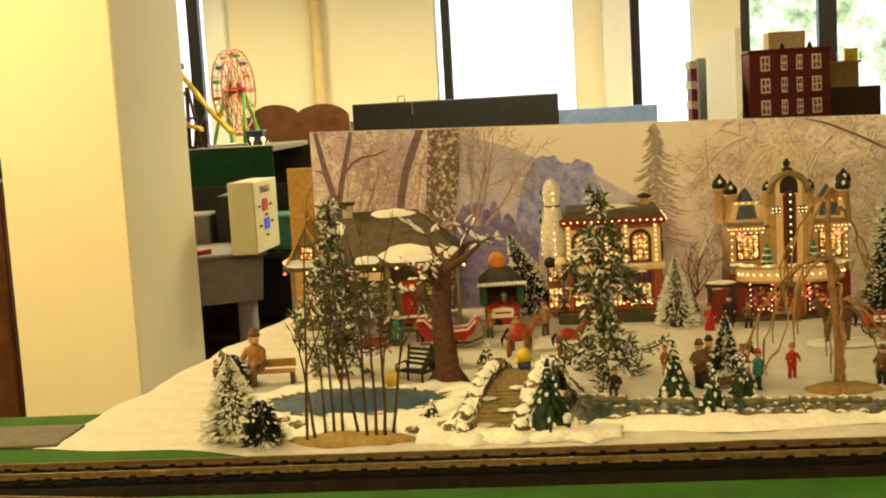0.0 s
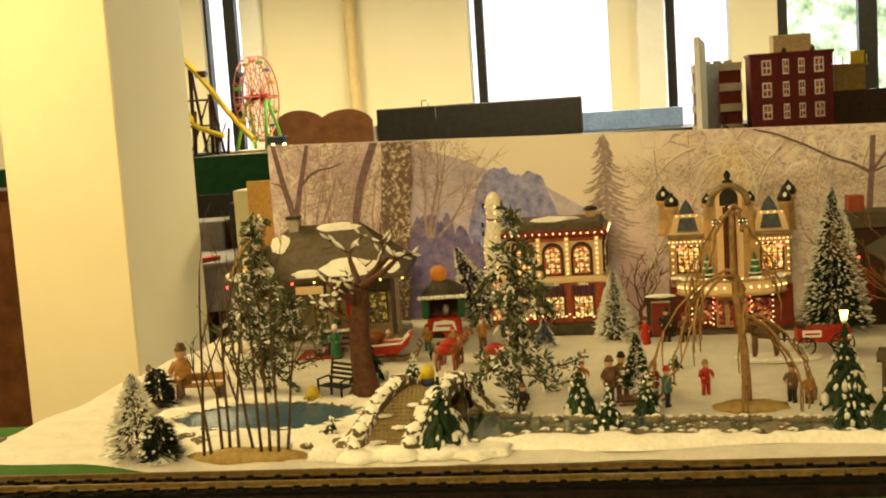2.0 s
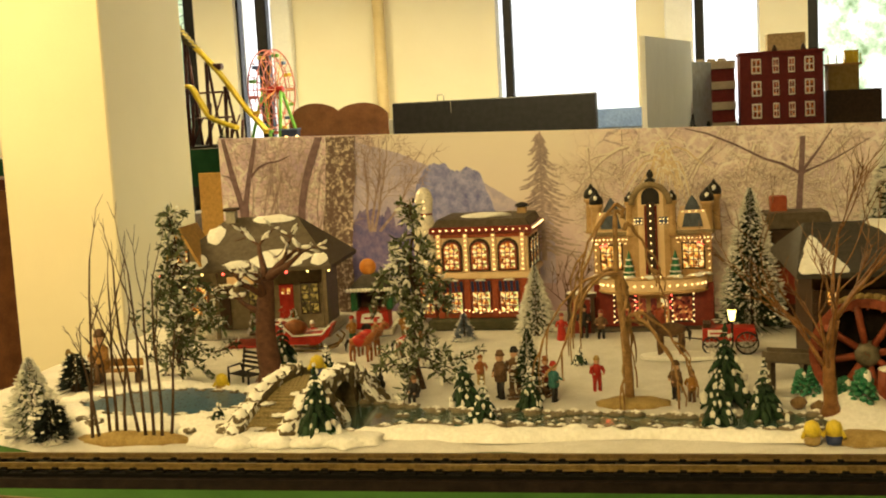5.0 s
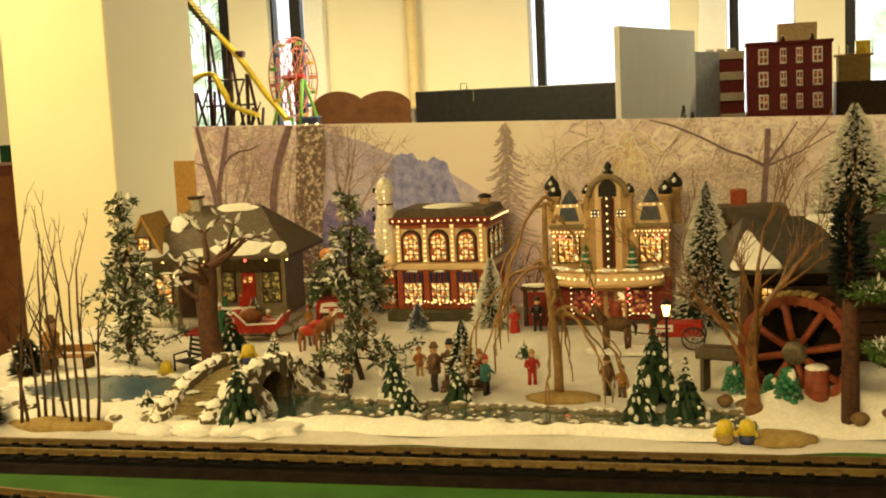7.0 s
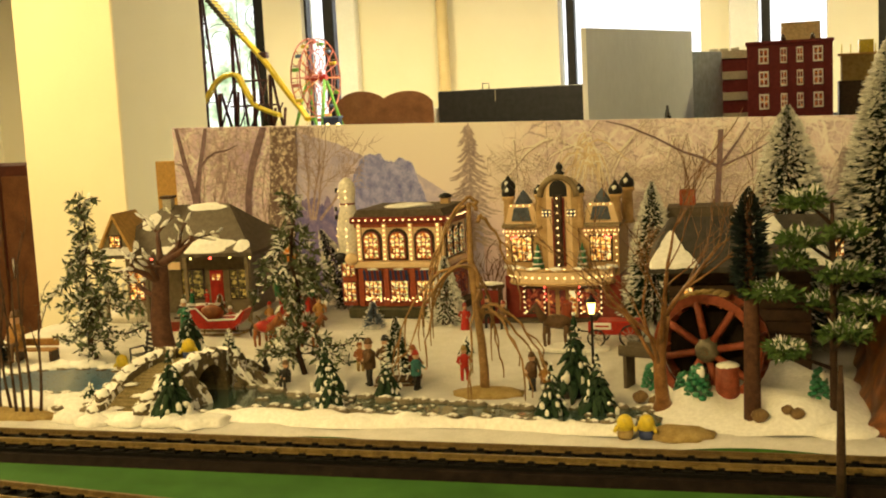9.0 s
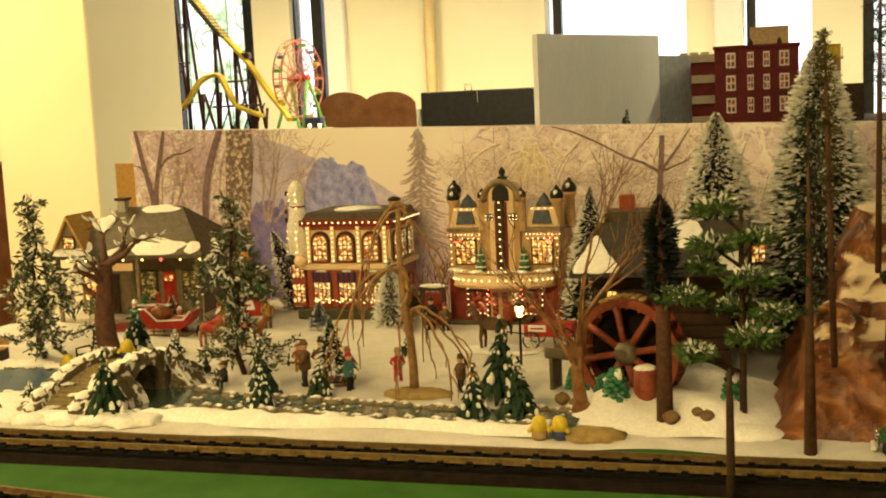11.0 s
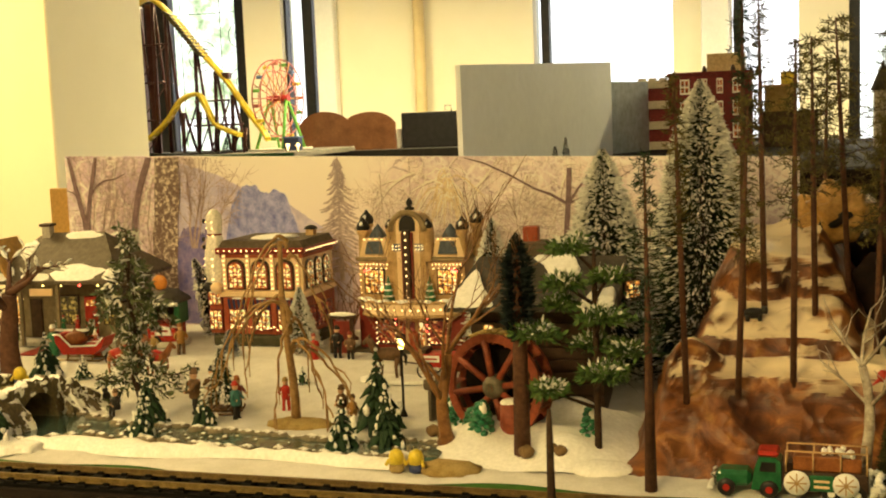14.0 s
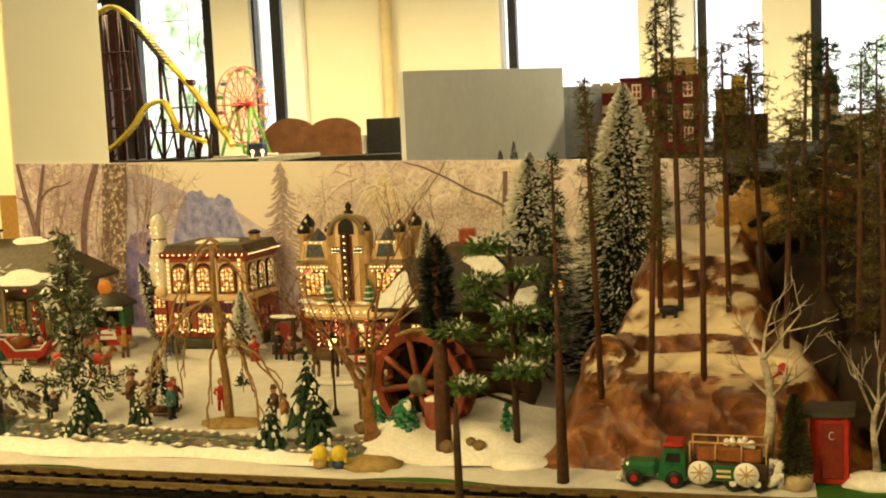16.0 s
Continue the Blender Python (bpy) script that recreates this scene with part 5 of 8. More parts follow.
part("deck", bridge_band(-0.028, 0.028, -0.004, 0.058), COBBLE, bridge)
part("parapet", bridge_band(-0.052, -0.0285, 0.008, 0.0, 0.014, 1), STONE, bridge)
part("parapet", bridge_band(0.0285, 0.05, 0.010, 0.058, 0.014, 2), STONE, bridge)
rng = random.Random(81)
pave = None
for i in range(34):
    for j in range(8):
        y = -0.19 + 0.0113 * i
        x = bridge_x(y) - 0.0235 + 0.0066 * j + (0.003 if i % 2 else 0)
        if pave is None:
            bm = BM()
            ball(bm, (0, 0, 0), (0.0042, 0.0055, 0.0024), 1, 0, 0.3)
            pave = part("cobble", bm, COBBLE, bridge, at=pose(x, y, bridge_h(y) - 0.0048))
        else:
            o = new("cobble", pave.data)
            o.parent, o.matrix_basis = bridge, pose(x, y, bridge_h(y) - 0.0048, 0, 0, rng.uniform(-25, 25))


def bridge_apron(side, y0, y1, seed):
    """The lumpy bank that falls from the parapet to the ground, from y0 to y1."""
    vs, fs, nu, nv = [], [], 36, 12
    for i in range(nu + 1):
        y = y0 + (y1 - y0) * i / nu
        foot = 0.040 + 0.016 * noise.noise((y * 22, seed, 3)) + 0.012 * smooth_step(0.0, -0.19, y)
        for j in range(nv + 1):
            v = j / nv
            lump = 0.006 * noise.noise((y * 45, v * 3, seed)) + 0.004 * noise.noise((y * 95, v * 7, seed))
            x = bridge_x(y) + side * (0.040 + foot * v + lump)
            vs.append((x, y, (bridge_h(y) + 0.008) * (1 - v) ** 0.8 * (1 + 0.2 * noise.noise((y * 38, v * 4, seed + 9))) + 0.5 * lump * (1 - v) - 0.001))
    fs = [(i * (nv + 1) + j, i * (nv + 1) + j + 1, (i + 1) * (nv + 1) + j + 1, (i + 1) * (nv + 1) + j) for i in range(nu) for j in range(nv)]
    ob = part("bank", (vs, fs), STONE, bridge, "snow and brown stone bank of the bridge")
    for f in ob.data.polygons:
        f.use_smooth = True


bridge_apron(-1, -0.20, -0.056, 1)
bridge_apron(-1, 0.056, 0.20, 2)
bridge_apron(1, -0.20, -0.056, 3)
bridge_apron(1, 0.056, 0.20, 4)
for k in range(15):
    y = -0.19 + 0.027 * k
    for s in (-1, 1):
        r = rng.uniform(0.010, 0.014)
        bm = BM()
        ball(bm, (0, 0, 0), (r * 0.95, r * 2.0, r * 0.8), 2, 0, 0.35)
        part("wall_stone", bm, STONE, bridge, at=pose(bridge_x(y) + s * rng.uniform(0.038, 0.043), y, bridge_h(y) + rng.uniform(0.0, 0.006), 0, 0, rng.uniform(-15, 15)))
for x, y in ((-0.01, -0.18), (0.012, -0.15), (-0.02, -0.12), (0.016, -0.09)):
    bm = BM()
    ball(bm, (0, 0, 0), (0.010, 0.014, 0.0014), 3, 0, 0.9)
    part("snow_patch", bm, BANK, bridge, "white snow on the path", at=pose(bridge_x(y) + x, y, bridge_h(y) - 0.001))


# ---- village buildings ----
def bulbs(points, r, material, parent, label="lit string of tiny bulbs"):
    bm = BM()
    for q in points:
        bmesh.ops.create_icosphere(bm, subdivisions=1, radius=r * 0.78, matrix=Matrix.Translation(q))
    return tagged(part("bulb_string", bm, material, parent, label), "", "", "", "stuff")


def row(a, b, count):
    a, b = Vector(a), Vector(b)
    return [a.lerp(b, k / (count - 1)) for k in range(count)]


def window(parent, x0, x1, z0, z1, y, pane, frame=DARKTRIM, bars=(3, 4), round_head=False, turn=None):
    """A lit model window: frame, glowing pane and glazing bars; it faces -y."""
    w, h = x1 - x0, z1 - z0
    shape = (lambda m: arch(-w / 2 - m, w / 2 + m, -m, h + m)) if round_head else (lambda m: [(-w / 2 - m, -m), (w / 2 + m, -m), (w / 2 + m, h + m), (-w / 2 - m, h + m)])
    win = part("window", prism(BM(), shape(0.003), -0.0035, 0.001), frame, parent, at=(turn or Matrix()) @ pose((x0 + x1) / 2, y, z0))
    part("pane", prism(BM(), shape(0.0), -0.0045, -0.0036), pane, win)
    bm = BM()
    for k in range(1, bars[0]):
        x = -w / 2 + w * k / bars[0]
        box(bm, x - 0.0009, x + 0.0009, -0.0056, -0.0046, 0, h * (0.93 if round_head else 1))
    for k in range(1, bars[1]):
        z = h * k / bars[1]
        box(bm, -w / 2, w / 2, -0.0056, -0.0046, z - 0.0009, z + 0.0009)
    part("glazing_bar", bm, frame, win)
    return win


# bowling hall with a giant pin
hall = thing("bowling_hall", "cream and red lit bowling hall model with a pin tower", "model building", (0.052, 2.325, 0.018), -2)
hall.matrix_basis = hall.matrix_basis @ Matrix.Diagonal((1.035, 0.95, 0.965, 1))
W, D = 0.183, 0.165
part("base", box(BM(), -0.018, W + 0.012, -0.022, D, 0.0, 0.024, 0.004), surf("mossy_base", (0.05, 0.05, 0.025), (0.10, 0.09, 0.05), 60, 0.7, 0.4), hall)
part("wall", box(BM(), 0, W, 0, D, 0.024, 0.107, 0.0015), REDBRICK, hall, "glazed red brick ground floor")
part("wall", box(BM(), 0.001, W - 0.001, 0.001, D - 0.001, 0.121, 0.205, 0.0015), CREAMW, hall, "cream upper floor")
part("cornice", box(BM(), -0.006, W + 0.006, -0.008, D + 0.002, 0.107, 0.121, 0.003), CREAMW, hall)
part("cornice", box(BM(), -0.009, W + 0.009, -0.011, D + 0.002, 0.203, 0.2165, 0.002), REDTRIM, hall, "dark red eaves band")
part("frieze", box(BM(), -0.002, W + 0.002, -0.0035, D, 0.194, 0.2028, 0.001), REDBRICK, hall, "red frieze under the eaves")
part("roof", prism(BM(), [(-0.004, 0.2165), (W + 0.004, 0.2165), (W - 0.004, 0.232), (0.006, 0.232)], -0.004, D - 0.004), ROOFB, hall)
bm = BM()
ball(bm, (0.09, 0.075, 0.232), (0.05, 0.05, 0.006), 2, 0, 0.5, 0.2318)
part("roof_snow", bm, BANK, hall, "white snow on the roof")
part("chimney", box(BM(), 0.150, 0.168, 0.10, 0.118, 0.2315, 0.246, 0.001), TANW, hall)
part("chimney_cap", lathe(BM(), [(0.015, 0.0), (0.013, 0.005), (0.004, 0.009)], 10, (0.159, 0.109, 0.246)), BLACK, hall)
for k, x in enumerate((0.033, 0.088, 0.143)):
    part("window_surround", prism(BM(), arch(x - 0.0205, x + 0.0205, 0.1235, 0.1915), -0.0022, 0.001), DARKTRIM, hall, "dark arched window surround")
    window(hall, x - 0.0135, x + 0.0135, 0.129, 0.182, -0.0015, AMBER, REDBRICK, (3, 5), True)
    window(hall, x - 0.0165, x + 0.0165, 0.037, 0.079, -0.001, AMBER, REDTRIM, (4, 3))
    for j in range(7):
        part("awning_stripe", prism(BM(), [(-0.0026, 0), (0.0026, 0), (0.0026, 0.022), (-0.0026, 0.022)], -0.003, 0.0), REDTRIM if j % 2 else BLUE, hall, at=pose(x - 0.0165 + 0.0055 * j, -0.003, 0.082, 14))
    bm = BM()
    ball(bm, (x, -0.004, 0.1035), (0.012, 0.005, 0.004), 2, 0, 0.3)
    part("ledge_snow", bm, BANK, hall)
for x in (0.007, 0.0605, 0.1155, 0.172):
    part("pilaster", box(BM(), x - 0.005, x + 0.005, -0.004, 0.002, 0.122, 0.2045, 0.001), CREAMW, hall)
    part("pier", box(BM(), x - 0.006, x + 0.006, -0.004, 0.001, 0.024, 0.1065, 0.001), REDBRICK, hall)
    bulbs(row((x, -0.005, 0.127), (x, -0.005, 0.198), 8), 0.0019, BULB, hall)
bulbs(row((0.0, -0.0125, 0.2105), (W, -0.0125, 0.2105), 15), 0.0021, BULB, hall)
bulbs([(0.018 + 0.0075 * k, -0.0065, 0.040 + 0.004 * math.sin(k * 2.6)) for k in range(20)], 0.0022, BULB, hall)
side = pose(W, 0, 0, 0, 0, 90)
for k, x in enumerate((0.03, 0.075, 0.12)):
    window(hall, x - 0.013, x + 0.013, 0.128, 0.186, 0.0, AMBER, DARKTRIM, (3, 4), True, side)
    window(hall, x - 0.015, x + 0.015, 0.037, 0.082, 0.0, DIMPANE, REDTRIM, (3, 3), False, side)
bulbs(row((W + 0.011, 0.0, 0.2105), (W + 0.011, D, 0.2105), 12), 0.002, BULB, hall)
pin = part("pin_tower", lathe(BM(), [(0.014, 0.0), (0.020, 0.012), (0.0245, 0.04), (0.0235, 0.075), (0.0175, 0.105), (0.0145, 0.118), (0.0165, 0.132), (0.0178, 0.148), (0.0150, 0.162), (0.008, 0.172), (0.001, 0.175)], 20), surf("ivory_glaze", (0.80, 0.74, 0.62), (0.86, 0.81, 0.70), 30, 0.3, 0.05, coat=0.4), hall, "giant white bowling pin", at=pose(-0.022, 0.02, 0.126))
part("pin_band", lathe(BM(), [(0.0148, 0.116), (0.0153, 0.1165), (0.0153, 0.1195), (0.0148, 0.12)], 20), REDTRIM, pin)
part("pin_post", box(BM(), -0.036, -0.004, 0.004, 0.05, 0.024, 0.126, 0.002), REDBRICK, hall, "brick shaft under the pin")
ball_bm = BM()
ball(ball_bm, (-0.008, -0.012, 0.128), 0.014, 2)
part("bowling_ball", ball_bm, CREAMW, hall)
bm = BM()
ball(bm, (-0.030, -0.008, 0.13), 0.012, 2)
part("bowling_ball", bm, BLACK, hall, "black bowling ball at the pin's foot")
PINFRONT = [(0.025, 0.02), (0.022, 0.035), (0.0245, 0.05), (0.0235, 0.065), (0.020, 0.083), (0.0165, 0.099), (0.0145, 0.116), (0.0165, 0.132), (0.0175, 0.146)]
bulbs([(0.003, -r, z) for r, z in PINFRONT], 0.0024, BULB, pin)
bulbs([(-r * 0.9, -r * 0.5, z) for r, z in PINFRONT], 0.0017, BULB, pin)
for k, z in enumerate((0.148, 0.108, 0.09)):
    part("letter_bar", box(BM(), -0.0245 + 0.003 * (k == 0), -0.0205 + 0.003 * (k == 0), -0.012, -0.004, z - 0.005, z + 0.005, 0.001), BLACK, pin, "dark unreadable sign letter")
window(hall, -0.033, -0.008, 0.035, 0.075, 0.004, AMBER, REDTRIM, (3, 3))
window(hall, -0.033, -0.008, 0.09, 0.118, 0.004, AMBER, REDTRIM, (3, 2))

# theatre with corner turrets
play = thing("theatre", "tan and red lit theatre model with domed turrets", "model building", (0.483, 2.298, 0.014), -2)
part("base", box(BM(), -0.128, 0.128, -0.03, 0.13, 0.0, 0.008, 0.003), surf("theatre_base", (0.06, 0.05, 0.03), (0.11, 0.09, 0.06), 60, 0.7, 0.4), play)
part("wall", box(BM(), -0.115, 0.115, 0, 0.12, 0.008, 0.092, 0.0015), REDTRIM, play, "dark red ground floor")
part("wall", box(BM(), -0.113, 0.113, 0.004, 0.12, 0.092, 0.186, 0.0015), TANW, play, "tan upper floor")
for s in (-1, 1):
    part("eave_board", box(BM(), s * 0.117, s * 0.044, -0.004, 0.12, 0.186, 0.194, 0.002), STONETAN, play)
    part("mansard", prism(BM(), [(s * 0.112, 0.194), (s * 0.044, 0.194), (s * 0.054, 0.232), (s * 0.102, 0.232)], 0.008, 0.10), CREAMW, play)
    part("dormer_roof", lathe(BM(), [(0.022, 0.0), (0.02, 0.012), (0.011, 0.026), (0.0008, 0.037)], 4), GREYBLUE, play, at=pose(s * 0.078, 0.03, 0.222, 0, 0, 45))
    part("dormer", prism(BM(), [(s * 0.078 - 0.02, 0.200), (s * 0.078 + 0.02, 0.200), (s * 0.078 + 0.014, 0.226), (s * 0.078 - 0.014, 0.226)], 0.004, 0.008), GREYBLUE, play, "slate blue sloping roof panel")
    window(play, s * 0.078 - 0.019, s * 0.078 + 0.019, 0.122, 0.168, 0.004, GOLDPANE, DARKTRIM, (4, 3))
    bulbs(row((s * 0.048, -0.003, 0.180), (s * 0.114, -0.003, 0.180), 10) + row((s * 0.050, -0.003, 0.172), (s * 0.105, -0.003, 0.172), 6), 0.0018, BULB, play)
    bulbs(row((s * 0.108, 0.0, 0.12), (s * 0.108, 0.0, 0.172), 5), 0.0018, BULB, play)
    bulbs(row((s * 0.06, 0.003, 0.230), (s * 0.098, 0.003, 0.230), 4), 0.0018, BULB, play)
    bulbs(row((s * 0.088, -0.002, 0.169), (s * 0.098, -0.002, 0.166), 3), 0.0028, REDBULB, play)
    # turrets with dark ogee caps
    for x, y, top, r in ((0.106, 0.02, 0.242, 0.011), (0.120, 0.075, 0.25, 0.012), (0.04, 0.0, 0.247, 0.008)):
        part("turret", lathe(BM(), [(r * 1.25, 0.0), (r, 0.006), (r * 0.9, top - 0.19), (r * 1.25, top - 0.186), (r * 1.25, top - 0.18)], 10, (s * x, y, 0.186)), TANW, play)
        cap = part("turret_cap", lathe(BM(), [(r * 1.15, 0.0), (r * 1.3, r * 0.5), (r * 1.1, r * 1.2), (r * 0.5, r * 1.8), (r * 0.12, r * 2.4)], 12, (s * x, y, top + 0.006)), BLACK, play, "glossy dark domed cap")
        bm = BM()
        ball(bm, (s * x, y - r * 0.8, top + 0.006 + r), (r * 0.5, r * 0.5, r * 0.6), 1, 0, 0.3)
        part("snow", bm, BANK, cap)
    part("entrance_window", box(BM(), s * 0.055 - 0.022, s * 0.055 + 0.022, -0.003, 0.0, 0.016, 0.07, 0.001), DARKTRIM, play)
    part("entrance_pane", box(BM(), s * 0.055 - 0.018, s * 0.055 + 0.018, -0.0042, -0.0031, 0.02, 0.066), DIMPANE, play)
    bulbs(row((s * 0.036, -0.005, 0.018), (s * 0.036, -0.005, 0.072), 6) + row((s * 0.076, -0.005, 0.018), (s * 0.076, -0.005, 0.072), 6) + row((s * 0.042, -0.006, 0.022), (s * 0.072, -0.006, 0.022), 4), 0.0019, BULB, play)
    bulbs(row((s * 0.032, -0.006, 0.045), (s * 0.034, -0.006, 0.07), 3), 0.0022, REDBULB, play)
    # two small cone trees on the canopy
    cone = part("cone_tree", lathe(BM(), [(0.012, 0.0), (0.009, 0.016), (0.005, 0.034), (0.0006, 0.05)], 10, (s * 0.044, -0.012, 0.108)), EMERALD, play, "dark green cone tree with pale bands")
    for z, r in ((0.008, 0.0112), (0.02, 0.0088), (0.032, 0.006)):
        part("band", lathe(BM(), [(r, z), (r + 0.0012, z + 0.001), (r - 0.0003, z + 0.003)], 10, (s * 0.044, -0.012, 0.108)), FROST, cone)
# the middle tower with its arched head
part("tower", prism(BM(), arch(-0.036, 0.036, 0.10, 0.283, 14), -0.006, 0.05), TANW, play)
part("tower_arch", tube(BM(), [(0.036 * math.cos(a), -0.009, 0.247 + 0.038 * math.sin(a)) for a in (math.pi * k / 14 for k in range(15))], 0.0062, 8), STONETAN, play, "moulded arch over the tower")
part("tower_niche", prism(BM(), arch(-0.017, 0.017, 0.247, 0.279, 12), -0.0095, -0.0061), BLACK, play, "dark round-headed window")
part("tower_panel", prism(BM(), arch(-0.0245, 0.0245, 0.105, 0.283, 12), -0.0083, -0.0061), CREAMW, play)
part("sign_blade", box(BM(), -0.0075, 0.0075, -0.022, -0.009, 0.112, 0.25, 0.001), DARKTRIM, play, "tall dark upright sign with bulbs")
for s in (-1, 1):
    part("sign_edge", box(BM(), s * 0.0078, s * 0.012, -0.016, -0.009, 0.112, 0.245, 0.0008), REDTRIM, play)
    part("blue_window", box(BM(), s * 0.0155, s * 0.032, -0.0095, -0.0084, 0.208, 0.222), GREYBLUE, play)
    bulbs(row((s * 0.018, -0.011, 0.218), (s * 0.031, -0.011, 0.218), 3) + row((s * 0.018, -0.011, 0.211), (s * 0.031, -0.011, 0.211), 3), 0.0017, BULB, play)
bulbs(row((0, -0.0235, 0.116), (0, -0.0235, 0.245), 10), 0.0022, BULB, play)
part("finial", lathe(BM(), [(0.009, 0.0), (0.011, 0.004), (0.004, 0.008), (0.007, 0.013), (0.0065, 0.018), (0.001, 0.025)], 12, (0, 0.01, 0.288)), BLACK, play)
# curved canopy
bm = BM()
curve = [(0.102 * math.cos(a), -0.052 * math.sin(a)) for a in (math.pi * k / 20 for k in range(21))]
b0 = [bm.verts.new((x, y, 0.082)) for x, y in curve]
b1 = [bm.verts.new((x * 1.03, y * 1.05, 0.106)) for x, y in curve]
bm.faces.new(b0), bm.faces.new(b1[::-1])
for i in range(20):
    bm.faces.new((b0[i], b1[i], b1[i + 1], b0[i + 1]))
bm.faces.new((b0[-1], b1[-1], b1[0], b0[0]))
bmesh.ops.recalc_face_normals(bm, faces=bm.faces)
part("canopy", bm, CREAMW, play, "cream curved canopy over the doors")
for z, k in ((0.109, 1.05), (0.081, 1.0)):
    part("canopy_moulding", tube(BM(), [(x * k, y * k, z) for x, y in curve], 0.0032, 6), TANW, play)
bulbs([(x * 1.03, y * 1.06 - 0.001, 0.095) for x, y in curve[2:19]], 0.0023, BULB, play)
bulbs([(x * 1.06, y * 1.1 - 0.001, 0.113) for x, y in curve[1:20:2]], 0.0017, BULB, play)
bm = BM()
for x, y in curve[1:20:3]:
    ball(bm, (x * 0.98, y * 0.95, 0.111), (0.016, 0.01, 0.004), 2, 0, 0.4)
part("canopy_snow", bm, BANK, play, "white snow on the canopy")
part("door", box(BM(), -0.030, 0.030, -0.003, 0.0, 0.010, 0.07, 0.001), TANW, play)
for x in (-0.02, 0.0, 0.02):
    part("door_pane", box(BM(), x - 0.006, x + 0.006, -0.0042, -0.0031, 0.016, 0.064), AMBER if x > 0 else DIMPANE, play)
part("ticket_booth", lathe(BM(), [(0.011, 0.0), (0.011, 0.03), (0.013, 0.034), (0.003, 0.04)], 10, (0.012, -0.024, 0.008)), REDBRICK, play)

# station house
house = thing("station_house", "olive timber house model with a snowy brown hip roof", "model building", (-0.327, 2.305, 0.018), 3)
part("base", box(BM(), -0.17, 0.165, -0.05, 0.15, 0.0, 0.012, 0.003), CONCRETE, house)
part("wall", box(BM(), -0.145, 0.142, 0, 0.14, 0.012, 0.142, 0.001), STATIONW, house)
bm = BM()
ridge, eave = 0.243, 0.152
vs = [bm.verts.new(q) for q in ((-0.172, -0.085, eave), (0.182, -0.085, eave), (0.182, 0.165, eave), (-0.172, 0.165, eave), (-0.06, 0.045, ridge), (0.085, 0.045, ridge), (-0.172, -0.085, eave - 0.008), (0.182, -0.085, eave - 0.008), (0.182, 0.165, eave - 0.008), (-0.172, 0.165, eave - 0.008))]
for f in ((0, 1, 5, 4), (1, 2, 5), (2, 3, 4, 5), (3, 0, 4), (0, 6, 7, 1), (1, 7, 8, 2), (2, 8, 9, 3), (3, 9, 6, 0), (6, 9, 8, 7)):
    bm.faces.new([vs[i] for i in f])
part("roof", bm, ROOFB, house)


def roof_z(y):
    return eave + (ridge - eave) * (y + 0.085) / 0.13


def roof_patch(x, y, rx, ry, seed):
    """Snow lying on the front slope."""
    vs, fs = [(x, y, roof_z(y) + 0.006)], []
    for k in range(20):
        a = 2 * math.pi * k / 20
        w = 1 + 0.35 * noise.noise((math.cos(a) * 1.5, math.sin(a) * 1.5, seed))
        yy = max(y + ry * w * math.sin(a), -0.087)
        vs.append((x + rx * w * math.cos(a), yy, roof_z(yy) + 0.0015))
    fs = [(0, k + 1, (k + 1) % 20 + 1) for k in range(20)]
    part("roof_snow", (vs, fs), BANK, house, "white snow patch on the roof")


for x, y, rx, ry, seed in ((-0.12, -0.07, 0.05, 0.022, 1), (0.075, -0.068, 0.06, 0.022, 2), (-0.075, 0.0, 0.02, 0.022, 3), (0.035, 0.035, 0.042, 0.012, 4), (0.155, -0.07, 0.018, 0.015, 5), (-0.01, -0.078, 0.03, 0.010, 6)):
    roof_patch(x, y, rx, ry, seed)
part("chimney", box(BM(), -0.062, -0.042, 0.03, 0.05, 0.215, 0.258, 0.001), CONCRETE, house)
part("chimney_cap", box(BM(), -0.066, -0.038, 0.026, 0.054, 0.258, 0.264, 0.001), DARKTRIM, house)
gable = part("gable", prism(BM(), [(-0.165, 0.15), (-0.085, 0.15), (-0.125, 0.228)], -0.07, 0.03), STATIONW, house)
for s in (-1, 1):
    part("gable_board", prism(BM(), [(-0.125, 0.228), (-0.125, 0.238), (-0.125 + s * 0.048, 0.146), (-0.125 + s * 0.042, 0.146)], -0.08, 0.03), PLY, gable, "pale snowy barge board")
window(gable, -0.136, -0.114, 0.168, 0.19, -0.071, GOLDPANE, DARKTRIM, (2, 2))
for x in (-0.155, -0.06, 0.03, 0.165):
    part("porch_post", box(BM(), x - 0.004, x + 0.004, -0.077, -0.069, 0.008, 0.144, 0.001), STATIONW, house)
part("red_door", box(BM(), 0.05, 0.08, -0.003, 0.0, 0.014, 0.105, 0.001), RED, house)
bm = BM()
for k in range(2):
    box(bm, 0.056 + 0.011 * k, 0.063 + 0.011 * k, -0.0045, -0.0031, 0.085, 0.097)
part("door_pane", bm, GOLDPANE, house)
window(house, -0.012, 0.034, 0.045, 0.105, 0.0, DULLPANE, DARKTRIM, (2, 2))
window(house, 0.098, 0.132, 0.045, 0.105, 0.0, DULLPANE, DARKTRIM, (2, 3))
window(house, -0.135, -0.105, 0.045, 0.105, 0.0, GOLDPANE, REDTRIM, (2, 2))
part("plank_door", box(BM(), -0.085, -0.055, -0.003, 0.0, 0.014, 0.10, 0.001), DARKTRIM, house, "dark plank door")
part("sign_board", box(BM(), -0.035, 0.02, -0.078, -0.074, 0.118, 0.134, 0.001), CREAMW, house, "pale sign board under the eaves")
eave_line = row((-0.168, -0.087, 0.142), (0.178, -0.087, 0.142), 9)
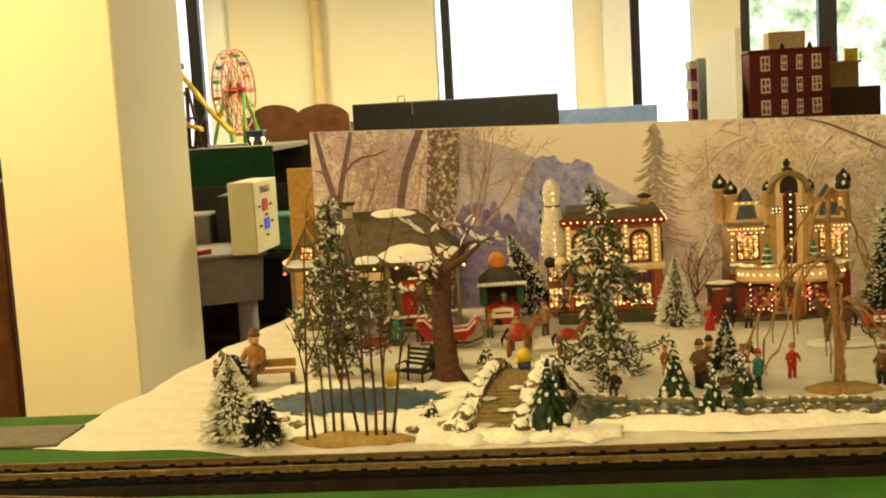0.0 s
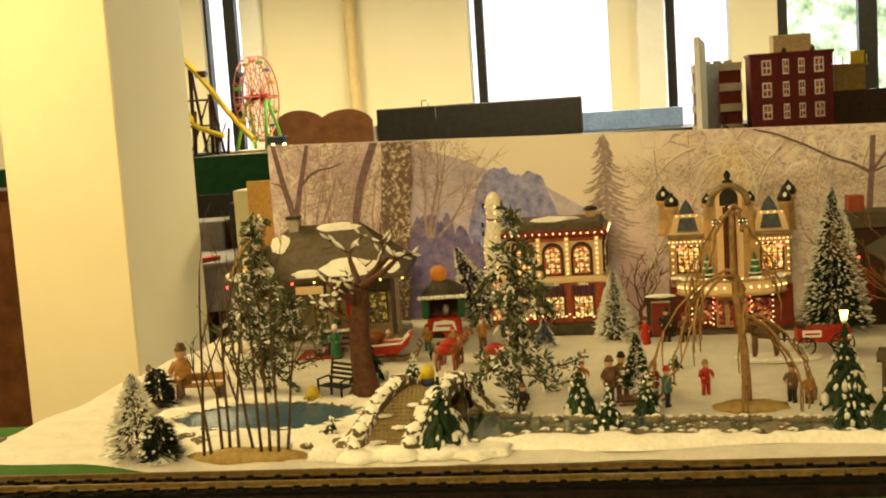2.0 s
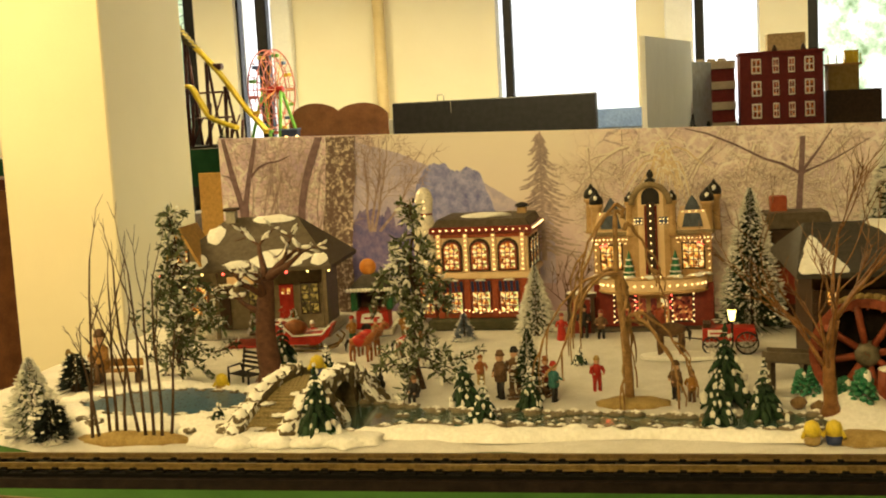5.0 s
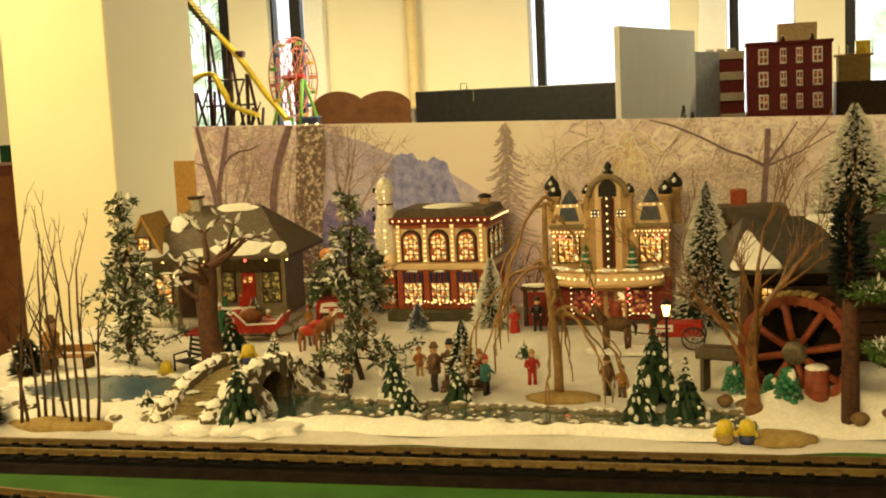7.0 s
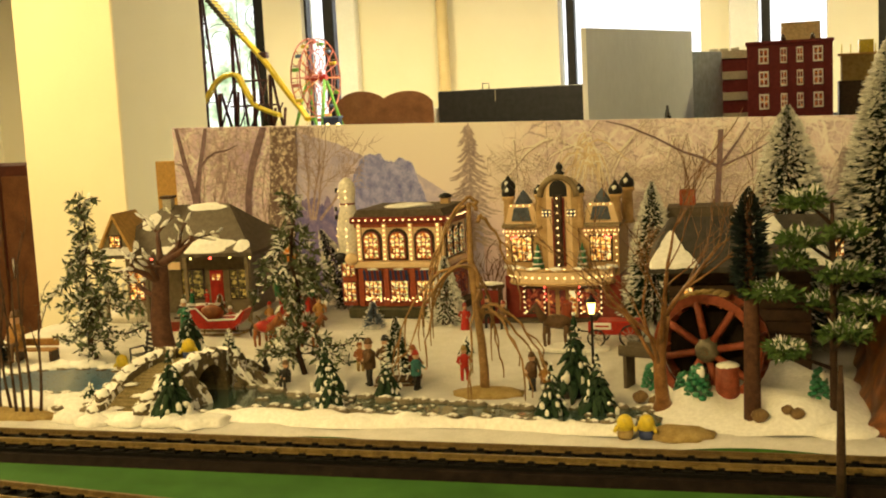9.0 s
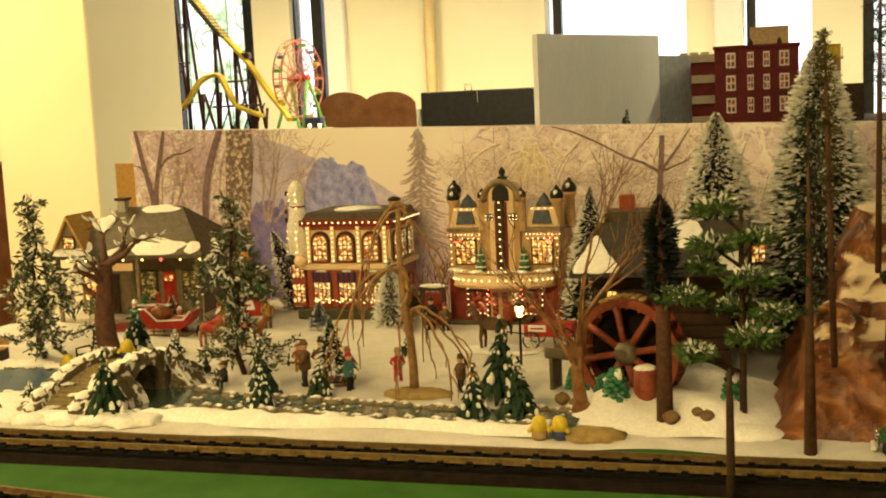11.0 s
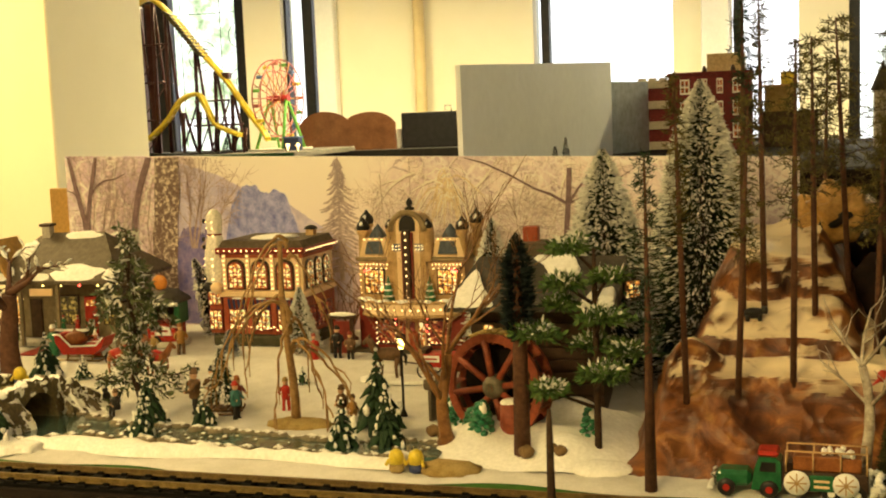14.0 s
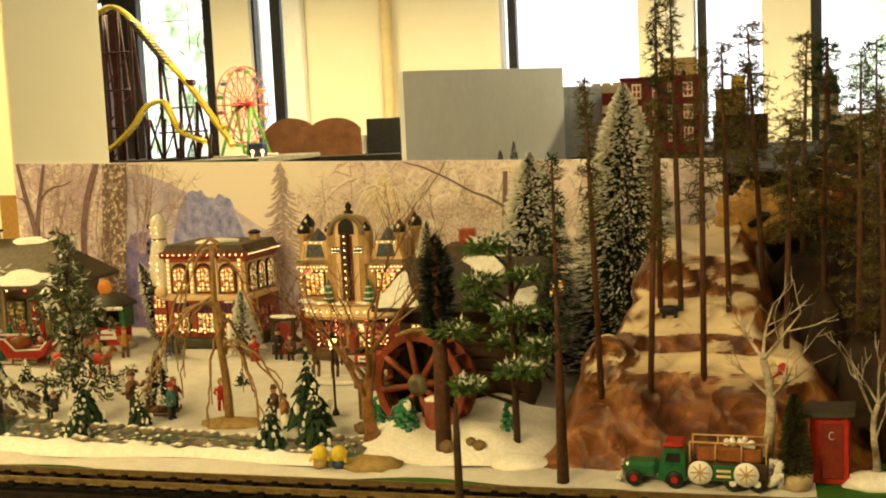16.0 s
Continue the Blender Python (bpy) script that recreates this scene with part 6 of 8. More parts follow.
bulbs(eave_line[0::3], 0.0035, REDBULB, house, "red bulbs along the eaves")
bulbs(eave_line[1::3] + eave_line[2::3], 0.0028, GREENBULB, house, "yellow bulbs along the eaves")
bulbs([(-0.09, -0.03, 0.11), (-0.084, -0.03, 0.104), (-0.135, -0.05, 0.112)], 0.0035, BULB, house, "white porch bulbs")
for x in (-0.095, 0.01, 0.09):
    g, w = bottle_brush(int(x * 1000) + 300, 0.05, 0.013, 260, NEEDLE, 0.4)
    shrub = part("porch_shrub", g, GREENLEAF, house, at=pose(x, -0.05, 0.012))
    part("snow", w, FROST, shrub)
part("red_carpet", box(BM(), -0.03, 0.05, -0.14, -0.055, 0.001, 0.004, 0.001), RED, house)

# snack kiosk with an orange ball sign
kiosk = thing("snack_kiosk", "red and green snack kiosk with a round orange sign", "kiosk", (-0.078, 2.30, 0.018), 5)
part("base", box(BM(), -0.042, 0.042, -0.03, 0.04, 0.0, 0.012, 0.002), CONCRETE, kiosk)
part("counter", box(BM(), -0.033, 0.033, -0.02, 0.035, 0.012, 0.05, 0.002), RED, kiosk)
part("sign", prism(BM(), [(-0.024, 0.026), (0.024, 0.026), (0.02, 0.044), (0, 0.047), (-0.02, 0.044)], -0.0235, -0.0205), WHITE, kiosk, "white arched sign with red unreadable writing")
part("writing_bar", box(BM(), -0.016, 0.016, -0.0245, -0.0236, 0.034, 0.038), RED, kiosk)
for s in (-1, 1):
    part("curtain", box(BM(), s * 0.036 - 0.007, s * 0.036 + 0.007, -0.018, 0.03, 0.05, 0.096, 0.003), GREEN, kiosk)
part("back_wall", box(BM(), -0.03, 0.03, 0.028, 0.034, 0.05, 0.096), DARKTRIM, kiosk)
part("canister", lathe(BM(), [(0.008, 0.0), (0.008, 0.02), (0.004, 0.026)], 10, (0.004, 0.0, 0.05)), CHROME, kiosk)
part("roof", lathe(BM(), [(0.06, 0.0), (0.058, 0.006), (0.03, 0.026), (0.012, 0.03)], 4), ROOFK, kiosk, at=pose(0, 0.008, 0.094, 0, 0, 45))
bm = BM()
for k in range(13):
    ball(bm, (-0.045 + 0.0075 * k, -0.036, 0.095), (0.0048, 0.004, 0.005), 1)
part("snow_fringe", bm, BANK, kiosk, "white scalloped snow fringe")
disc = part("round_sign", lathe(BM(), [(0.004, -0.005), (0.015, -0.004), (0.0175, 0.0), (0.015, 0.004), (0.004, 0.005)], 18), ORANGE, kiosk, "round orange pretzel sign", at=pose(-0.006, 0.0, 0.137, 90))
part("wheel", lathe(BM(), [(0.010, -0.0012), (0.0115, 0.0), (0.010, 0.0012)], 14), BLACK, kiosk, at=pose(-0.012, -0.0235, 0.014, 90))

# water mill with its big wheel
mill = thing("water_mill", "dark timber water mill with a charcoal roof", "model building", (0.83, 1.90, 0.0), 3)
part("wall", box(BM(), -0.105, 0.10, -0.035, 0.13, 0.0, 0.188, 0.002), DARKTRIM, mill)
for k in range(9):
    part("plank", box(BM(), -0.107, 0.102, -0.0385, -0.0355, 0.004 + 0.0195 * k, 0.021 + 0.0195 * k, 0.0008), DARKTRIM, mill)
bm = BM()
vs = [bm.verts.new(q) for q in ((-0.138, -0.09, 0.192), (0.128, -0.09, 0.192), (0.128, 0.17, 0.2), (-0.138, 0.17, 0.2), (-0.105, 0.04, 0.254), (0.135, 0.04, 0.254), (-0.138, -0.09, 0.184), (0.128, -0.09, 0.184), (0.128, 0.17, 0.192), (-0.138, 0.17, 0.192))]
for f in ((0, 1, 5, 4), (1, 2, 5), (2, 3, 4, 5), (3, 0, 4), (0, 6, 7, 1), (1, 7, 8, 2), (2, 8, 9, 3), (3, 9, 6, 0), (6, 9, 8, 7)):
    bm.faces.new([vs[i] for i in f])
part("roof", bm, ROOFK, mill)


def mill_patch(points):
    """Snow of some thickness lying on the front slope, inside a rounded outline."""
    up = lambda yy: 0.192 + 0.062 * (yy + 0.09) / 0.13
    line = []
    for i, q in enumerate(points):
        r = points[(i + 1) % len(points)]
        line += [(q[0] + (r[0] - q[0]) * u, q[1] + (r[1] - q[1]) * u) for u in (0.12, 0.37, 0.63, 0.88)]
    cx, cy = sum(q[0] for q in line) / len(line), sum(q[1] for q in line) / len(line)
    line = [(x + 0.003 * noise.noise((x * 90, y * 90, 1)), y + 0.003 * noise.noise((x * 90, y * 90, 5))) for x, y in line]
    k = len(line)
    vs = [(x, y, up(y) + 0.0006) for x, y in line] + [(cx + (x - cx) * 0.9, cy + (y - cy) * 0.9, up(cy + (y - cy) * 0.9) + 0.006) for x, y in line] + [(cx, cy, up(cy) + 0.008)]
    fs = [(i, (i + 1) % k, k + (i + 1) % k, k + i) for i in range(k)] + [(k + i, k + (i + 1) % k, 2 * k) for i in range(k)]
    part("roof_snow", (vs, fs), BANK, mill, "white snow patch on the roof")


mill_patch([(-0.104, 0.005), (-0.118, -0.035), (-0.136, -0.091), (-0.10, -0.094), (-0.058, -0.091), (-0.082, -0.05), (-0.094, -0.015)])
mill_patch([(-0.018, 0.037), (0.055, 0.034), (0.066, 0.0), (0.045, -0.04), (0.024, -0.028), (0.008, 0.012)])
mill_patch([(0.085, -0.06), (0.125, -0.045), (0.125, -0.09), (0.07, -0.091)])
part("chimney", box(BM(), -0.098, -0.068, 0.43, 0.46, 0.02, 0.264, 0.002), REDBRICK, mill)
part("shed", box(BM(), -0.12, 0.0, 0.40, 0.46, 0.0, 0.205, 0.002), DARKTRIM, mill, "dark house end behind the mill")
part("shed_roof", prism(BM(), [(-0.13, 0.2052), (0.01, 0.2052), (0.0, 0.235), (-0.12, 0.235)], 0.392, 0.47), ROOFB, mill)
part("shed_panel", box(BM(), -0.10, -0.06, 0.397, 0.3995, 0.06, 0.13, 0.001), REDTRIM, mill, "dark red panel on the house end")
bulbs([(-0.04, 0.398, 0.232), (-0.01, 0.398, 0.232), (0.0, 0.398, 0.215), (-0.11, 0.398, 0.15), (-0.09, 0.398, 0.15)], 0.0035, REDBULB, mill, "red bulbs")
window(mill, 0.02, 0.045, 0.20, 0.225, 0.0, GOLDPANE, DARKTRIM, (2, 2), False, pose(0.118, 0.0, -0.01, 0, 0, 40))
window(mill, -0.085, -0.07, 0.135, 0.155, -0.039, GOLDPANE, DARKTRIM, (2, 2))
wheel = part("wheel", tube(BM(), [(0, 0, -0.06), (0, 0, 0.03)], 0.006, 8), WHEELRED, mill, "big dark red water wheel", at=pose(-0.045, -0.132, 0.081, 90, 0, -19))
WR = 0.081
for z in (-0.018, 0.018):
    vs, fs = [], []
    for k in range(48):
        c, s = math.cos(math.pi * k / 24), math.sin(math.pi * k / 24)
        vs += [(r * c, r * s, h) for r, h in ((WR - 0.013, z - 0.003), (WR, z - 0.003), (WR, z + 0.003), (WR - 0.013, z + 0.003))]
        a, b = 4 * k, 4 * ((k + 1) % 48)
        fs += [(a + j, b + j, b + (j + 1) % 4, a + (j + 1) % 4) for j in range(4)]
    part("rim", (vs, fs), WHEELRED, wheel)
for k in range(8):
    a = math.pi * k / 4 + 0.2
    part("spoke", tube(BM(), [(0.012 * math.cos(a), 0.012 * math.sin(a), 0.018), ((WR - 0.01) * math.cos(a), (WR - 0.01) * math.sin(a), 0.018)], 0.0055, 6), WHEELRED, wheel)
for k in range(20):
    a = math.pi * k / 10
    part("paddle", box(BM(), -0.009, 0.009, -0.0012, 0.0012, -0.017, 0.017), WHEELRED, wheel, at=pose((WR - 0.008) * math.cos(a), (WR - 0.008) * math.sin(a), 0, 0, 0, math.degrees(a)))
# black disc stands in for the shaded mill interior seen between the spokes
part("shade_disc", lathe(BM(), [(0.004, -0.012), (WR - 0.015, -0.012), (WR - 0.015, -0.009), (0.004, -0.009)], 32, smooth=False), ROADBED, wheel, "black disc in place of the shade inside the wheel")
part("hub", lathe(BM(), [(0.014, -0.02), (0.019, 0.018), (0.016, 0.026), (0.008, 0.03)], 14), surf("worn_iron", (0.10, 0.085, 0.06), (0.2, 0.17, 0.12), 80, 0.5, 0.3, 0.4), wheel)
bm = BM()
for k in range(7):
    a = 1.3 + k * 0.13
    ball(bm, ((WR + 0.001) * math.cos(a), (WR + 0.001) * math.sin(a), 0.0), (0.009, 0.004, 0.02), 1, 0, 0.3)
part("moss", bm, MOUND, wheel, "tan snow crust on top of the wheel")
post = thing("wheel_post", "round red post with a snow cap by the mill wheel", "post", (0.815, 1.735, 0.0))
part("post", lathe(BM(), [(0.0175, 0.0), (0.0165, 0.062)], 14), WHEELRED, post)
bm = BM()
ball(bm, (0, 0, 0.062), (0.017, 0.017, 0.006), 2, 0, 0.1)
part("cap", bm, BANK, post, "white snow cap")
trough = thing("mill_trough", "grey timber mill trough on a snowy bank", "trough", (0.70, 1.84, 0.0), -18)
for s in (-1, 1):
    part("side", box(BM(), -0.05, 0.07, s * 0.016 - 0.002, s * 0.016 + 0.002, 0.052, 0.068, 0.001), ROOFB, trough)
part("bottom", box(BM(), -0.05, 0.07, -0.014, 0.014, 0.05, 0.0535), ROOFB, trough)
for x in (-0.04, 0.01, 0.055):
    part("prop", box(BM(), x - 0.003, x + 0.003, -0.016, 0.016, 0.0, 0.05, 0.0005), ROOFB, trough)

# glazed bushes and the snow slope by the mill
for k, (x, y, r, h) in enumerate(((0.775, 1.715, 0.021, 0.06), (0.753, 1.74, 0.016, 0.042), (0.938, 1.70, 0.016, 0.062), (0.70, 1.80, 0.014, 0.04), (0.715, 1.79, 0.012, 0.05))):
    bush = thing("glazed_bush", "glossy emerald green ceramic bush", "bush", (x, y, 0.005), 0, "glazed bushes")
    bm = BM()
    rng = random.Random(90 + k)
    for i in range(46):
        u = i / 46
        a = i * 2.4
        q = r * (1 - 0.75 * u ** 1.5)
        ball(bm, (q * math.cos(a) * 0.85, q * math.sin(a) * 0.85, 0.006 + h * 0.9 * u), (r * 0.32, r * 0.32, r * 0.25), 1, 0, 0.2)
    part("foliage", bm, EMERALD, bush)
    bm = BM()
    ball(bm, (0.004, -r * 0.35, h * 0.86), (r * 0.3, r * 0.25, r * 0.5), 2, 0, 0.3)
    part("snow", bm, BANK, bush, "white snow on top")
vs, fs = [], []
for i in range(41):
    for j in range(17):
        x, y = 0.70 + 0.31 * i / 40, 1.60 + 0.25 * j / 16
        u, v = i / 40, j / 16
        h = 0.05 * (math.sin(math.pi * u) ** 0.6) * smooth_step(0, 0.6, v) * (0.75 + 0.5 * noise.noise((x * 14, y * 14, 9)))
        h += 0.03 * math.exp(-((x - 0.91) / 0.045) ** 2 - ((y - 1.66) / 0.04) ** 2)
        vs.append((x, y, h - 0.001))
fs = [(i * 17 + j, (i + 1) * 17 + j, (i + 1) * 17 + j + 1, i * 17 + j + 1) for i in range(40) for j in range(16)]
slope = tagged(part("snow_slope", (vs, fs), BANK), "smooth white snow slope below the mill", "snow bank", "snow banks")
for f in slope.data.polygons:
    f.use_smooth = True
for x, y, z, r in ((0.895, 1.632, 0.028, 0.008), (0.908, 1.628, 0.024, 0.010), (0.86, 1.63, 0.02, 0.012), (0.69, 1.745, 0.012, 0.012), (0.715, 1.72, 0.012, 0.012)):
    solid("rock", ball(BM(), (0, 0, 0), (r, r * 0.6, r * 0.8), 2, 0, 0.4), surf("brown_stone", (0.12, 0.07, 0.03), (0.22, 0.14, 0.06), 80, 0.7, 0.4), "smooth brown stone set in the snow", "rock", (x, y, z), 0, "bank rocks")


# ---- the crumpled paper mountain ----
vs, fs = [], []
NX, NY = 190, 190
for i in range(NX + 1):
    for j in range(NY + 1):
        x, y = 0.975 + 0.55 * i / NX, 1.575 + 0.75 * j / NY
        z = mountain_z(x, y)
        rise = min(max(z / 0.03, 0), 1)
        push = 0.014 * noise.noise((x * 12, y * 12, 20)) + 0.010 * rise * noise.noise((x * 26, y * 12, z * 26))
        steep = min(max((mountain_z(x, y + 0.012) - mountain_z(x, y - 0.012)) / 0.024 - 0.25, 0.08), 1.0)
        fold = rise * steep * (0.028 * (crease(x * 13, y * 5, z * 17) - 0.6) + 0.013 * (crease(x * 30, y * 12, z * 38 + 4) - 0.6))
        vs.append((x + push, y - fold, z + 0.25 * fold if z > 0.001 else -0.012))
fs = [(i * (NY + 1) + j, (i + 1) * (NY + 1) + j, (i + 1) * (NY + 1) + j + 1, i * (NY + 1) + j + 1) for i in range(NX) for j in range(NY)]
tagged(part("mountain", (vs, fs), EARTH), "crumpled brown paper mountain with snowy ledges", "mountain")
cave = thing("gold_rock", "golden crumpled rock with a dark cave mouth", "rock", (1.29, 2.15, 0.297), 0, "top rocks")
part("rock", ball(BM(), (0, 0, 0), (0.062, 0.05, 0.046), 4, 0, 0.6), GOLDROCK, cave)
# no hollow is cut: a black ellipsoid gives the cave its shade
part("cave_mouth", ball(BM(), (0, 0, 0), (0.027, 0.014, 0.011), 3, 0, 0.3), BLACK, cave, "black ellipsoid for the shade under the rock's brow", at=pose(-0.004, -0.042, -0.006, 0, -22, 0))
solid("gold_rock", ball(BM(), (0, 0, 0), (0.052, 0.04, 0.06), 4, 0, 0.7), EARTH, "rust brown crumpled rock on the dark cliff", "rock", (1.42, 2.19, 0.33), 60, "top rocks")
# near-black masses fill the dark area right of the mountain
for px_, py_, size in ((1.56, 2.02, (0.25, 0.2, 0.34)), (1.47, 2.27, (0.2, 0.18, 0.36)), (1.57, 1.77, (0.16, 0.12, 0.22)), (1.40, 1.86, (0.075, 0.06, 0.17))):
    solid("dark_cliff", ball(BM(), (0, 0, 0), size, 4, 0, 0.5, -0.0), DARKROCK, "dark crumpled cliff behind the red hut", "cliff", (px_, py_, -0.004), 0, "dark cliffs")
bear = BM()
ball(bear, (0, 0, 0.012), (0.016, 0.008, 0.008), 2)
ball(bear, (0.016, 0, 0.016), (0.006, 0.005, 0.006), 2)
for x in (-0.009, 0.009):
    for y in (-0.004, 0.004):
        tube(bear, [(x, y, 0), (x, y, 0.01)], 0.003, 6)
solid("bear_figurine", bear, BLACK, "small black bear figurine on the mountain ledge", "figurine", (1.16, 1.85, mountain_z(1.16, 1.85) - 0.002), 10)
bird = BM()
ball(bird, (0, 0, 0), (0.007, 0.005, 0.008), 2)
tube(bird, [(-0.003, 0, -0.004), (-0.012, 0, -0.012)], [0.003, 0.001], 5)
solid("bird_ornament", bird, RED, "small red bird perched on the pale branch", "ornament", (1.322, 1.60, 0.145))

# red hut, potted tree, truck
hut = thing("outhouse", "small red timber outhouse with a dark roof", "hut", (1.380, 1.615, -0.003), -6)
hut.matrix_basis = hut.matrix_basis @ Matrix.Diagonal((0.86, 0.9, 0.97, 1))
part("wall", box(BM(), -0.028, 0.028, -0.026, 0.03, 0.0, 0.092, 0.001), RED, hut)
part("door", box(BM(), -0.012, 0.02, -0.0285, -0.0262, 0.008, 0.082, 0.001), REDTRIM, hut)
part("moon_cutout", tube(BM(), [(0.004 + 0.004 * math.cos(a), -0.029, 0.066 + 0.005 * math.sin(a)) for a in (0.9 + k * 0.45 for k in range(11))], 0.0008, 5), WHITE, hut, "pale crescent on the door")
part("roof", prism(BM(), [(-0.036, 0.09), (0.036, 0.094), (0.036, 0.099), (-0.036, 0.096)], -0.036, 0.036), ROOFK, hut)
pot = brush_tree("potted_tree", "small olive conifer in a round tan tub", (1.335, 1.566, 0.016), 77, 0.105, 0.026, 3000, POTGREEN, 0.0, power=0.6, start=0.02, group="")
part("tub", lathe(BM(), [(0.020, -0.016), (0.022, 0.0), (0.018, 0.003)], 16), CARD, pot)

truck = thing("toy_truck", "green vintage toy truck with a brown popcorn wagon body", "toy truck", (1.135, 1.562, 0.0), -3)
part("hood", box(BM(), -0.012, 0.030, -0.016, 0.016, 0.012, 0.032, 0.005), GREEN, truck)
part("cab", prism(BM(), [(0.030, 0.010), (0.066, 0.010), (0.066, 0.046), (0.060, 0.052), (0.040, 0.052), (0.034, 0.036)], -0.018, 0.018), GREEN, truck)
part("cab_window", prism(BM(), [(0.040, 0.034), (0.060, 0.034), (0.060, 0.046), (0.043, 0.046)], -0.0188, -0.0181), BLACK, truck)
part("cab_roof", box(BM(), 0.038, 0.064, -0.019, 0.019, 0.0522, 0.059, 0.003), RED, truck, "red cargo on the cab roof")
part("grille", box(BM(), -0.016, -0.0122, -0.012, 0.012, 0.010, 0.028, 0.001), CHROME, truck)
part("bumper", box(BM(), -0.024, -0.017, -0.018, 0.018, 0.006, 0.011, 0.002), WHITE, truck)
for y in (-0.011, 0.011):
    bm = BM()
    ball(bm, (-0.016, y, 0.025), 0.004, 2)
    part("headlight", bm, CHROME, truck)
for x in (0.0, 0.052, 0.125, 0.155):
    for y in (-0.018, 0.018):
        tyre = part("wheel", lathe(BM(), [(0.004, -0.003), (0.0105, -0.003), (0.0115, 0.0), (0.0105, 0.003), (0.004, 0.003)], 16), BLACK, truck, at=pose(x, y, 0.0115, 90))
        part("hub", lathe(BM(), [(0.0045, -0.0035), (0.0045, 0.0035)], 10), RED if x < 0.1 else WHITE, tyre)
for x in (0.085, 0.142):
    disc = part("wagon_wheel", lathe(BM(), [(0.0005, -0.001), (0.0155, -0.001), (0.0155, 0.001), (0.0005, 0.001)], 20), WHITE, truck, "white round wagon wheel", at=pose(x, -0.024, 0.024, 90))
    for k in range(4):
        part("spoke", box(BM(), -0.012, 0.012, -0.0008, 0.0008, -0.0005, 0.0016), TANW, disc, at=pose(0, 0, 0.0, 0, 0, 45 * k))
part("wagon_body", box(BM(), 0.070, 0.168, -0.02, 0.02, 0.012, 0.036, 0.002), DARKTRIM, truck)
part("green_panel", box(BM(), 0.100, 0.128, -0.0225, -0.0202, 0.014, 0.034, 0.001), GREEN, truck, "green panel with pale unreadable writing")
for z in (0.020, 0.027):
    part("writing_bar", box(BM(), 0.105, 0.123, -0.0235, -0.0226, z - 0.0015, z + 0.0015), CREAMW, truck)
for x in (0.072, 0.104, 0.136, 0.166):
    for y in (-0.018, 0.018):
        part("post", tube(BM(), [(x, y, 0.036), (x, y, 0.062)], 0.0012, 6), TANW, truck)
part("glass_case", box(BM(), 0.080, 0.160, -0.014, 0.014, 0.036, 0.054, 0.002), COPPER, truck, "amber glazed popcorn case")
for y in (-0.018, 0.018):
    part("top_rail", tube(BM(), [(0.072, y, 0.062), (0.166, y, 0.062)], 0.0013, 6), TANW, truck)
bm = BM()
for k in range(30):
    ball(bm, (random.uniform(0.165, 0.185), random.uniform(-0.014, 0.014), random.uniform(0.004, 0.032)), 0.0055, 1, 0, 0.3)
for k in range(16):
    ball(bm, (random.uniform(0.115, 0.15), random.uniform(-0.012, 0.012), random.uniform(0.057, 0.06)), 0.004, 1, 0, 0.3)
tagged(part("popcorn", bm, FROST, truck, "white popcorn pieces"), "", "", "", "stuff")


# ---- figurines: one plain mesh each ----
def figurine(at, height, turn, coat, legs, hat, label, pose_kind="stand", group="village figurines"):
    bm, h = BM(), height
    if pose_kind == "robe":
        lathe(bm, [(0.20 * h, 0), (0.17 * h, 0.2 * h), (0.12 * h, 0.55 * h), (0.13 * h, 0.68 * h), (0.06 * h, 0.76 * h)], 10)
    else:
        lift = 0.0 if pose_kind == "stand" else -0.16 * h
        for s in (-1, 1):
            if pose_kind == "sit":
                tube(bm, [(s * 0.07 * h, 0, 0.30 * h), (s * 0.08 * h, -0.17 * h, 0.28 * h), (s * 0.08 * h, -0.18 * h, 0.0)], [0.06 * h, 0.055 * h, 0.04 * h], 6, 1)
            else:
                tube(bm, [(s * 0.06 * h, 0, 0.42 * h), (s * 0.075 * h, -0.02 * h, 0.2 * h), (s * 0.08 * h, 0.0, 0.0)], [0.07 * h, 0.055 * h, 0.05 * h], 6, 1)
            ball(bm, (s * 0.08 * h, -0.03 * h - (0.18 * h if pose_kind == "sit" else 0), 0.02 * h), (0.05 * h, 0.08 * h, 0.03 * h), 1, 1)
        lathe(bm, [(0.13 * h, 0.36 * h + lift), (0.14 * h, 0.46 * h + lift), (0.125 * h, 0.6 * h + lift), (0.14 * h, 0.7 * h + lift), (0.06 * h, 0.78 * h + lift)], 9)
    top = 0.0 if pose_kind != "sit" else -0.16 * h
    for s in (-1, 1):
        reach = 0.2 * h if s > 0 else 0.1 * h
        tube(bm, [(s * 0.13 * h, 0, 0.70 * h + top), (s * 0.2 * h, -0.06 * h, 0.56 * h + top), (s * 0.13 * h, -reach, 0.52 * h + top)], [0.055 * h, 0.045 * h, 0.035 * h], 6)
        ball(bm, (s * 0.12 * h, -reach - 0.02 * h, 0.52 * h + top), 0.035 * h, 1, 2)
    ball(bm, (0, -0.01 * h, 0.86 * h + top), (0.085 * h, 0.085 * h, 0.1 * h), 2, 2)
    lathe(bm, [(0.10 * h, 0.0), (0.095 * h, 0.03 * h), (0.08 * h, 0.05 * h), (0.06 * h, 0.11 * h), (0.01 * h, 0.125 * h)], 10, (0, 0, 0.9 * h + top), 3)
    return solid("figurine", bm, [coat, legs, SKIN, hat], label, "figurine", at, turn, group)


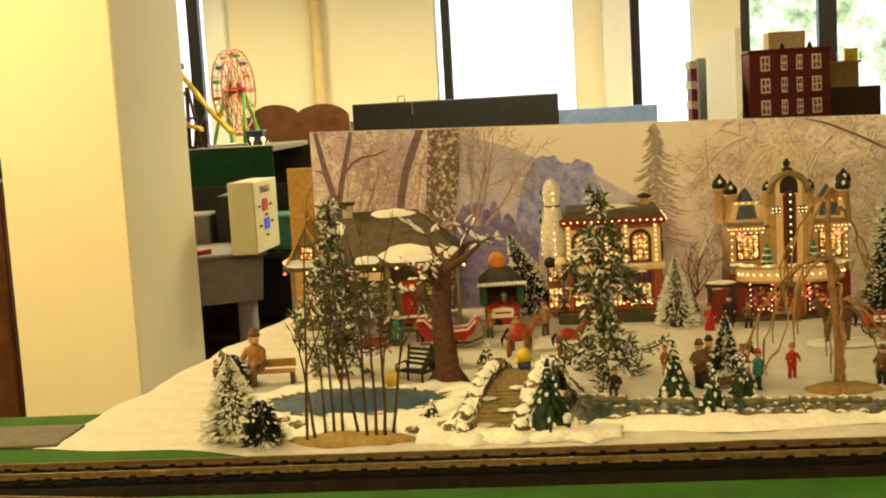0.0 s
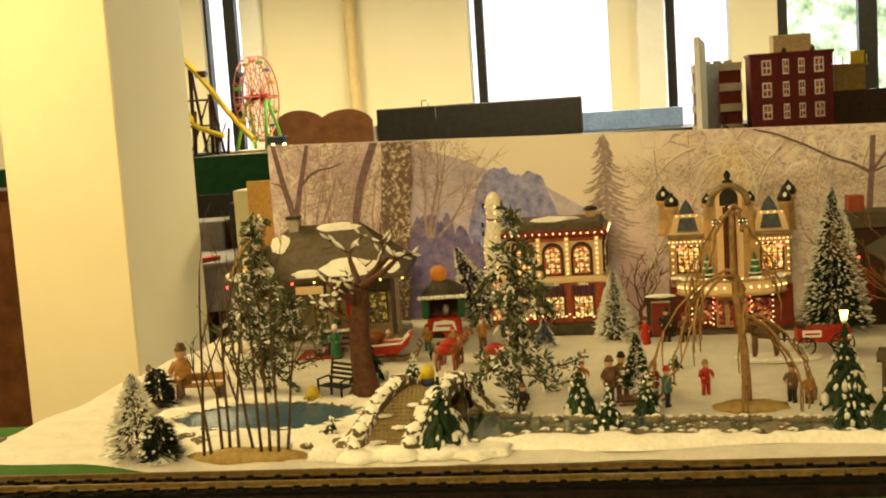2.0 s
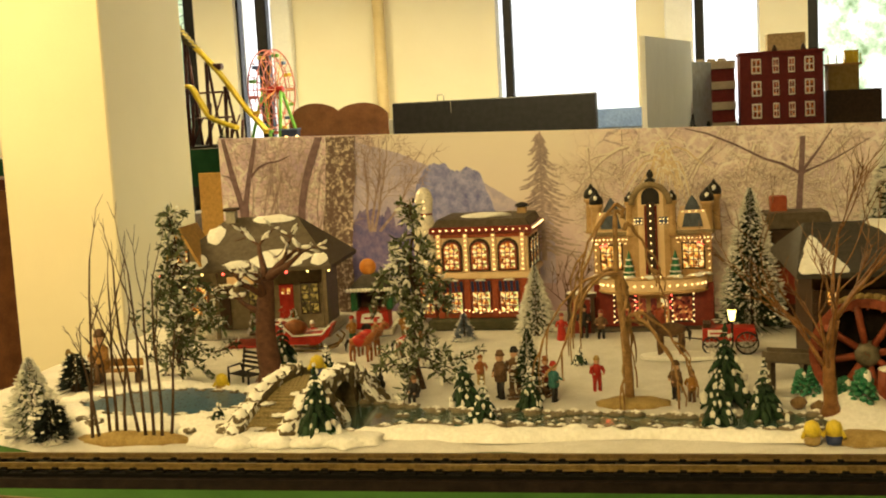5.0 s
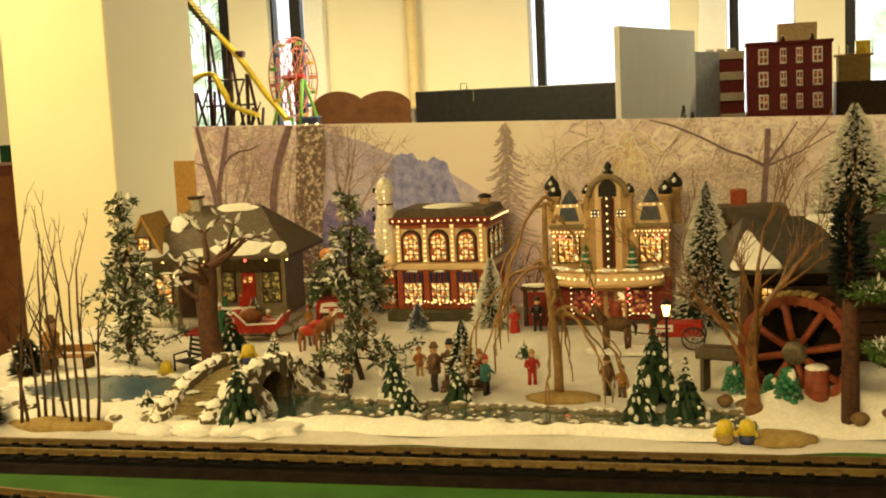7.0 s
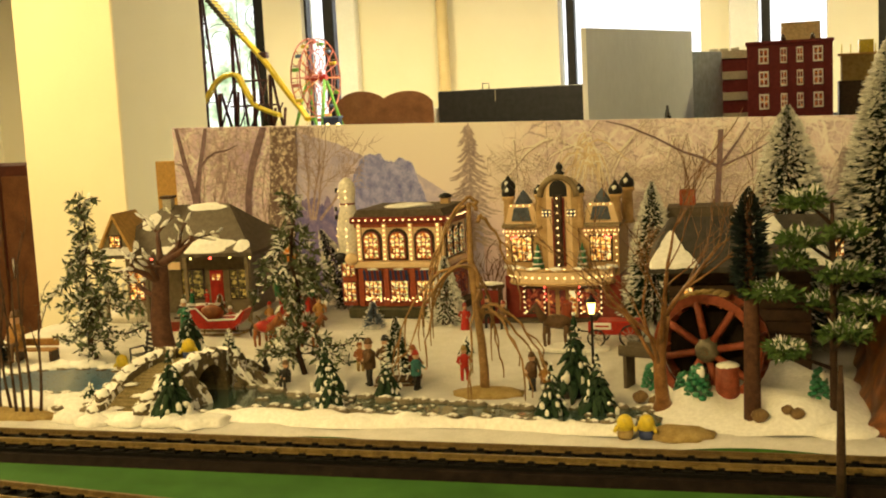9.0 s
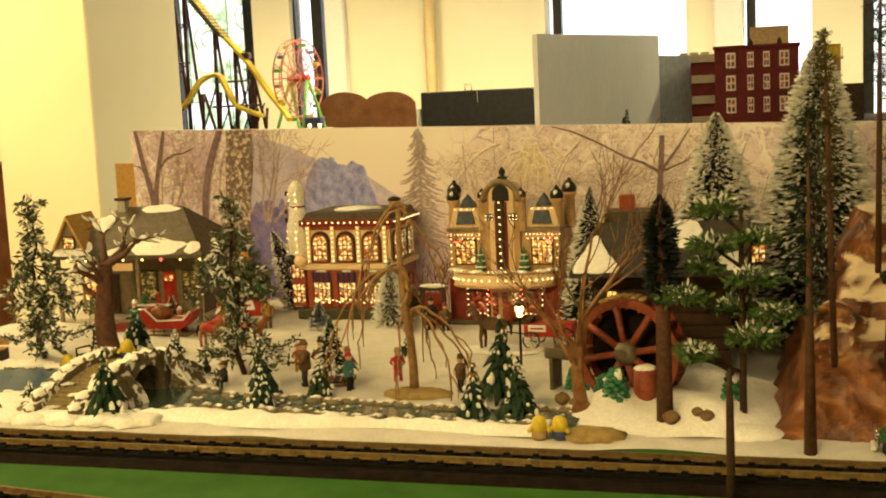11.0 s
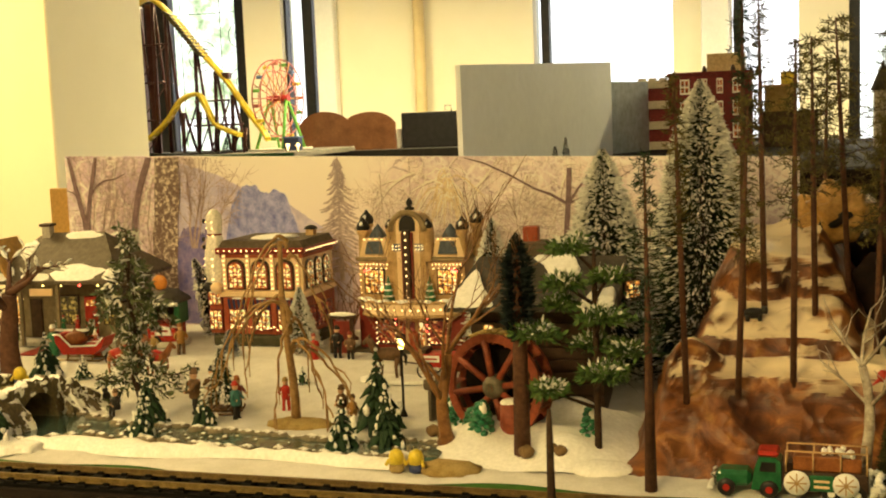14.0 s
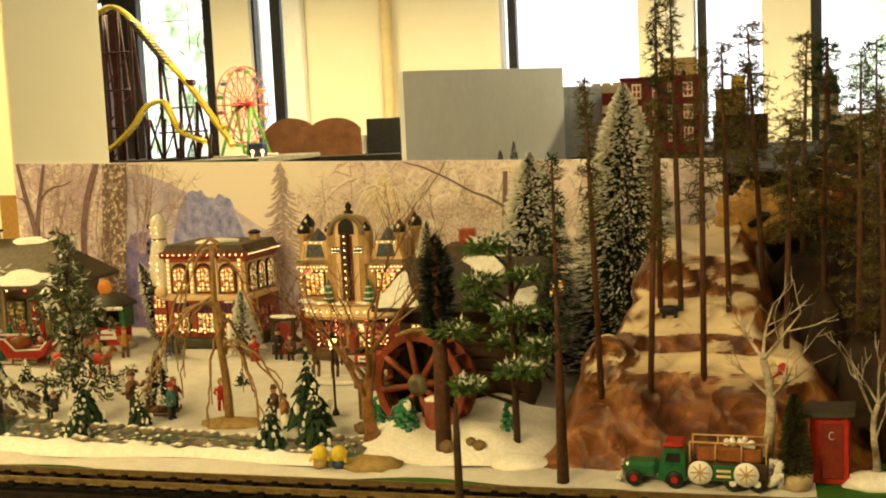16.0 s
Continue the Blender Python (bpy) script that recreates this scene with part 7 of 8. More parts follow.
G = "village figurines"
for x, y, h, turn, coat, legs, hat, label, kind in (
    (-0.572, 1.975, 0.052, 60, COATBROWN, BLACK, REDTRIM, "small seated figurine at the snow's edge", "sit"),
    (0.108, 1.80, 0.064, -20, BLACK, BLACK, COATBROWN, "dark seated figurine on the snow", "sit"),
    (0.198, 1.91, 0.06, 30, COPPER, MOUND, COPPER, "child figurine in an orange coat", "stand"),
    (0.243, 1.83, 0.090, -60, COATBROWN, BLACK, COATBROWN, "adult figurine in a brown coat beside the sled", "stand"),
    (0.262, 1.86, 0.088, 10, COATBROWN, COATBROWN, BLACK, "figurine in dark clothes beside the sled", "stand"),
    (0.312, 1.85, 0.072, 70, REDTRIM, BLACK, COPPER, "figurine in a red coat beside the sled", "stand"),
    (0.329, 1.808, 0.074, 80, TEAL, BLACK, RED, "boy figurine in a grey coat and red scarf", "stand"),
    (0.393, 1.868, 0.066, 20, RED, RED, MOUND, "small figurine in a red suit and tan hat", "stand"),
    (0.312, 2.19, 0.062, 0, RED, RED, REDTRIM, "figurine in a long red robe", "robe"),
    (0.517, 1.81, 0.072, -50, COATBROWN, BLACK, COATBROWN, "man figurine in a brown coat", "stand"),
    (0.54, 1.80, 0.058, -30, COATTAN, COATBROWN, COATBROWN, "boy figurine in a tan coat", "stand"),
    (0.352, 2.215, 0.075, 0, BLACK, BLACK, BLACK, "figurine in black beside the theatre steps", "stand"),
    (0.385, 2.20, 0.065, 0, COATBROWN, BLACK, REDTRIM, "figurine in brown beside the theatre steps", "stand"),
    (0.005, 2.215, 0.076, 40, COATTAN, COATBROWN, COPPER, "woman figurine in tan walking by the kiosk", "stand"),
    (-0.275, 2.18, 0.075, -10, EMERALD, EMERALD, FROST, "figurine in a green robe by the house", "robe"),
    (-0.17, 2.175, 0.06, 20, RED, RED, FROST, "figurine in a red suit seated in the sleigh", "robe"),
    (-0.235, 2.20, 0.06, -20, COATTAN, COATBROWN, COPPER, "figurine in amber beside the sleigh", "stand"),
    (-0.10, 2.21, 0.062, -20, COATTAN, GREEN, RED, "figurine in tan and green by the kiosk", "stand"),
    (-0.05, 2.20, 0.056, 30, MOUND, COATBROWN, RED, "figurine in yellow by the kiosk", "stand"),
    (-0.49, 2.33, 0.05, 30, GREEN, BLACK, GREEN, "small green figurine beside the house", "stand"),
):
    figurine(on(x, y), h * 0.86, turn, coat, legs, hat, label, kind)
# trumpeter on a bench
trumpeter = figurine((-0.488, 1.925, 0.012), 0.112, -25, COATTAN, COATBROWN, COATBROWN, "figurine in an amber coat seated on a bench", "sit")
seat = thing("garden_bench", "brown slatted bench beside the pond", "bench", on(-0.462, 1.95), 5, "garden benches")
for k in range(3):
    part("slat", box(BM(), -0.045, 0.035, -0.012 + 0.009 * k, -0.005 + 0.009 * k, 0.020, 0.023, 0.0005), COATTAN, seat)
part("backrest", box(BM(), -0.045, 0.035, 0.014, 0.017, 0.026, 0.040, 0.001), COATTAN, seat)
for x in (-0.04, 0.03):
    part("leg", box(BM(), x - 0.003, x + 0.003, -0.012, 0.016, 0.0, 0.020, 0.0005), DARKTRIM, seat)
solid("horn", tube(BM(), [(0, 0, 0), (0.02, 0, 0.004), (0.03, 0, 0.006), (0.034, 0, 0.007)], [0.0015, 0.002, 0.004, 0.007], 8), RAIL, "small brass horn held by the seated figurine", "horn", (-0.512, 1.905, 0.062), 165)

bench = thing("garden_bench", "black slatted park bench beside the big bare tree", "bench", on(-0.218, 1.915), -32, "garden benches")
bench.matrix_basis = bench.matrix_basis @ Matrix.Scale(0.8, 4)
for k in range(4):
    part("slat", box(BM(), -0.036, 0.036, -0.014 + 0.009 * k, -0.008 + 0.009 * k, 0.026, 0.029, 0.0005), BLACK, bench)
for k in range(4):
    part("back_slat", box(BM(), -0.036, 0.036, 0.022 + 0.002 * k, 0.025 + 0.002 * k, 0.036 + 0.010 * k, 0.042 + 0.010 * k, 0.0005), BLACK, bench)
for x in (-0.034, 0.034):
    part("end_frame", tube(BM(), [(x, -0.016, 0.0), (x, -0.016, 0.042), (x, 0.018, 0.044), (x, 0.024, 0.026), (x, 0.032, 0.078)], 0.0026, 6), BLACK, bench)
    part("leg", tube(BM(), [(x, 0.022, 0.0), (x, 0.022, 0.028)], 0.0026, 6), BLACK, bench)
cat = BM()
ball(cat, (0, 0, 0.008), (0.007, 0.009, 0.009), 2)
ball(cat, (0, -0.003, 0.02), (0.005, 0.005, 0.006), 2)
tube(cat, [(0, -0.003, 0.024), (0, -0.002, 0.03)], [0.004, 0.001], 5)
solid("small_figurine", cat, BLACK, "tiny dark sitting figurine on the snow", "figurine", on(0.032, 1.89), 0, "village figurines")
# plain toy figures in yellow and blue
for x, y, z, turn, low in ((0.688, 1.575, 0.0, 10, MOUND), (0.716, 1.577, 0.0, -15, BLUE), (-0.030, 1.735, 0.064, 20, BLUE), (-0.252, 1.895, 0.0, 0, MOUND)):
    bm = BM()
    lathe(bm, [(0.011, 0), (0.0125, 0.004), (0.0125, 0.014)], 14)
    lathe(bm, [(0.0126, 0.0141), (0.013, 0.026), (0.010, 0.034), (0.003, 0.038)], 14, (0, 0, 0), 1)
    for s in (-1, 1):
        tube(bm, [(s * 0.012, 0, 0.02), (s * 0.017, -0.006, 0.012)], 0.003, 6, 1)
    bmesh.ops.scale(bm, vec=(0.84, 0.84, 0.84), verts=bm.verts)
    solid("toy_figure", bm, [low, YELLOW, BLACK], "plain rounded yellow toy figure", "toy", (x, y, z), turn, "toy figures")

# sleds, sleigh, horse and wagon
sled = thing("wooden_sled", "low brown wooden sled loaded with a small tree", "sled", on(0.287, 1.83), 12)
for s in (-1, 1):
    part("runner", tube(BM(), [(-0.035, s * 0.012, 0.003), (0.03, s * 0.012, 0.003), (0.04, s * 0.012, 0.009), (0.041, s * 0.012, 0.015)], 0.002, 6), COATBROWN, sled)
for k in range(5):
    part("slat", box(BM(), -0.032 + 0.013 * k, -0.022 + 0.013 * k, -0.015, 0.015, 0.011, 0.014, 0.0005), COATBROWN, sled)
    if k % 2 == 0:
        for s in (-1, 1):
            part("strut", tube(BM(), [(-0.027 + 0.013 * k, s * 0.012, 0.004), (-0.027 + 0.013 * k, s * 0.012, 0.0112)], 0.0015, 5), COATBROWN, sled)
g, w = bottle_brush(401, 0.095, 0.03, 1300, NEEDLE, 0.2)
tree = tagged(new("cut_tree"), "small dark cut tree standing on the sled", "tree")
tree.matrix_basis = pose(0.286, 1.845, 0.015)
part("foliage", g, NEEDLE, tree)
part("frost", w, FROST, tree)

sleigh = thing("red_sleigh", "red sleigh with curled gold runners", "sleigh", on(-0.175, 2.145), 4)
part("body", prism(BM(), [(-0.055, 0.040), (-0.04, 0.016), (0.03, 0.016), (0.048, 0.030), (0.058, 0.052), (0.050, 0.050), (0.036, 0.034), (-0.02, 0.032), (-0.044, 0.056), (-0.056, 0.056)], -0.022, 0.022), RED, sleigh)
for s in (-1, 1):
    part("runner", tube(BM(), [(-0.055, s * 0.02, 0.004), (0.04, s * 0.02, 0.003), (0.065, s * 0.02, 0.012), (0.072, s * 0.02, 0.026), (0.064, s * 0.02, 0.034)], 0.0022, 6), RAIL, sleigh)
    for x in (-0.03, 0.025):
        part("strut", tube(BM(), [(x, s * 0.02, 0.004), (x, s * 0.016, 0.018)], 0.0018, 6), RAIL, sleigh)
for s in (-1, 1):
    part("trim", tube(BM(), [(-0.058, s * 0.0225, 0.057), (-0.044, s * 0.0225, 0.057), (-0.02, s * 0.0225, 0.033), (0.036, s * 0.0225, 0.035), (0.052, s * 0.0225, 0.052)], 0.0022, 6), FROST, sleigh, "white trim along the sleigh's edge")
part("cargo", ball(BM(), (-0.02, 0, 0.045), (0.024, 0.018, 0.018), 2, 0, 0.3), COPPER, sleigh, "brown sack in the sleigh")


def horse(at, turn, size, coat, label, group, blanket=None):
    bm, h = BM(), size
    if blanket:
        ball(bm, (-0.02 * h, 0, 0.60 * h), (0.26 * h, 0.175 * h, 0.185 * h), 2, 2, 0.06)
    ball(bm, (0, 0, 0.58 * h), (0.36 * h, 0.15 * h, 0.17 * h), 2, 0, 0.1)
    tube(bm, [(0.28 * h, 0, 0.62 * h), (0.42 * h, 0, 0.84 * h), (0.47 * h, 0, 0.95 * h)], [0.13 * h, 0.09 * h, 0.07 * h], 8)
    tube(bm, [(0.44 * h, 0, 0.97 * h), (0.58 * h, 0, 0.86 * h), (0.62 * h, 0, 0.82 * h)], [0.075 * h, 0.055 * h, 0.045 * h], 8)
    for x in (-0.25, 0.24):
        for s in (-1, 1):
            k = 0.05 * s
            tube(bm, [(x * h, s * 0.08 * h, 0.5 * h), ((x + k) * h, s * 0.08 * h, 0.26 * h), ((x + k * 0.6) * h, s * 0.08 * h, 0.0)], [0.08 * h, 0.045 * h, 0.04 * h], 6)
    tube(bm, [(-0.35 * h, 0, 0.64 * h), (-0.44 * h, 0, 0.5 * h), (-0.43 * h, 0, 0.3 * h)], [0.04 * h, 0.05 * h, 0.015 * h], 6, 1)
    for s in (-1, 1):
        tube(bm, [(0.45 * h, s * 0.03 * h, 1.0 * h), (0.44 * h, s * 0.04 * h, 1.06 * h)], [0.025 * h, 0.006 * h], 5)
    return solid("horse_figurine", bm, [coat, BLACK, blanket or coat], label, "figurine", at, turn, group)


for x, y, c in ((-0.045, 2.06, COPPER), (-0.04, 2.10, COPPER), (0.045, 2.05, COPPER)):
    horse(on(x, y), 4, 0.064, c, "copper brown reindeer figurine with a red blanket", "sleigh team", RED)
plate = solid("snow_plate", slab(blob_outline(0, 0, 0.075, 0.03, 5.0), 0.0, 0.006), BANK, "thin white snow plate under the horse", "snow plate", on(0.53, 2.055))
horse((0.512, 2.06, 0.018), 184, 0.075, COATBROWN, "brown horse figurine pulling the red wagon", "wagon horse")
wagon = thing("delivery_wagon", "red delivery wagon with spoked black wheels", "wagon", on(0.612, 2.085), -2)
part("body", box(BM(), -0.045, 0.045, -0.02, 0.02, 0.022, 0.046, 0.002), RED, wagon)
part("sign", box(BM(), -0.036, -0.004, -0.0225, -0.0203, 0.032, 0.044, 0.0008), WHITE, wagon, "white sign with red unreadable writing")
part("writing_bar", box(BM(), -0.032, -0.008, -0.0232, -0.0226, 0.0365, 0.0395), RED, wagon)
part("bench", box(BM(), -0.044, -0.030, -0.018, 0.018, 0.0462, 0.054, 0.001), DARKTRIM, wagon)
for x, r in ((-0.03, 0.015), (0.03, 0.019)):
    for y in (-0.0255, 0.0255):
        rim = part("wheel", tube(BM(), [(r * math.cos(a), r * math.sin(a), 0) for a in (2 * math.pi * k / 20 for k in range(21))], 0.0016, 6), BLACK, wagon, at=pose(x, y, r + 0.002, 90))
        for k in range(5):
            part("spoke", box(BM(), -r, r, -0.0006, 0.0006, -0.0006, 0.0006), CHROME, rim, at=pose(0, 0, 0, 0, 0, 36 * k))
part("shaft", tube(BM(), [(-0.045, -0.012, 0.026), (-0.12, -0.012, 0.034)], 0.0014, 5), DARKTRIM, wagon)
lantern = thing("street_lamp", "thin black street lamp with a lit lantern", "street lamp", on(0.605, 1.86))
part("pole", lathe(BM(), [(0.007, 0), (0.005, 0.006), (0.0022, 0.012), (0.002, 0.108), (0.005, 0.112)], 10), BLACK, lantern)
part("lantern", lathe(BM(), [(0.004, 0.112), (0.0068, 0.128), (0.0068, 0.130)], 6), GREENBULB, lantern, "glowing lantern glass")
part("cap", lathe(BM(), [(0.009, 0.130), (0.007, 0.134), (0.001, 0.141)], 6), BLACK, lantern)
door_frame = thing("fence_gate", "small snow-topped wooden gate beside the theatre", "gate", on(0.345, 2.26), 0)
for s in (-1, 1):
    part("post", box(BM(), s * 0.022 - 0.004, s * 0.022 + 0.004, -0.004, 0.004, 0, 0.07, 0.001), DARKTRIM, door_frame)
part("lintel", box(BM(), -0.03, 0.03, -0.006, 0.006, 0.0702, 0.078, 0.001), DARKTRIM, door_frame)
part("snow", ball(BM(), (0, 0, 0.079), (0.03, 0.008, 0.005), 2, 0, 0.2), BANK, door_frame)
part("panel", box(BM(), -0.0175, 0.0175, -0.002, 0.002, 0.0, 0.066, 0.0005), REDTRIM, door_frame)
table = thing("picnic_table", "dark picnic table with snow on its top", "table", on(-0.262, 2.225), 4)
part("tabletop", box(BM(), -0.045, 0.045, -0.018, 0.018, 0.040, 0.044, 0.001), DARKTRIM, table)
for s in (-1, 1):
    part("bench_board", box(BM(), -0.045, 0.045, s * 0.03 - 0.006, s * 0.03 + 0.006, 0.022, 0.025, 0.001), DARKTRIM, table)
    part("leg", tube(BM(), [(s * 0.032, -0.032, 0.0), (s * 0.032, 0.0, 0.042), (s * 0.032, 0.032, 0.0)], 0.003, 6), DARKTRIM, table)
bm = BM()
for k in range(7):
    ball(bm, (-0.036 + 0.012 * k, 0.004 * math.sin(k * 2), 0.045), (0.010, 0.012, 0.0035), 1, 0, 0.4)
part("snow", bm, BANK, table, "white snow on the table")
figurine((-0.25, 2.235, 0.045 + ground_z(2.235)), 0.03, 0, RED, RED, RED, "tiny red figurine on the picnic table", "robe")
figurine((-0.285, 2.235, 0.045 + ground_z(2.235)), 0.03, 0, GREEN, GREEN, RED, "tiny green figurine on the picnic table", "robe")


# ---- things further back in the room ----
def slab_table(label, x0, x1, y0, y1, top, skirt, material):
    t = thing("display_table", label, "table", ((x0 + x1) / 2, (y0 + y1) / 2, 0), 0, "display tables")
    w, d = (x1 - x0) / 2, (y1 - y0) / 2
    part("tabletop", box(BM(), -w, w, -d, d, top - 0.03, top, 0.004), GREY if material is CLOTH else material, t)
    for sx in (-1, 1):
        for sy in (-1, 1):
            part("leg", box(BM(), sx * (w - 0.06) - 0.03, sx * (w - 0.06) + 0.03, sy * (d - 0.06) - 0.03, sy * (d - 0.06) + 0.03, -0.9, top - 0.03, 0.003), PLY, t)
    if skirt:
        part("skirt", box(BM(), -w + 0.005, w - 0.005, -d - 0.004, -d + 0.004, top - skirt, top - 0.002), material, t)
    return t


slab_table("display table with a dark green cloth skirt", -3.2, -1.32, 5.9, 6.9, 0.325, 0.32, CLOTH)
slab_table("display table behind the painted backdrop", 0.3, 2.6, 3.0, 5.3, 0.325, 0.2, ROADBED)
slab_table("long display table by the windows", -1.7, 1.2, 6.72, 7.6, 0.30, 0.25, BLACK)

# ferris wheel
ferris = thing("ferris_wheel", "model ferris wheel with a pink rim and lime green stand", "model ride", (-1.63, 6.42, 0.325), 80)
R, HUB = 0.222, 0.300
for y in (-0.028, 0.028):
    part("rim", tube(BM(), [(R * math.cos(a), y, HUB + R * math.sin(a)) for a in (2 * math.pi * k / 40 for k in range(41))], 0.0045, 6), PINK, ferris)
    part("inner_rim", tube(BM(), [(R * 0.72 * math.cos(a), y, HUB + R * 0.72 * math.sin(a)) for a in (2 * math.pi * k / 40 for k in range(41))], 0.003, 6), PINK, ferris)
    for k in range(16):
        a = 2 * math.pi * k / 16
        part("spoke", tube(BM(), [(0, y, HUB), (R * math.cos(a), y, HUB + R * math.sin(a))], 0.0032, 5), PINK if k % 3 else ORANGE, ferris)
for k in range(16):
    a = 2 * math.pi * k / 16 + 0.1
    x, z = R * math.cos(a), HUB + R * math.sin(a)
    part("gondola", box(BM(), x - 0.013, x + 0.013, -0.02, 0.02, z - 0.03, z - 0.01, 0.004), (PINK, YELLOW, STEELBLUE, LIME)[k % 4], ferris)
    part("axle", tube(BM(), [(x, -0.036, z), (x, 0.036, z)], 0.002, 5), CHROME, ferris)
for y in (-0.07, 0.07):
    for s in (-1, 1):
        part("stand_leg", tube(BM(), [(0, y * 0.8, HUB + 0.01), (s * 0.12, y * 1.3, 0.0)], 0.010, 6), LIME, ferris)
part("hub", tube(BM(), [(0, -0.07, HUB), (0, 0.07, HUB)], 0.018, 10), RED, ferris)
part("base", box(BM(), -0.16, 0.16, -0.12, 0.12, 0.0, 0.012, 0.003), CONCRETE, ferris)
booth = thing("ticket_booth", "small blue ticket booth beside the ferris wheel", "model booth", (-1.50, 6.30, 0.325))
part("wall", box(BM(), -0.045, 0.045, -0.03, 0.03, 0.0, 0.07, 0.002), BLUE, booth)
part("roof", box(BM(), -0.052, 0.052, -0.036, 0.036, 0.0702, 0.078, 0.002), STEELBLUE, booth)
for x in (-0.012, 0.05):
    bm = BM()
    ball(bm, (x, -0.05, 0.03), 0.011, 2)
    tube(bm, [(x, -0.05, 0.0), (x, -0.05, 0.02)], 0.003, 6)
    part("globe_lamp", bm, BULB, booth, "small lit globe lamp")

# roller coaster
coaster = thing("roller_coaster", "model roller coaster with yellow track on dark steel towers", "model ride", (0, 6.3, 0.325))


def track_line(pts, name="track"):
    """A smooth yellow double rail through the points."""
    out = []
    for i in range(len(pts) - 1):
        p0, p1, p2, p3 = (Vector(pts[max(min(k, len(pts) - 1), 0)]) for k in (i - 1, i, i + 1, i + 2))
        for k in range(8):
            t = k / 8
            out.append(0.5 * ((2 * p1) + (p2 - p0) * t + (2 * p0 - 5 * p1 + 4 * p2 - p3) * t * t + (3 * p1 - p0 - 3 * p2 + p3) * t ** 3))
    out.append(Vector(pts[-1]))
    for dy in (-0.018, 0.018):
        part(name, tube(BM(), [q + Vector((0, dy, 0)) for q in out], 0.0125, 6), YELLOW, coaster)
    for q in out[::2]:
        part("cross_tie", box(BM(), q.x - 0.006, q.x + 0.006, -0.02 + q.y, 0.02 + q.y, q.z - 0.012, q.z - 0.006), YELLOW, coaster)


track_line([(-2.75, 0, 0.40), (-2.55, 0, 0.78), (-2.44, 0, 0.885), (-2.34, 0, 0.90), (-2.22, 0, 0.80), (-2.06, 0, 0.60), (-1.90, 0, 0.42), (-1.76, 0, 0.22), (-1.66, -0.05, 0.12), (-1.60, -0.12, 0.07)])
track_line([(-2.50, -0.12, 0.05), (-2.35, -0.14, 0.09), (-2.22, -0.12, 0.20), (-2.14, -0.1, 0.31), (-2.05, -0.06, 0.34), (-1.98, -0.1, 0.26), (-1.9, -0.14, 0.16), (-1.75, -0.16, 0.10)])
for x, top in ((-2.44, 0.86), (-2.34, 0.88), (-2.26, 0.82), (-2.08, 0.60), (-1.96, 0.47), (-1.86, 0.33), (-2.62, 0.64), (-2.18, 0.24)):
    part("tower_post", tube(BM(), [(x, -0.03, 0.0), (x, -0.01, top)], 0.0115, 6), PURPLEST, coaster)
    part("tower_post", tube(BM(), [(x + 0.03, 0.08, 0.0), (x, 0.01, top)], 0.009, 6), PURPLEST, coaster)
for z in (0.2, 0.42, 0.64):
    part("cross_brace", tube(BM(), [(-2.46, -0.02, z), (-2.24, -0.02, z)], 0.006, 6), PURPLEST, coaster)
    part("cross_brace", tube(BM(), [(-2.44, -0.02, z - 0.2), (-2.26, -0.02, z)], 0.005, 6), PURPLEST, coaster)
for x0, z0, x1, z1 in ((-2.08, 0.3, -1.86, 0.3), (-2.18, 0.0, -2.06, 0.3), (-1.98, 0.0, -1.86, 0.3), (-2.1, 0.16, -1.8, 0.16)):
    part("cross_brace", tube(BM(), [(x0, -0.05, z0), (x1, -0.05, z1)], 0.006, 6), PURPLEST, coaster)
for k in range(13):
    x, z = -2.235 + 0.0165 * k, 0.812 - 0.0205 * k
    part("lift_tread", box(BM(), -0.030, 0.030, -0.05, 0.05, -0.006, 0.006, 0.002), LIFT, coaster, at=pose(x, 0, z, 0, 28, 0))
for x, top in ((-2.47, 0.87), (-2.40, 0.88)):
    part("tower_column", box(BM(), x - 0.020, x + 0.020, 0.04, 0.08, 0.0, top, 0.003), PURPLEST, coaster)
for x in (-2.02, -1.92, -1.80, -1.74):
    part("tower_post", tube(BM(), [(x, -0.14, 0.0), (x + 0.01, -0.12, 0.24 if x < -1.85 else 0.14)], 0.009, 6), PURPLEST, coaster)
for k in range(4):
    part("cross_brace", tube(BM(), [(-2.02 + 0.07 * k, -0.13, 0.02), (-1.95 + 0.07 * k, -0.13, 0.17)], 0.005, 6), PURPLEST, coaster)
part("train_car", box(BM(), -1.93, -1.87, -0.025, 0.025, 0.425, 0.46, 0.006), PURPLEST, coaster)
part("base", box(BM(), -2.8, -1.82, -0.3, 0.3, 0.0, 0.008), ROADBED, coaster)
for x, y, h in ((-1.83, 6.12, 0.09), (-2.45, 6.08, 0.1)):
    brush_tree("model_tree", "tiny dark green model tree on the fairground", (x, y, 0.327), 500 + int(h * 100), h, 0.03, 400, NEEDLE, 0.0, group="fairground trees")

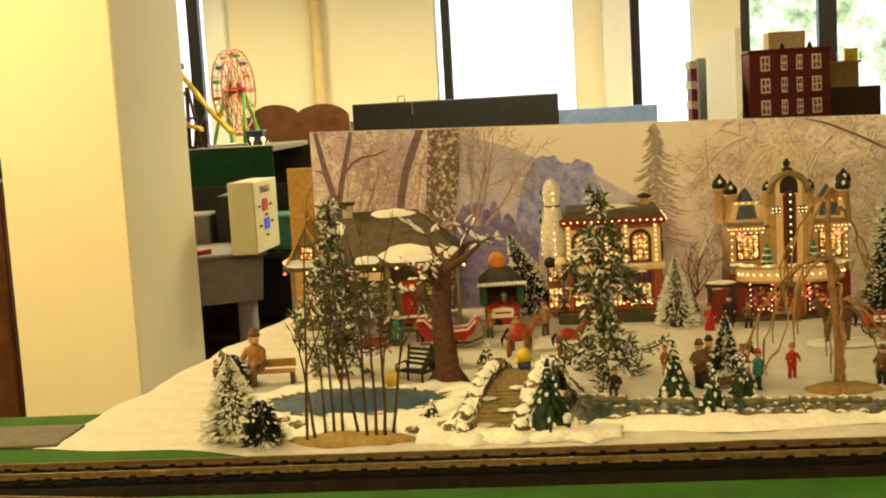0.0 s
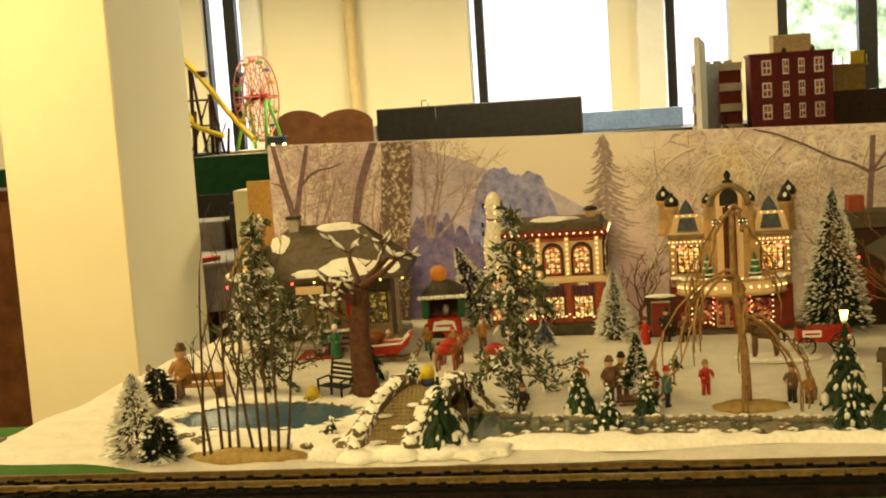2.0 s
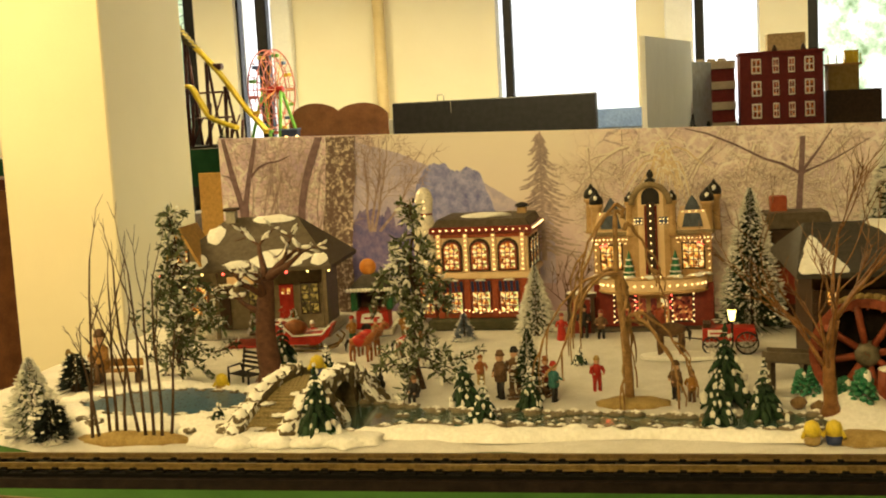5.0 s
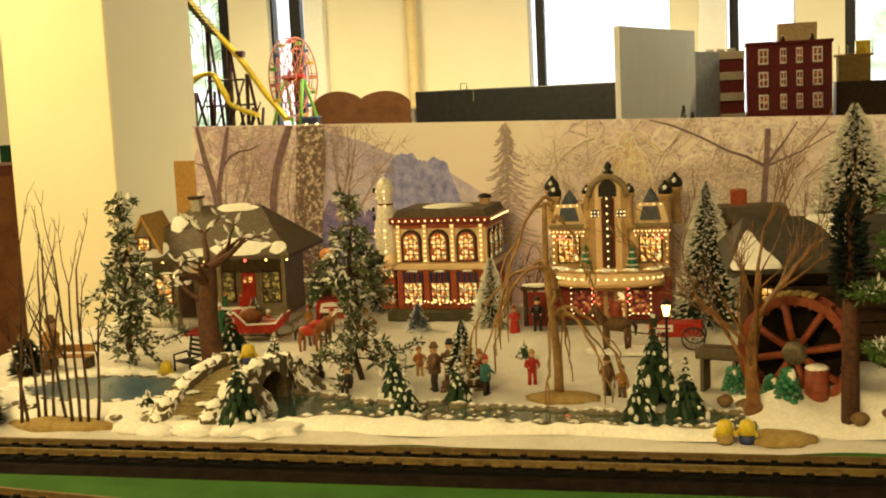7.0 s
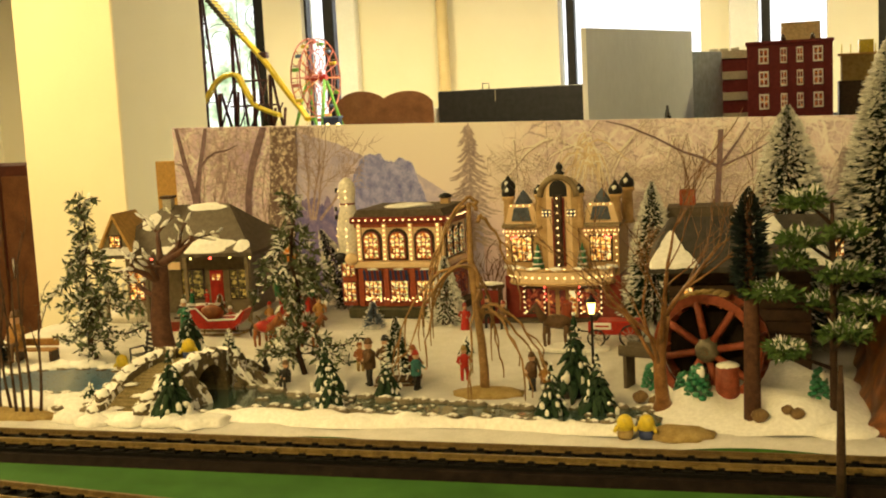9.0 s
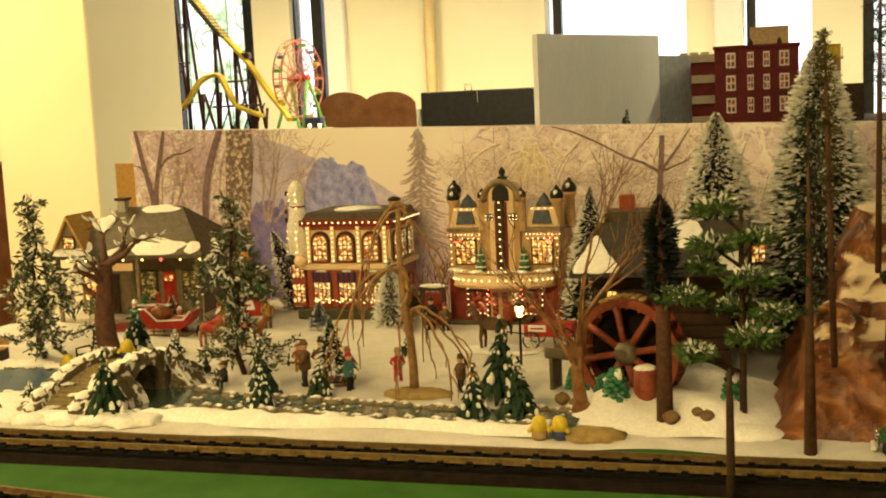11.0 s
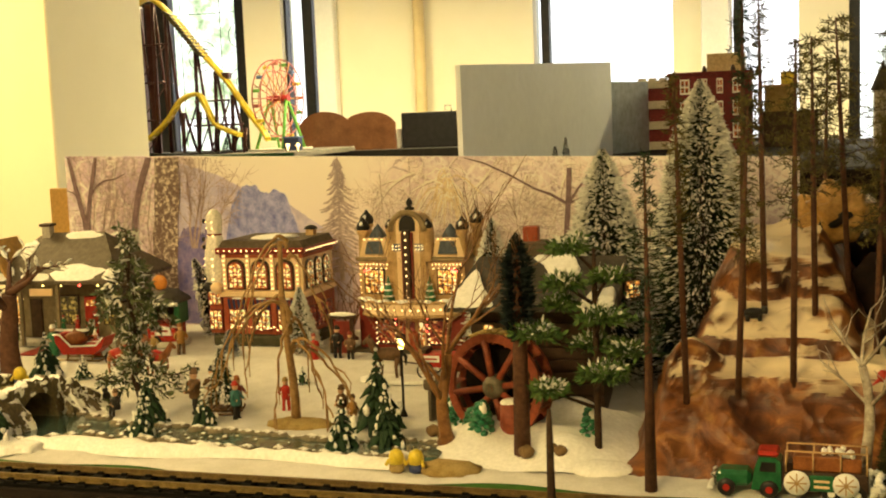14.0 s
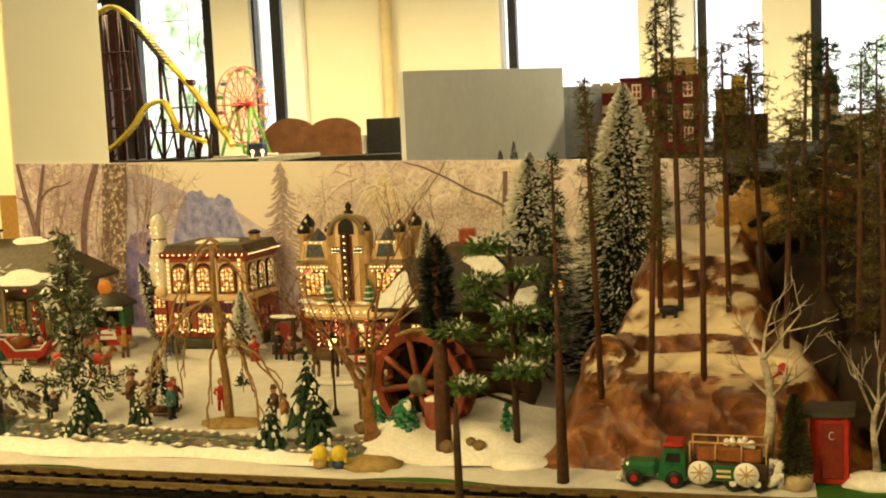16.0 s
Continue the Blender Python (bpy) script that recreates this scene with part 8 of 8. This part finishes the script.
# the wooden headboard shape, black case and blue panel by the windows
bm = BM()
half = [(-0.295 + 0.59 * k / 24, 0.19 + (0.05 if k < 12 else 0.04) * abs(math.sin(2 * math.pi * k / 24)) ** 0.7 - 0.03 * (abs(k - 12) / 12) ** 6) for k in range(25)]
prism(bm, [(0.297, 0.0), (-0.297, 0.0)][::-1] + half[::-1], -0.02, 0.02)
solid("wooden_headboard", bm, WOOD, "varnished wooden board with a double curved top", "board", (-1.365, 6.83, 0.30), 12)
case = thing("black_case", "long black case with a small latch on top", "case", (-0.456, 6.95, 0.30), -1.5)
part("body", box(BM(), -0.61, 0.61, 0.0, 0.14, 0.0, 0.215, 0.006), surf("black_vinyl", (0.010, 0.009, 0.010), (0.02, 0.018, 0.02), 30, 0.55, 0.2), case)
part("latch", tube(BM(), [(-0.34, 0.05, 0.214), (-0.34, 0.05, 0.25), (-0.30, 0.05, 0.25), (-0.30, 0.05, 0.214)], 0.004, 6), CHROME, case)
part("seam", box(BM(), -0.252, -0.249, -0.0012, 0.0, 0.14, 0.21), CHROME, case)
solid("low_screen", box(BM(), -0.30, 0.30, -0.02, 0.02, 0.0, 0.115, 0.003), STEELBLUE, "low slate blue panel beside the black case", "panel", (0.45, 7.2, 0.30))
solid("small_box", box(BM(), -0.03, 0.03, -0.02, 0.02, 0.0, 0.12, 0.003), WHITE, "small white box behind the black case", "box", (-1.10, 7.0, 0.30))
solid("small_box", box(BM(), -0.025, 0.025, -0.02, 0.02, 0.0, 0.16, 0.003), CONCRETE, "small grey box on the window sill", "box", (0.28, 9.42, 0.03))

# model town blocks
flats = thing("brick_block", "maroon model brick block with white windows", "model building", (0.945, 4.42, 0.325), 0)
part("wall", box(BM(), -0.145, 0.145, 0.0, 0.14, 0.0, 0.27, 0.001), MAROON, flats)
part("parapet", box(BM(), -0.15, 0.15, -0.005, 0.145, 0.27, 0.282, 0.002), MAROON, flats)
for z in (0.045, 0.125, 0.205):
    for x, w in ((-0.088, 0.034), (-0.02, 0.022), (0.035, 0.022), (0.096, 0.034)):
        win = part("window", box(BM(), x - w / 2, x + w / 2, -0.003, 0.0, z - 0.002, z + 0.052, 0.0005), WHITE, flats)
        for s in (-1, 1):
            part("pane", box(BM(), x + s * w * 0.21 - w * 0.15, x + s * w * 0.21 + w * 0.15, -0.0042, -0.0031, z + 0.004, z + 0.022), DIMPANE, win)
            part("pane", box(BM(), x + s * w * 0.21 - w * 0.15, x + s * w * 0.21 + w * 0.15, -0.0042, -0.0031, z + 0.027, z + 0.046), DIMPANE, win)
for x in (-0.02, 0.08):
    part("roof_vent", lathe(BM(), [(0.010, 0.0), (0.008, 0.012), (0.003, 0.022)], 10, (x, 0.03, 0.282)), DARKTRIM, flats)
solid("cardboard_box", box(BM(), -0.07, 0.07, -0.05, 0.05, 0.0, 0.075, 0.002), CARD, "plain tan cardboard box behind the model block", "box", (0.99, 4.72, 0.605))
solid("box_stand", box(BM(), -0.08, 0.08, -0.06, 0.06, 0.0, 0.279, 0.002), MAROON, "dark stand carrying a cardboard box", "stand", (0.99, 4.72, 0.325))
garage = thing("model_garage", "model parking garage with pale floors and dark bays", "model building", (0.712, 4.66, 0.325), 0)
for k in range(4):
    part("floor_band", box(BM(), -0.095, 0.087, -0.004, 0.14, 0.078 * k, 0.078 * k + 0.03, 0.001), CONCRETE, garage)
    if k < 3:
        part("bay", box(BM(), -0.09, 0.085, 0.01, 0.135, 0.078 * k + 0.03, 0.078 * (k + 1)), MAROON, garage, "dark open parking bay")
for x in (-0.04, 0.0, 0.04):
    part("roof_box", box(BM(), x - 0.015, x + 0.015, 0.03, 0.06, 0.264, 0.275, 0.001), CONCRETE, garage)
tower = thing("yellow_house", "small ochre model house with a railed roof", "model building", (1.21, 4.6, 0.325), 0)
part("wall", box(BM(), -0.09, 0.11, 0.0, 0.12, 0.0, 0.13, 0.001), DARKTRIM, tower)
part("upper_wall", box(BM(), -0.08, 0.03, 0.0, 0.1, 0.13, 0.22, 0.001), MOUND, tower)
part("cupola", box(BM(), -0.02, 0.03, 0.01, 0.05, 0.22, 0.275, 0.001), YELLOW, tower)
part("roof", box(BM(), -0.09, 0.04, -0.008, 0.108, 0.2202, 0.228, 0.001), PLY, tower)
for x in (-0.08, -0.05, -0.02, 0.01, 0.035):
    part("rail_post", tube(BM(), [(x, -0.004, 0.228), (x, -0.004, 0.26)], 0.002, 5), YELLOW, tower)
steeple = thing("model_church", "pale model church with a pointed steeple", "model building", (1.52, 4.3, 0.325), 0)
part("tower", box(BM(), -0.03, 0.03, -0.03, 0.03, 0.0, 0.19, 0.001), CONCRETE, steeple)
part("spire", lathe(BM(), [(0.042, 0.19), (0.001, 0.29)], 8), ROOFK, steeple)
part("nave", box(BM(), 0.0301, 0.2, -0.05, 0.05, 0.0, 0.12, 0.001), CONCRETE, steeple)

# upright foam boards between the tables, seen edge-on at first
panel = solid("foam_board", prism(BM(), [(0, 0), (1.46, 0), (1.46, 0.322), (0, 0.276)], -0.006, 0.006), FOAM, "white foam board standing on edge", "board", (0.473, 2.747, 0.327), 84.3)
solid("foam_board", box(BM(), 0, 0.30, -0.004, 0.004, 0.0, 0.26, 0.001), surf("pale_blue_sheet", (0.36, 0.45, 0.55), (0.48, 0.55, 0.62), 6, 0.4, 0.05), "pale blue plastic sheet standing on edge", "board", (0.60, 4.32, 0.325), 70)
for x, y, h in ((0.60, 3.42, 0.085), (0.63, 3.1, 0.07)):
    brush_tree("model_tree", "tiny dark model tree beside the foam board", (x, y, 0.327), 520 + int(h * 100), h, 0.018, 420, BLACKNEEDLE, 0.0, group="board trees")

# storage beyond the pillar: bin, control box, plywood
K = 1.42
tub = thing("storage_bin", "grey plastic storage bin on a tall stand", "bin", (-0.93 * K, 3.25 * K, 0.458 - 0.458 * K), 24)
tub.matrix_basis = tub.matrix_basis @ Matrix.Scale(K, 4)
part("body", prism(BM(), [(-0.17, -0.06), (0.14, -0.06), (0.15, 0.07), (-0.18, 0.07)], 0.0, 0.34), PLASTIC, tub)
part("rim", box(BM(), -0.19, 0.16, -0.012, 0.352, 0.0702, 0.082, 0.003), PLASTIC, tub)
part("post", lathe(BM(), [(0.036, -0.495), (0.036, -0.0605)], 4), PLASTIC, tub, at=pose(0.10, 0.04, 0, 0, 0, 45))
part("post", lathe(BM(), [(0.036, -0.495), (0.036, -0.0605)], 4), PLASTIC, tub, at=pose(-0.14, 0.3, 0, 0, 0, 45))
part("shelf", box(BM(), -0.18, 0.14, 0.0, 0.34, -0.34, -0.32, 0.002), PLASTIC, tub)
for k, (x, y, z, m) in enumerate(((-0.11, 0.05, 0.0822, WHITE), (-0.13, 0.2, 0.0822, CONCRETE), (-0.03, 0.06, 0.0822, RED), (-0.14, 0.06, -0.3198, BLACK), (0.0, 0.08, -0.3198, CONCRETE))):
    q = tub.matrix_basis @ Vector((x, y, z))
    solid("small_carton", box(BM(), -0.05, 0.05, -0.035, 0.035, 0.0, (0.07, 0.1, 0.02, 0.12, 0.06)[k], 0.003), m, ("white carton in the storage bin", "grey carton in the storage bin", "flat red box in the storage bin", "black box on the lower shelf", "grey box on the lower shelf")[k], "box", q, 10 + 25 * k, "stored boxes")
ctl = thing("control_box", "cream track control box with two lit displays", "control box", (-1.108, 4.54, -0.072), 87)
ctl.matrix_basis = ctl.matrix_basis @ Matrix.Scale(K, 4)
part("body", box(BM(), 0.0, 0.235, 0.0, 0.075, 0.0, 0.203, 0.003), BOXCREAM, ctl)
part("red_display", box(BM(), 0.075, 0.125, -0.003, 0.0, 0.115, 0.15, 0.002), REDLED, ctl)
part("blue_display", box(BM(), 0.085, 0.135, -0.003, 0.0, 0.062, 0.095, 0.002), BLUELED, ctl)
for x, z in ((0.045, 0.13), (0.16, 0.13), (0.05, 0.075), (0.17, 0.08), (0.11, 0.045), (0.11, 0.103)):
    part("label_bar", box(BM(), x - 0.012, x + 0.012, -0.0015, 0.0, z - 0.003, z + 0.003), DARKTRIM, ctl)
title = bpy.data.curves.new("title", "FONT")
title.body, title.size, title.extrude = "TRACK 1", 0.026, 0.0004
words = new("title", title)
words.data.materials.append(DARKTRIM)
words.parent, words.matrix_basis = ctl, pose(0.055, -0.0012, 0.168, 90)
title_mesh = bpy.data.meshes.new_from_object(words)
words2 = new("lettering", title_mesh)
words2.parent, words2.matrix_basis = ctl, pose(0.055, -0.0012, 0.168, 90)
bpy.data.objects.remove(words)
solid("plywood_board", box(BM(), 0, 0.12, 0, 0.010, 0.0, 0.345, 0.001), PLY, "orange brown plywood board behind the winter backdrop", "board", (-0.558, 2.612, 0.0), -6)
rack = thing("storage_rack", "low dark storage rack filled with black boxes", "rack", (-1.42, 5.3, -0.9), 4)
for z in (0.02, 0.38, 0.74):
    part("shelf", box(BM(), -0.55, 0.55, -0.2, 0.2, z, z + 0.025, 0.003), BLACK, rack)
for x in (-0.53, 0.53):
    for y in (-0.18, 0.18):
        part("post", box(BM(), x - 0.018, x + 0.018, y - 0.018, y + 0.018, 0.0, 1.05, 0.002), BLACK, rack)
part("back_panel", box(BM(), -0.55, 0.55, 0.2005, 0.212, 0.0, 1.05), BLACK, rack)
for k, (x, w, h, m) in enumerate(((-0.40, 0.11, 0.24, BLACK), (-0.16, 0.10, 0.18, PLASTIC), (0.07, 0.10, 0.26, BLACK), (0.30, 0.09, 0.16, TEAL), (0.45, 0.05, 0.22, BLACK))):
    solid("stored_box", box(BM(), -w, w, -0.13, 0.13, 0.0, h, 0.006), m, ("black box", "grey plastic box", "tall black box", "dark teal box", "narrow black box")[k] + " on the storage rack", "box", (-1.42 + x, 5.3 + 0.07 * x, -0.134), 4, "rack boxes")
cab = thing("dark_cabinet", "dark red wooden cabinet beyond the pillar", "cabinet", (-2.75, 5.2, -0.9), 0)
part("body", box(BM(), -0.4, 0.4, -0.2, 0.2, 0.0, 1.15, 0.004), surf("dark_cherry_wood", (0.05, 0.012, 0.008), (0.09, 0.025, 0.014), 10, 0.45, 0.2), cab)
for s in (-1, 1):
    d = part("door", box(BM(), s * 0.2 - 0.19, s * 0.2 + 0.19, -0.215, -0.2005, 0.05, 1.1, 0.003), WOOD, cab)
    part("handle", tube(BM(), [(s * 0.05, -0.235, 0.6), (s * 0.05, -0.235, 0.7)], 0.006, 6), CHROME, d)
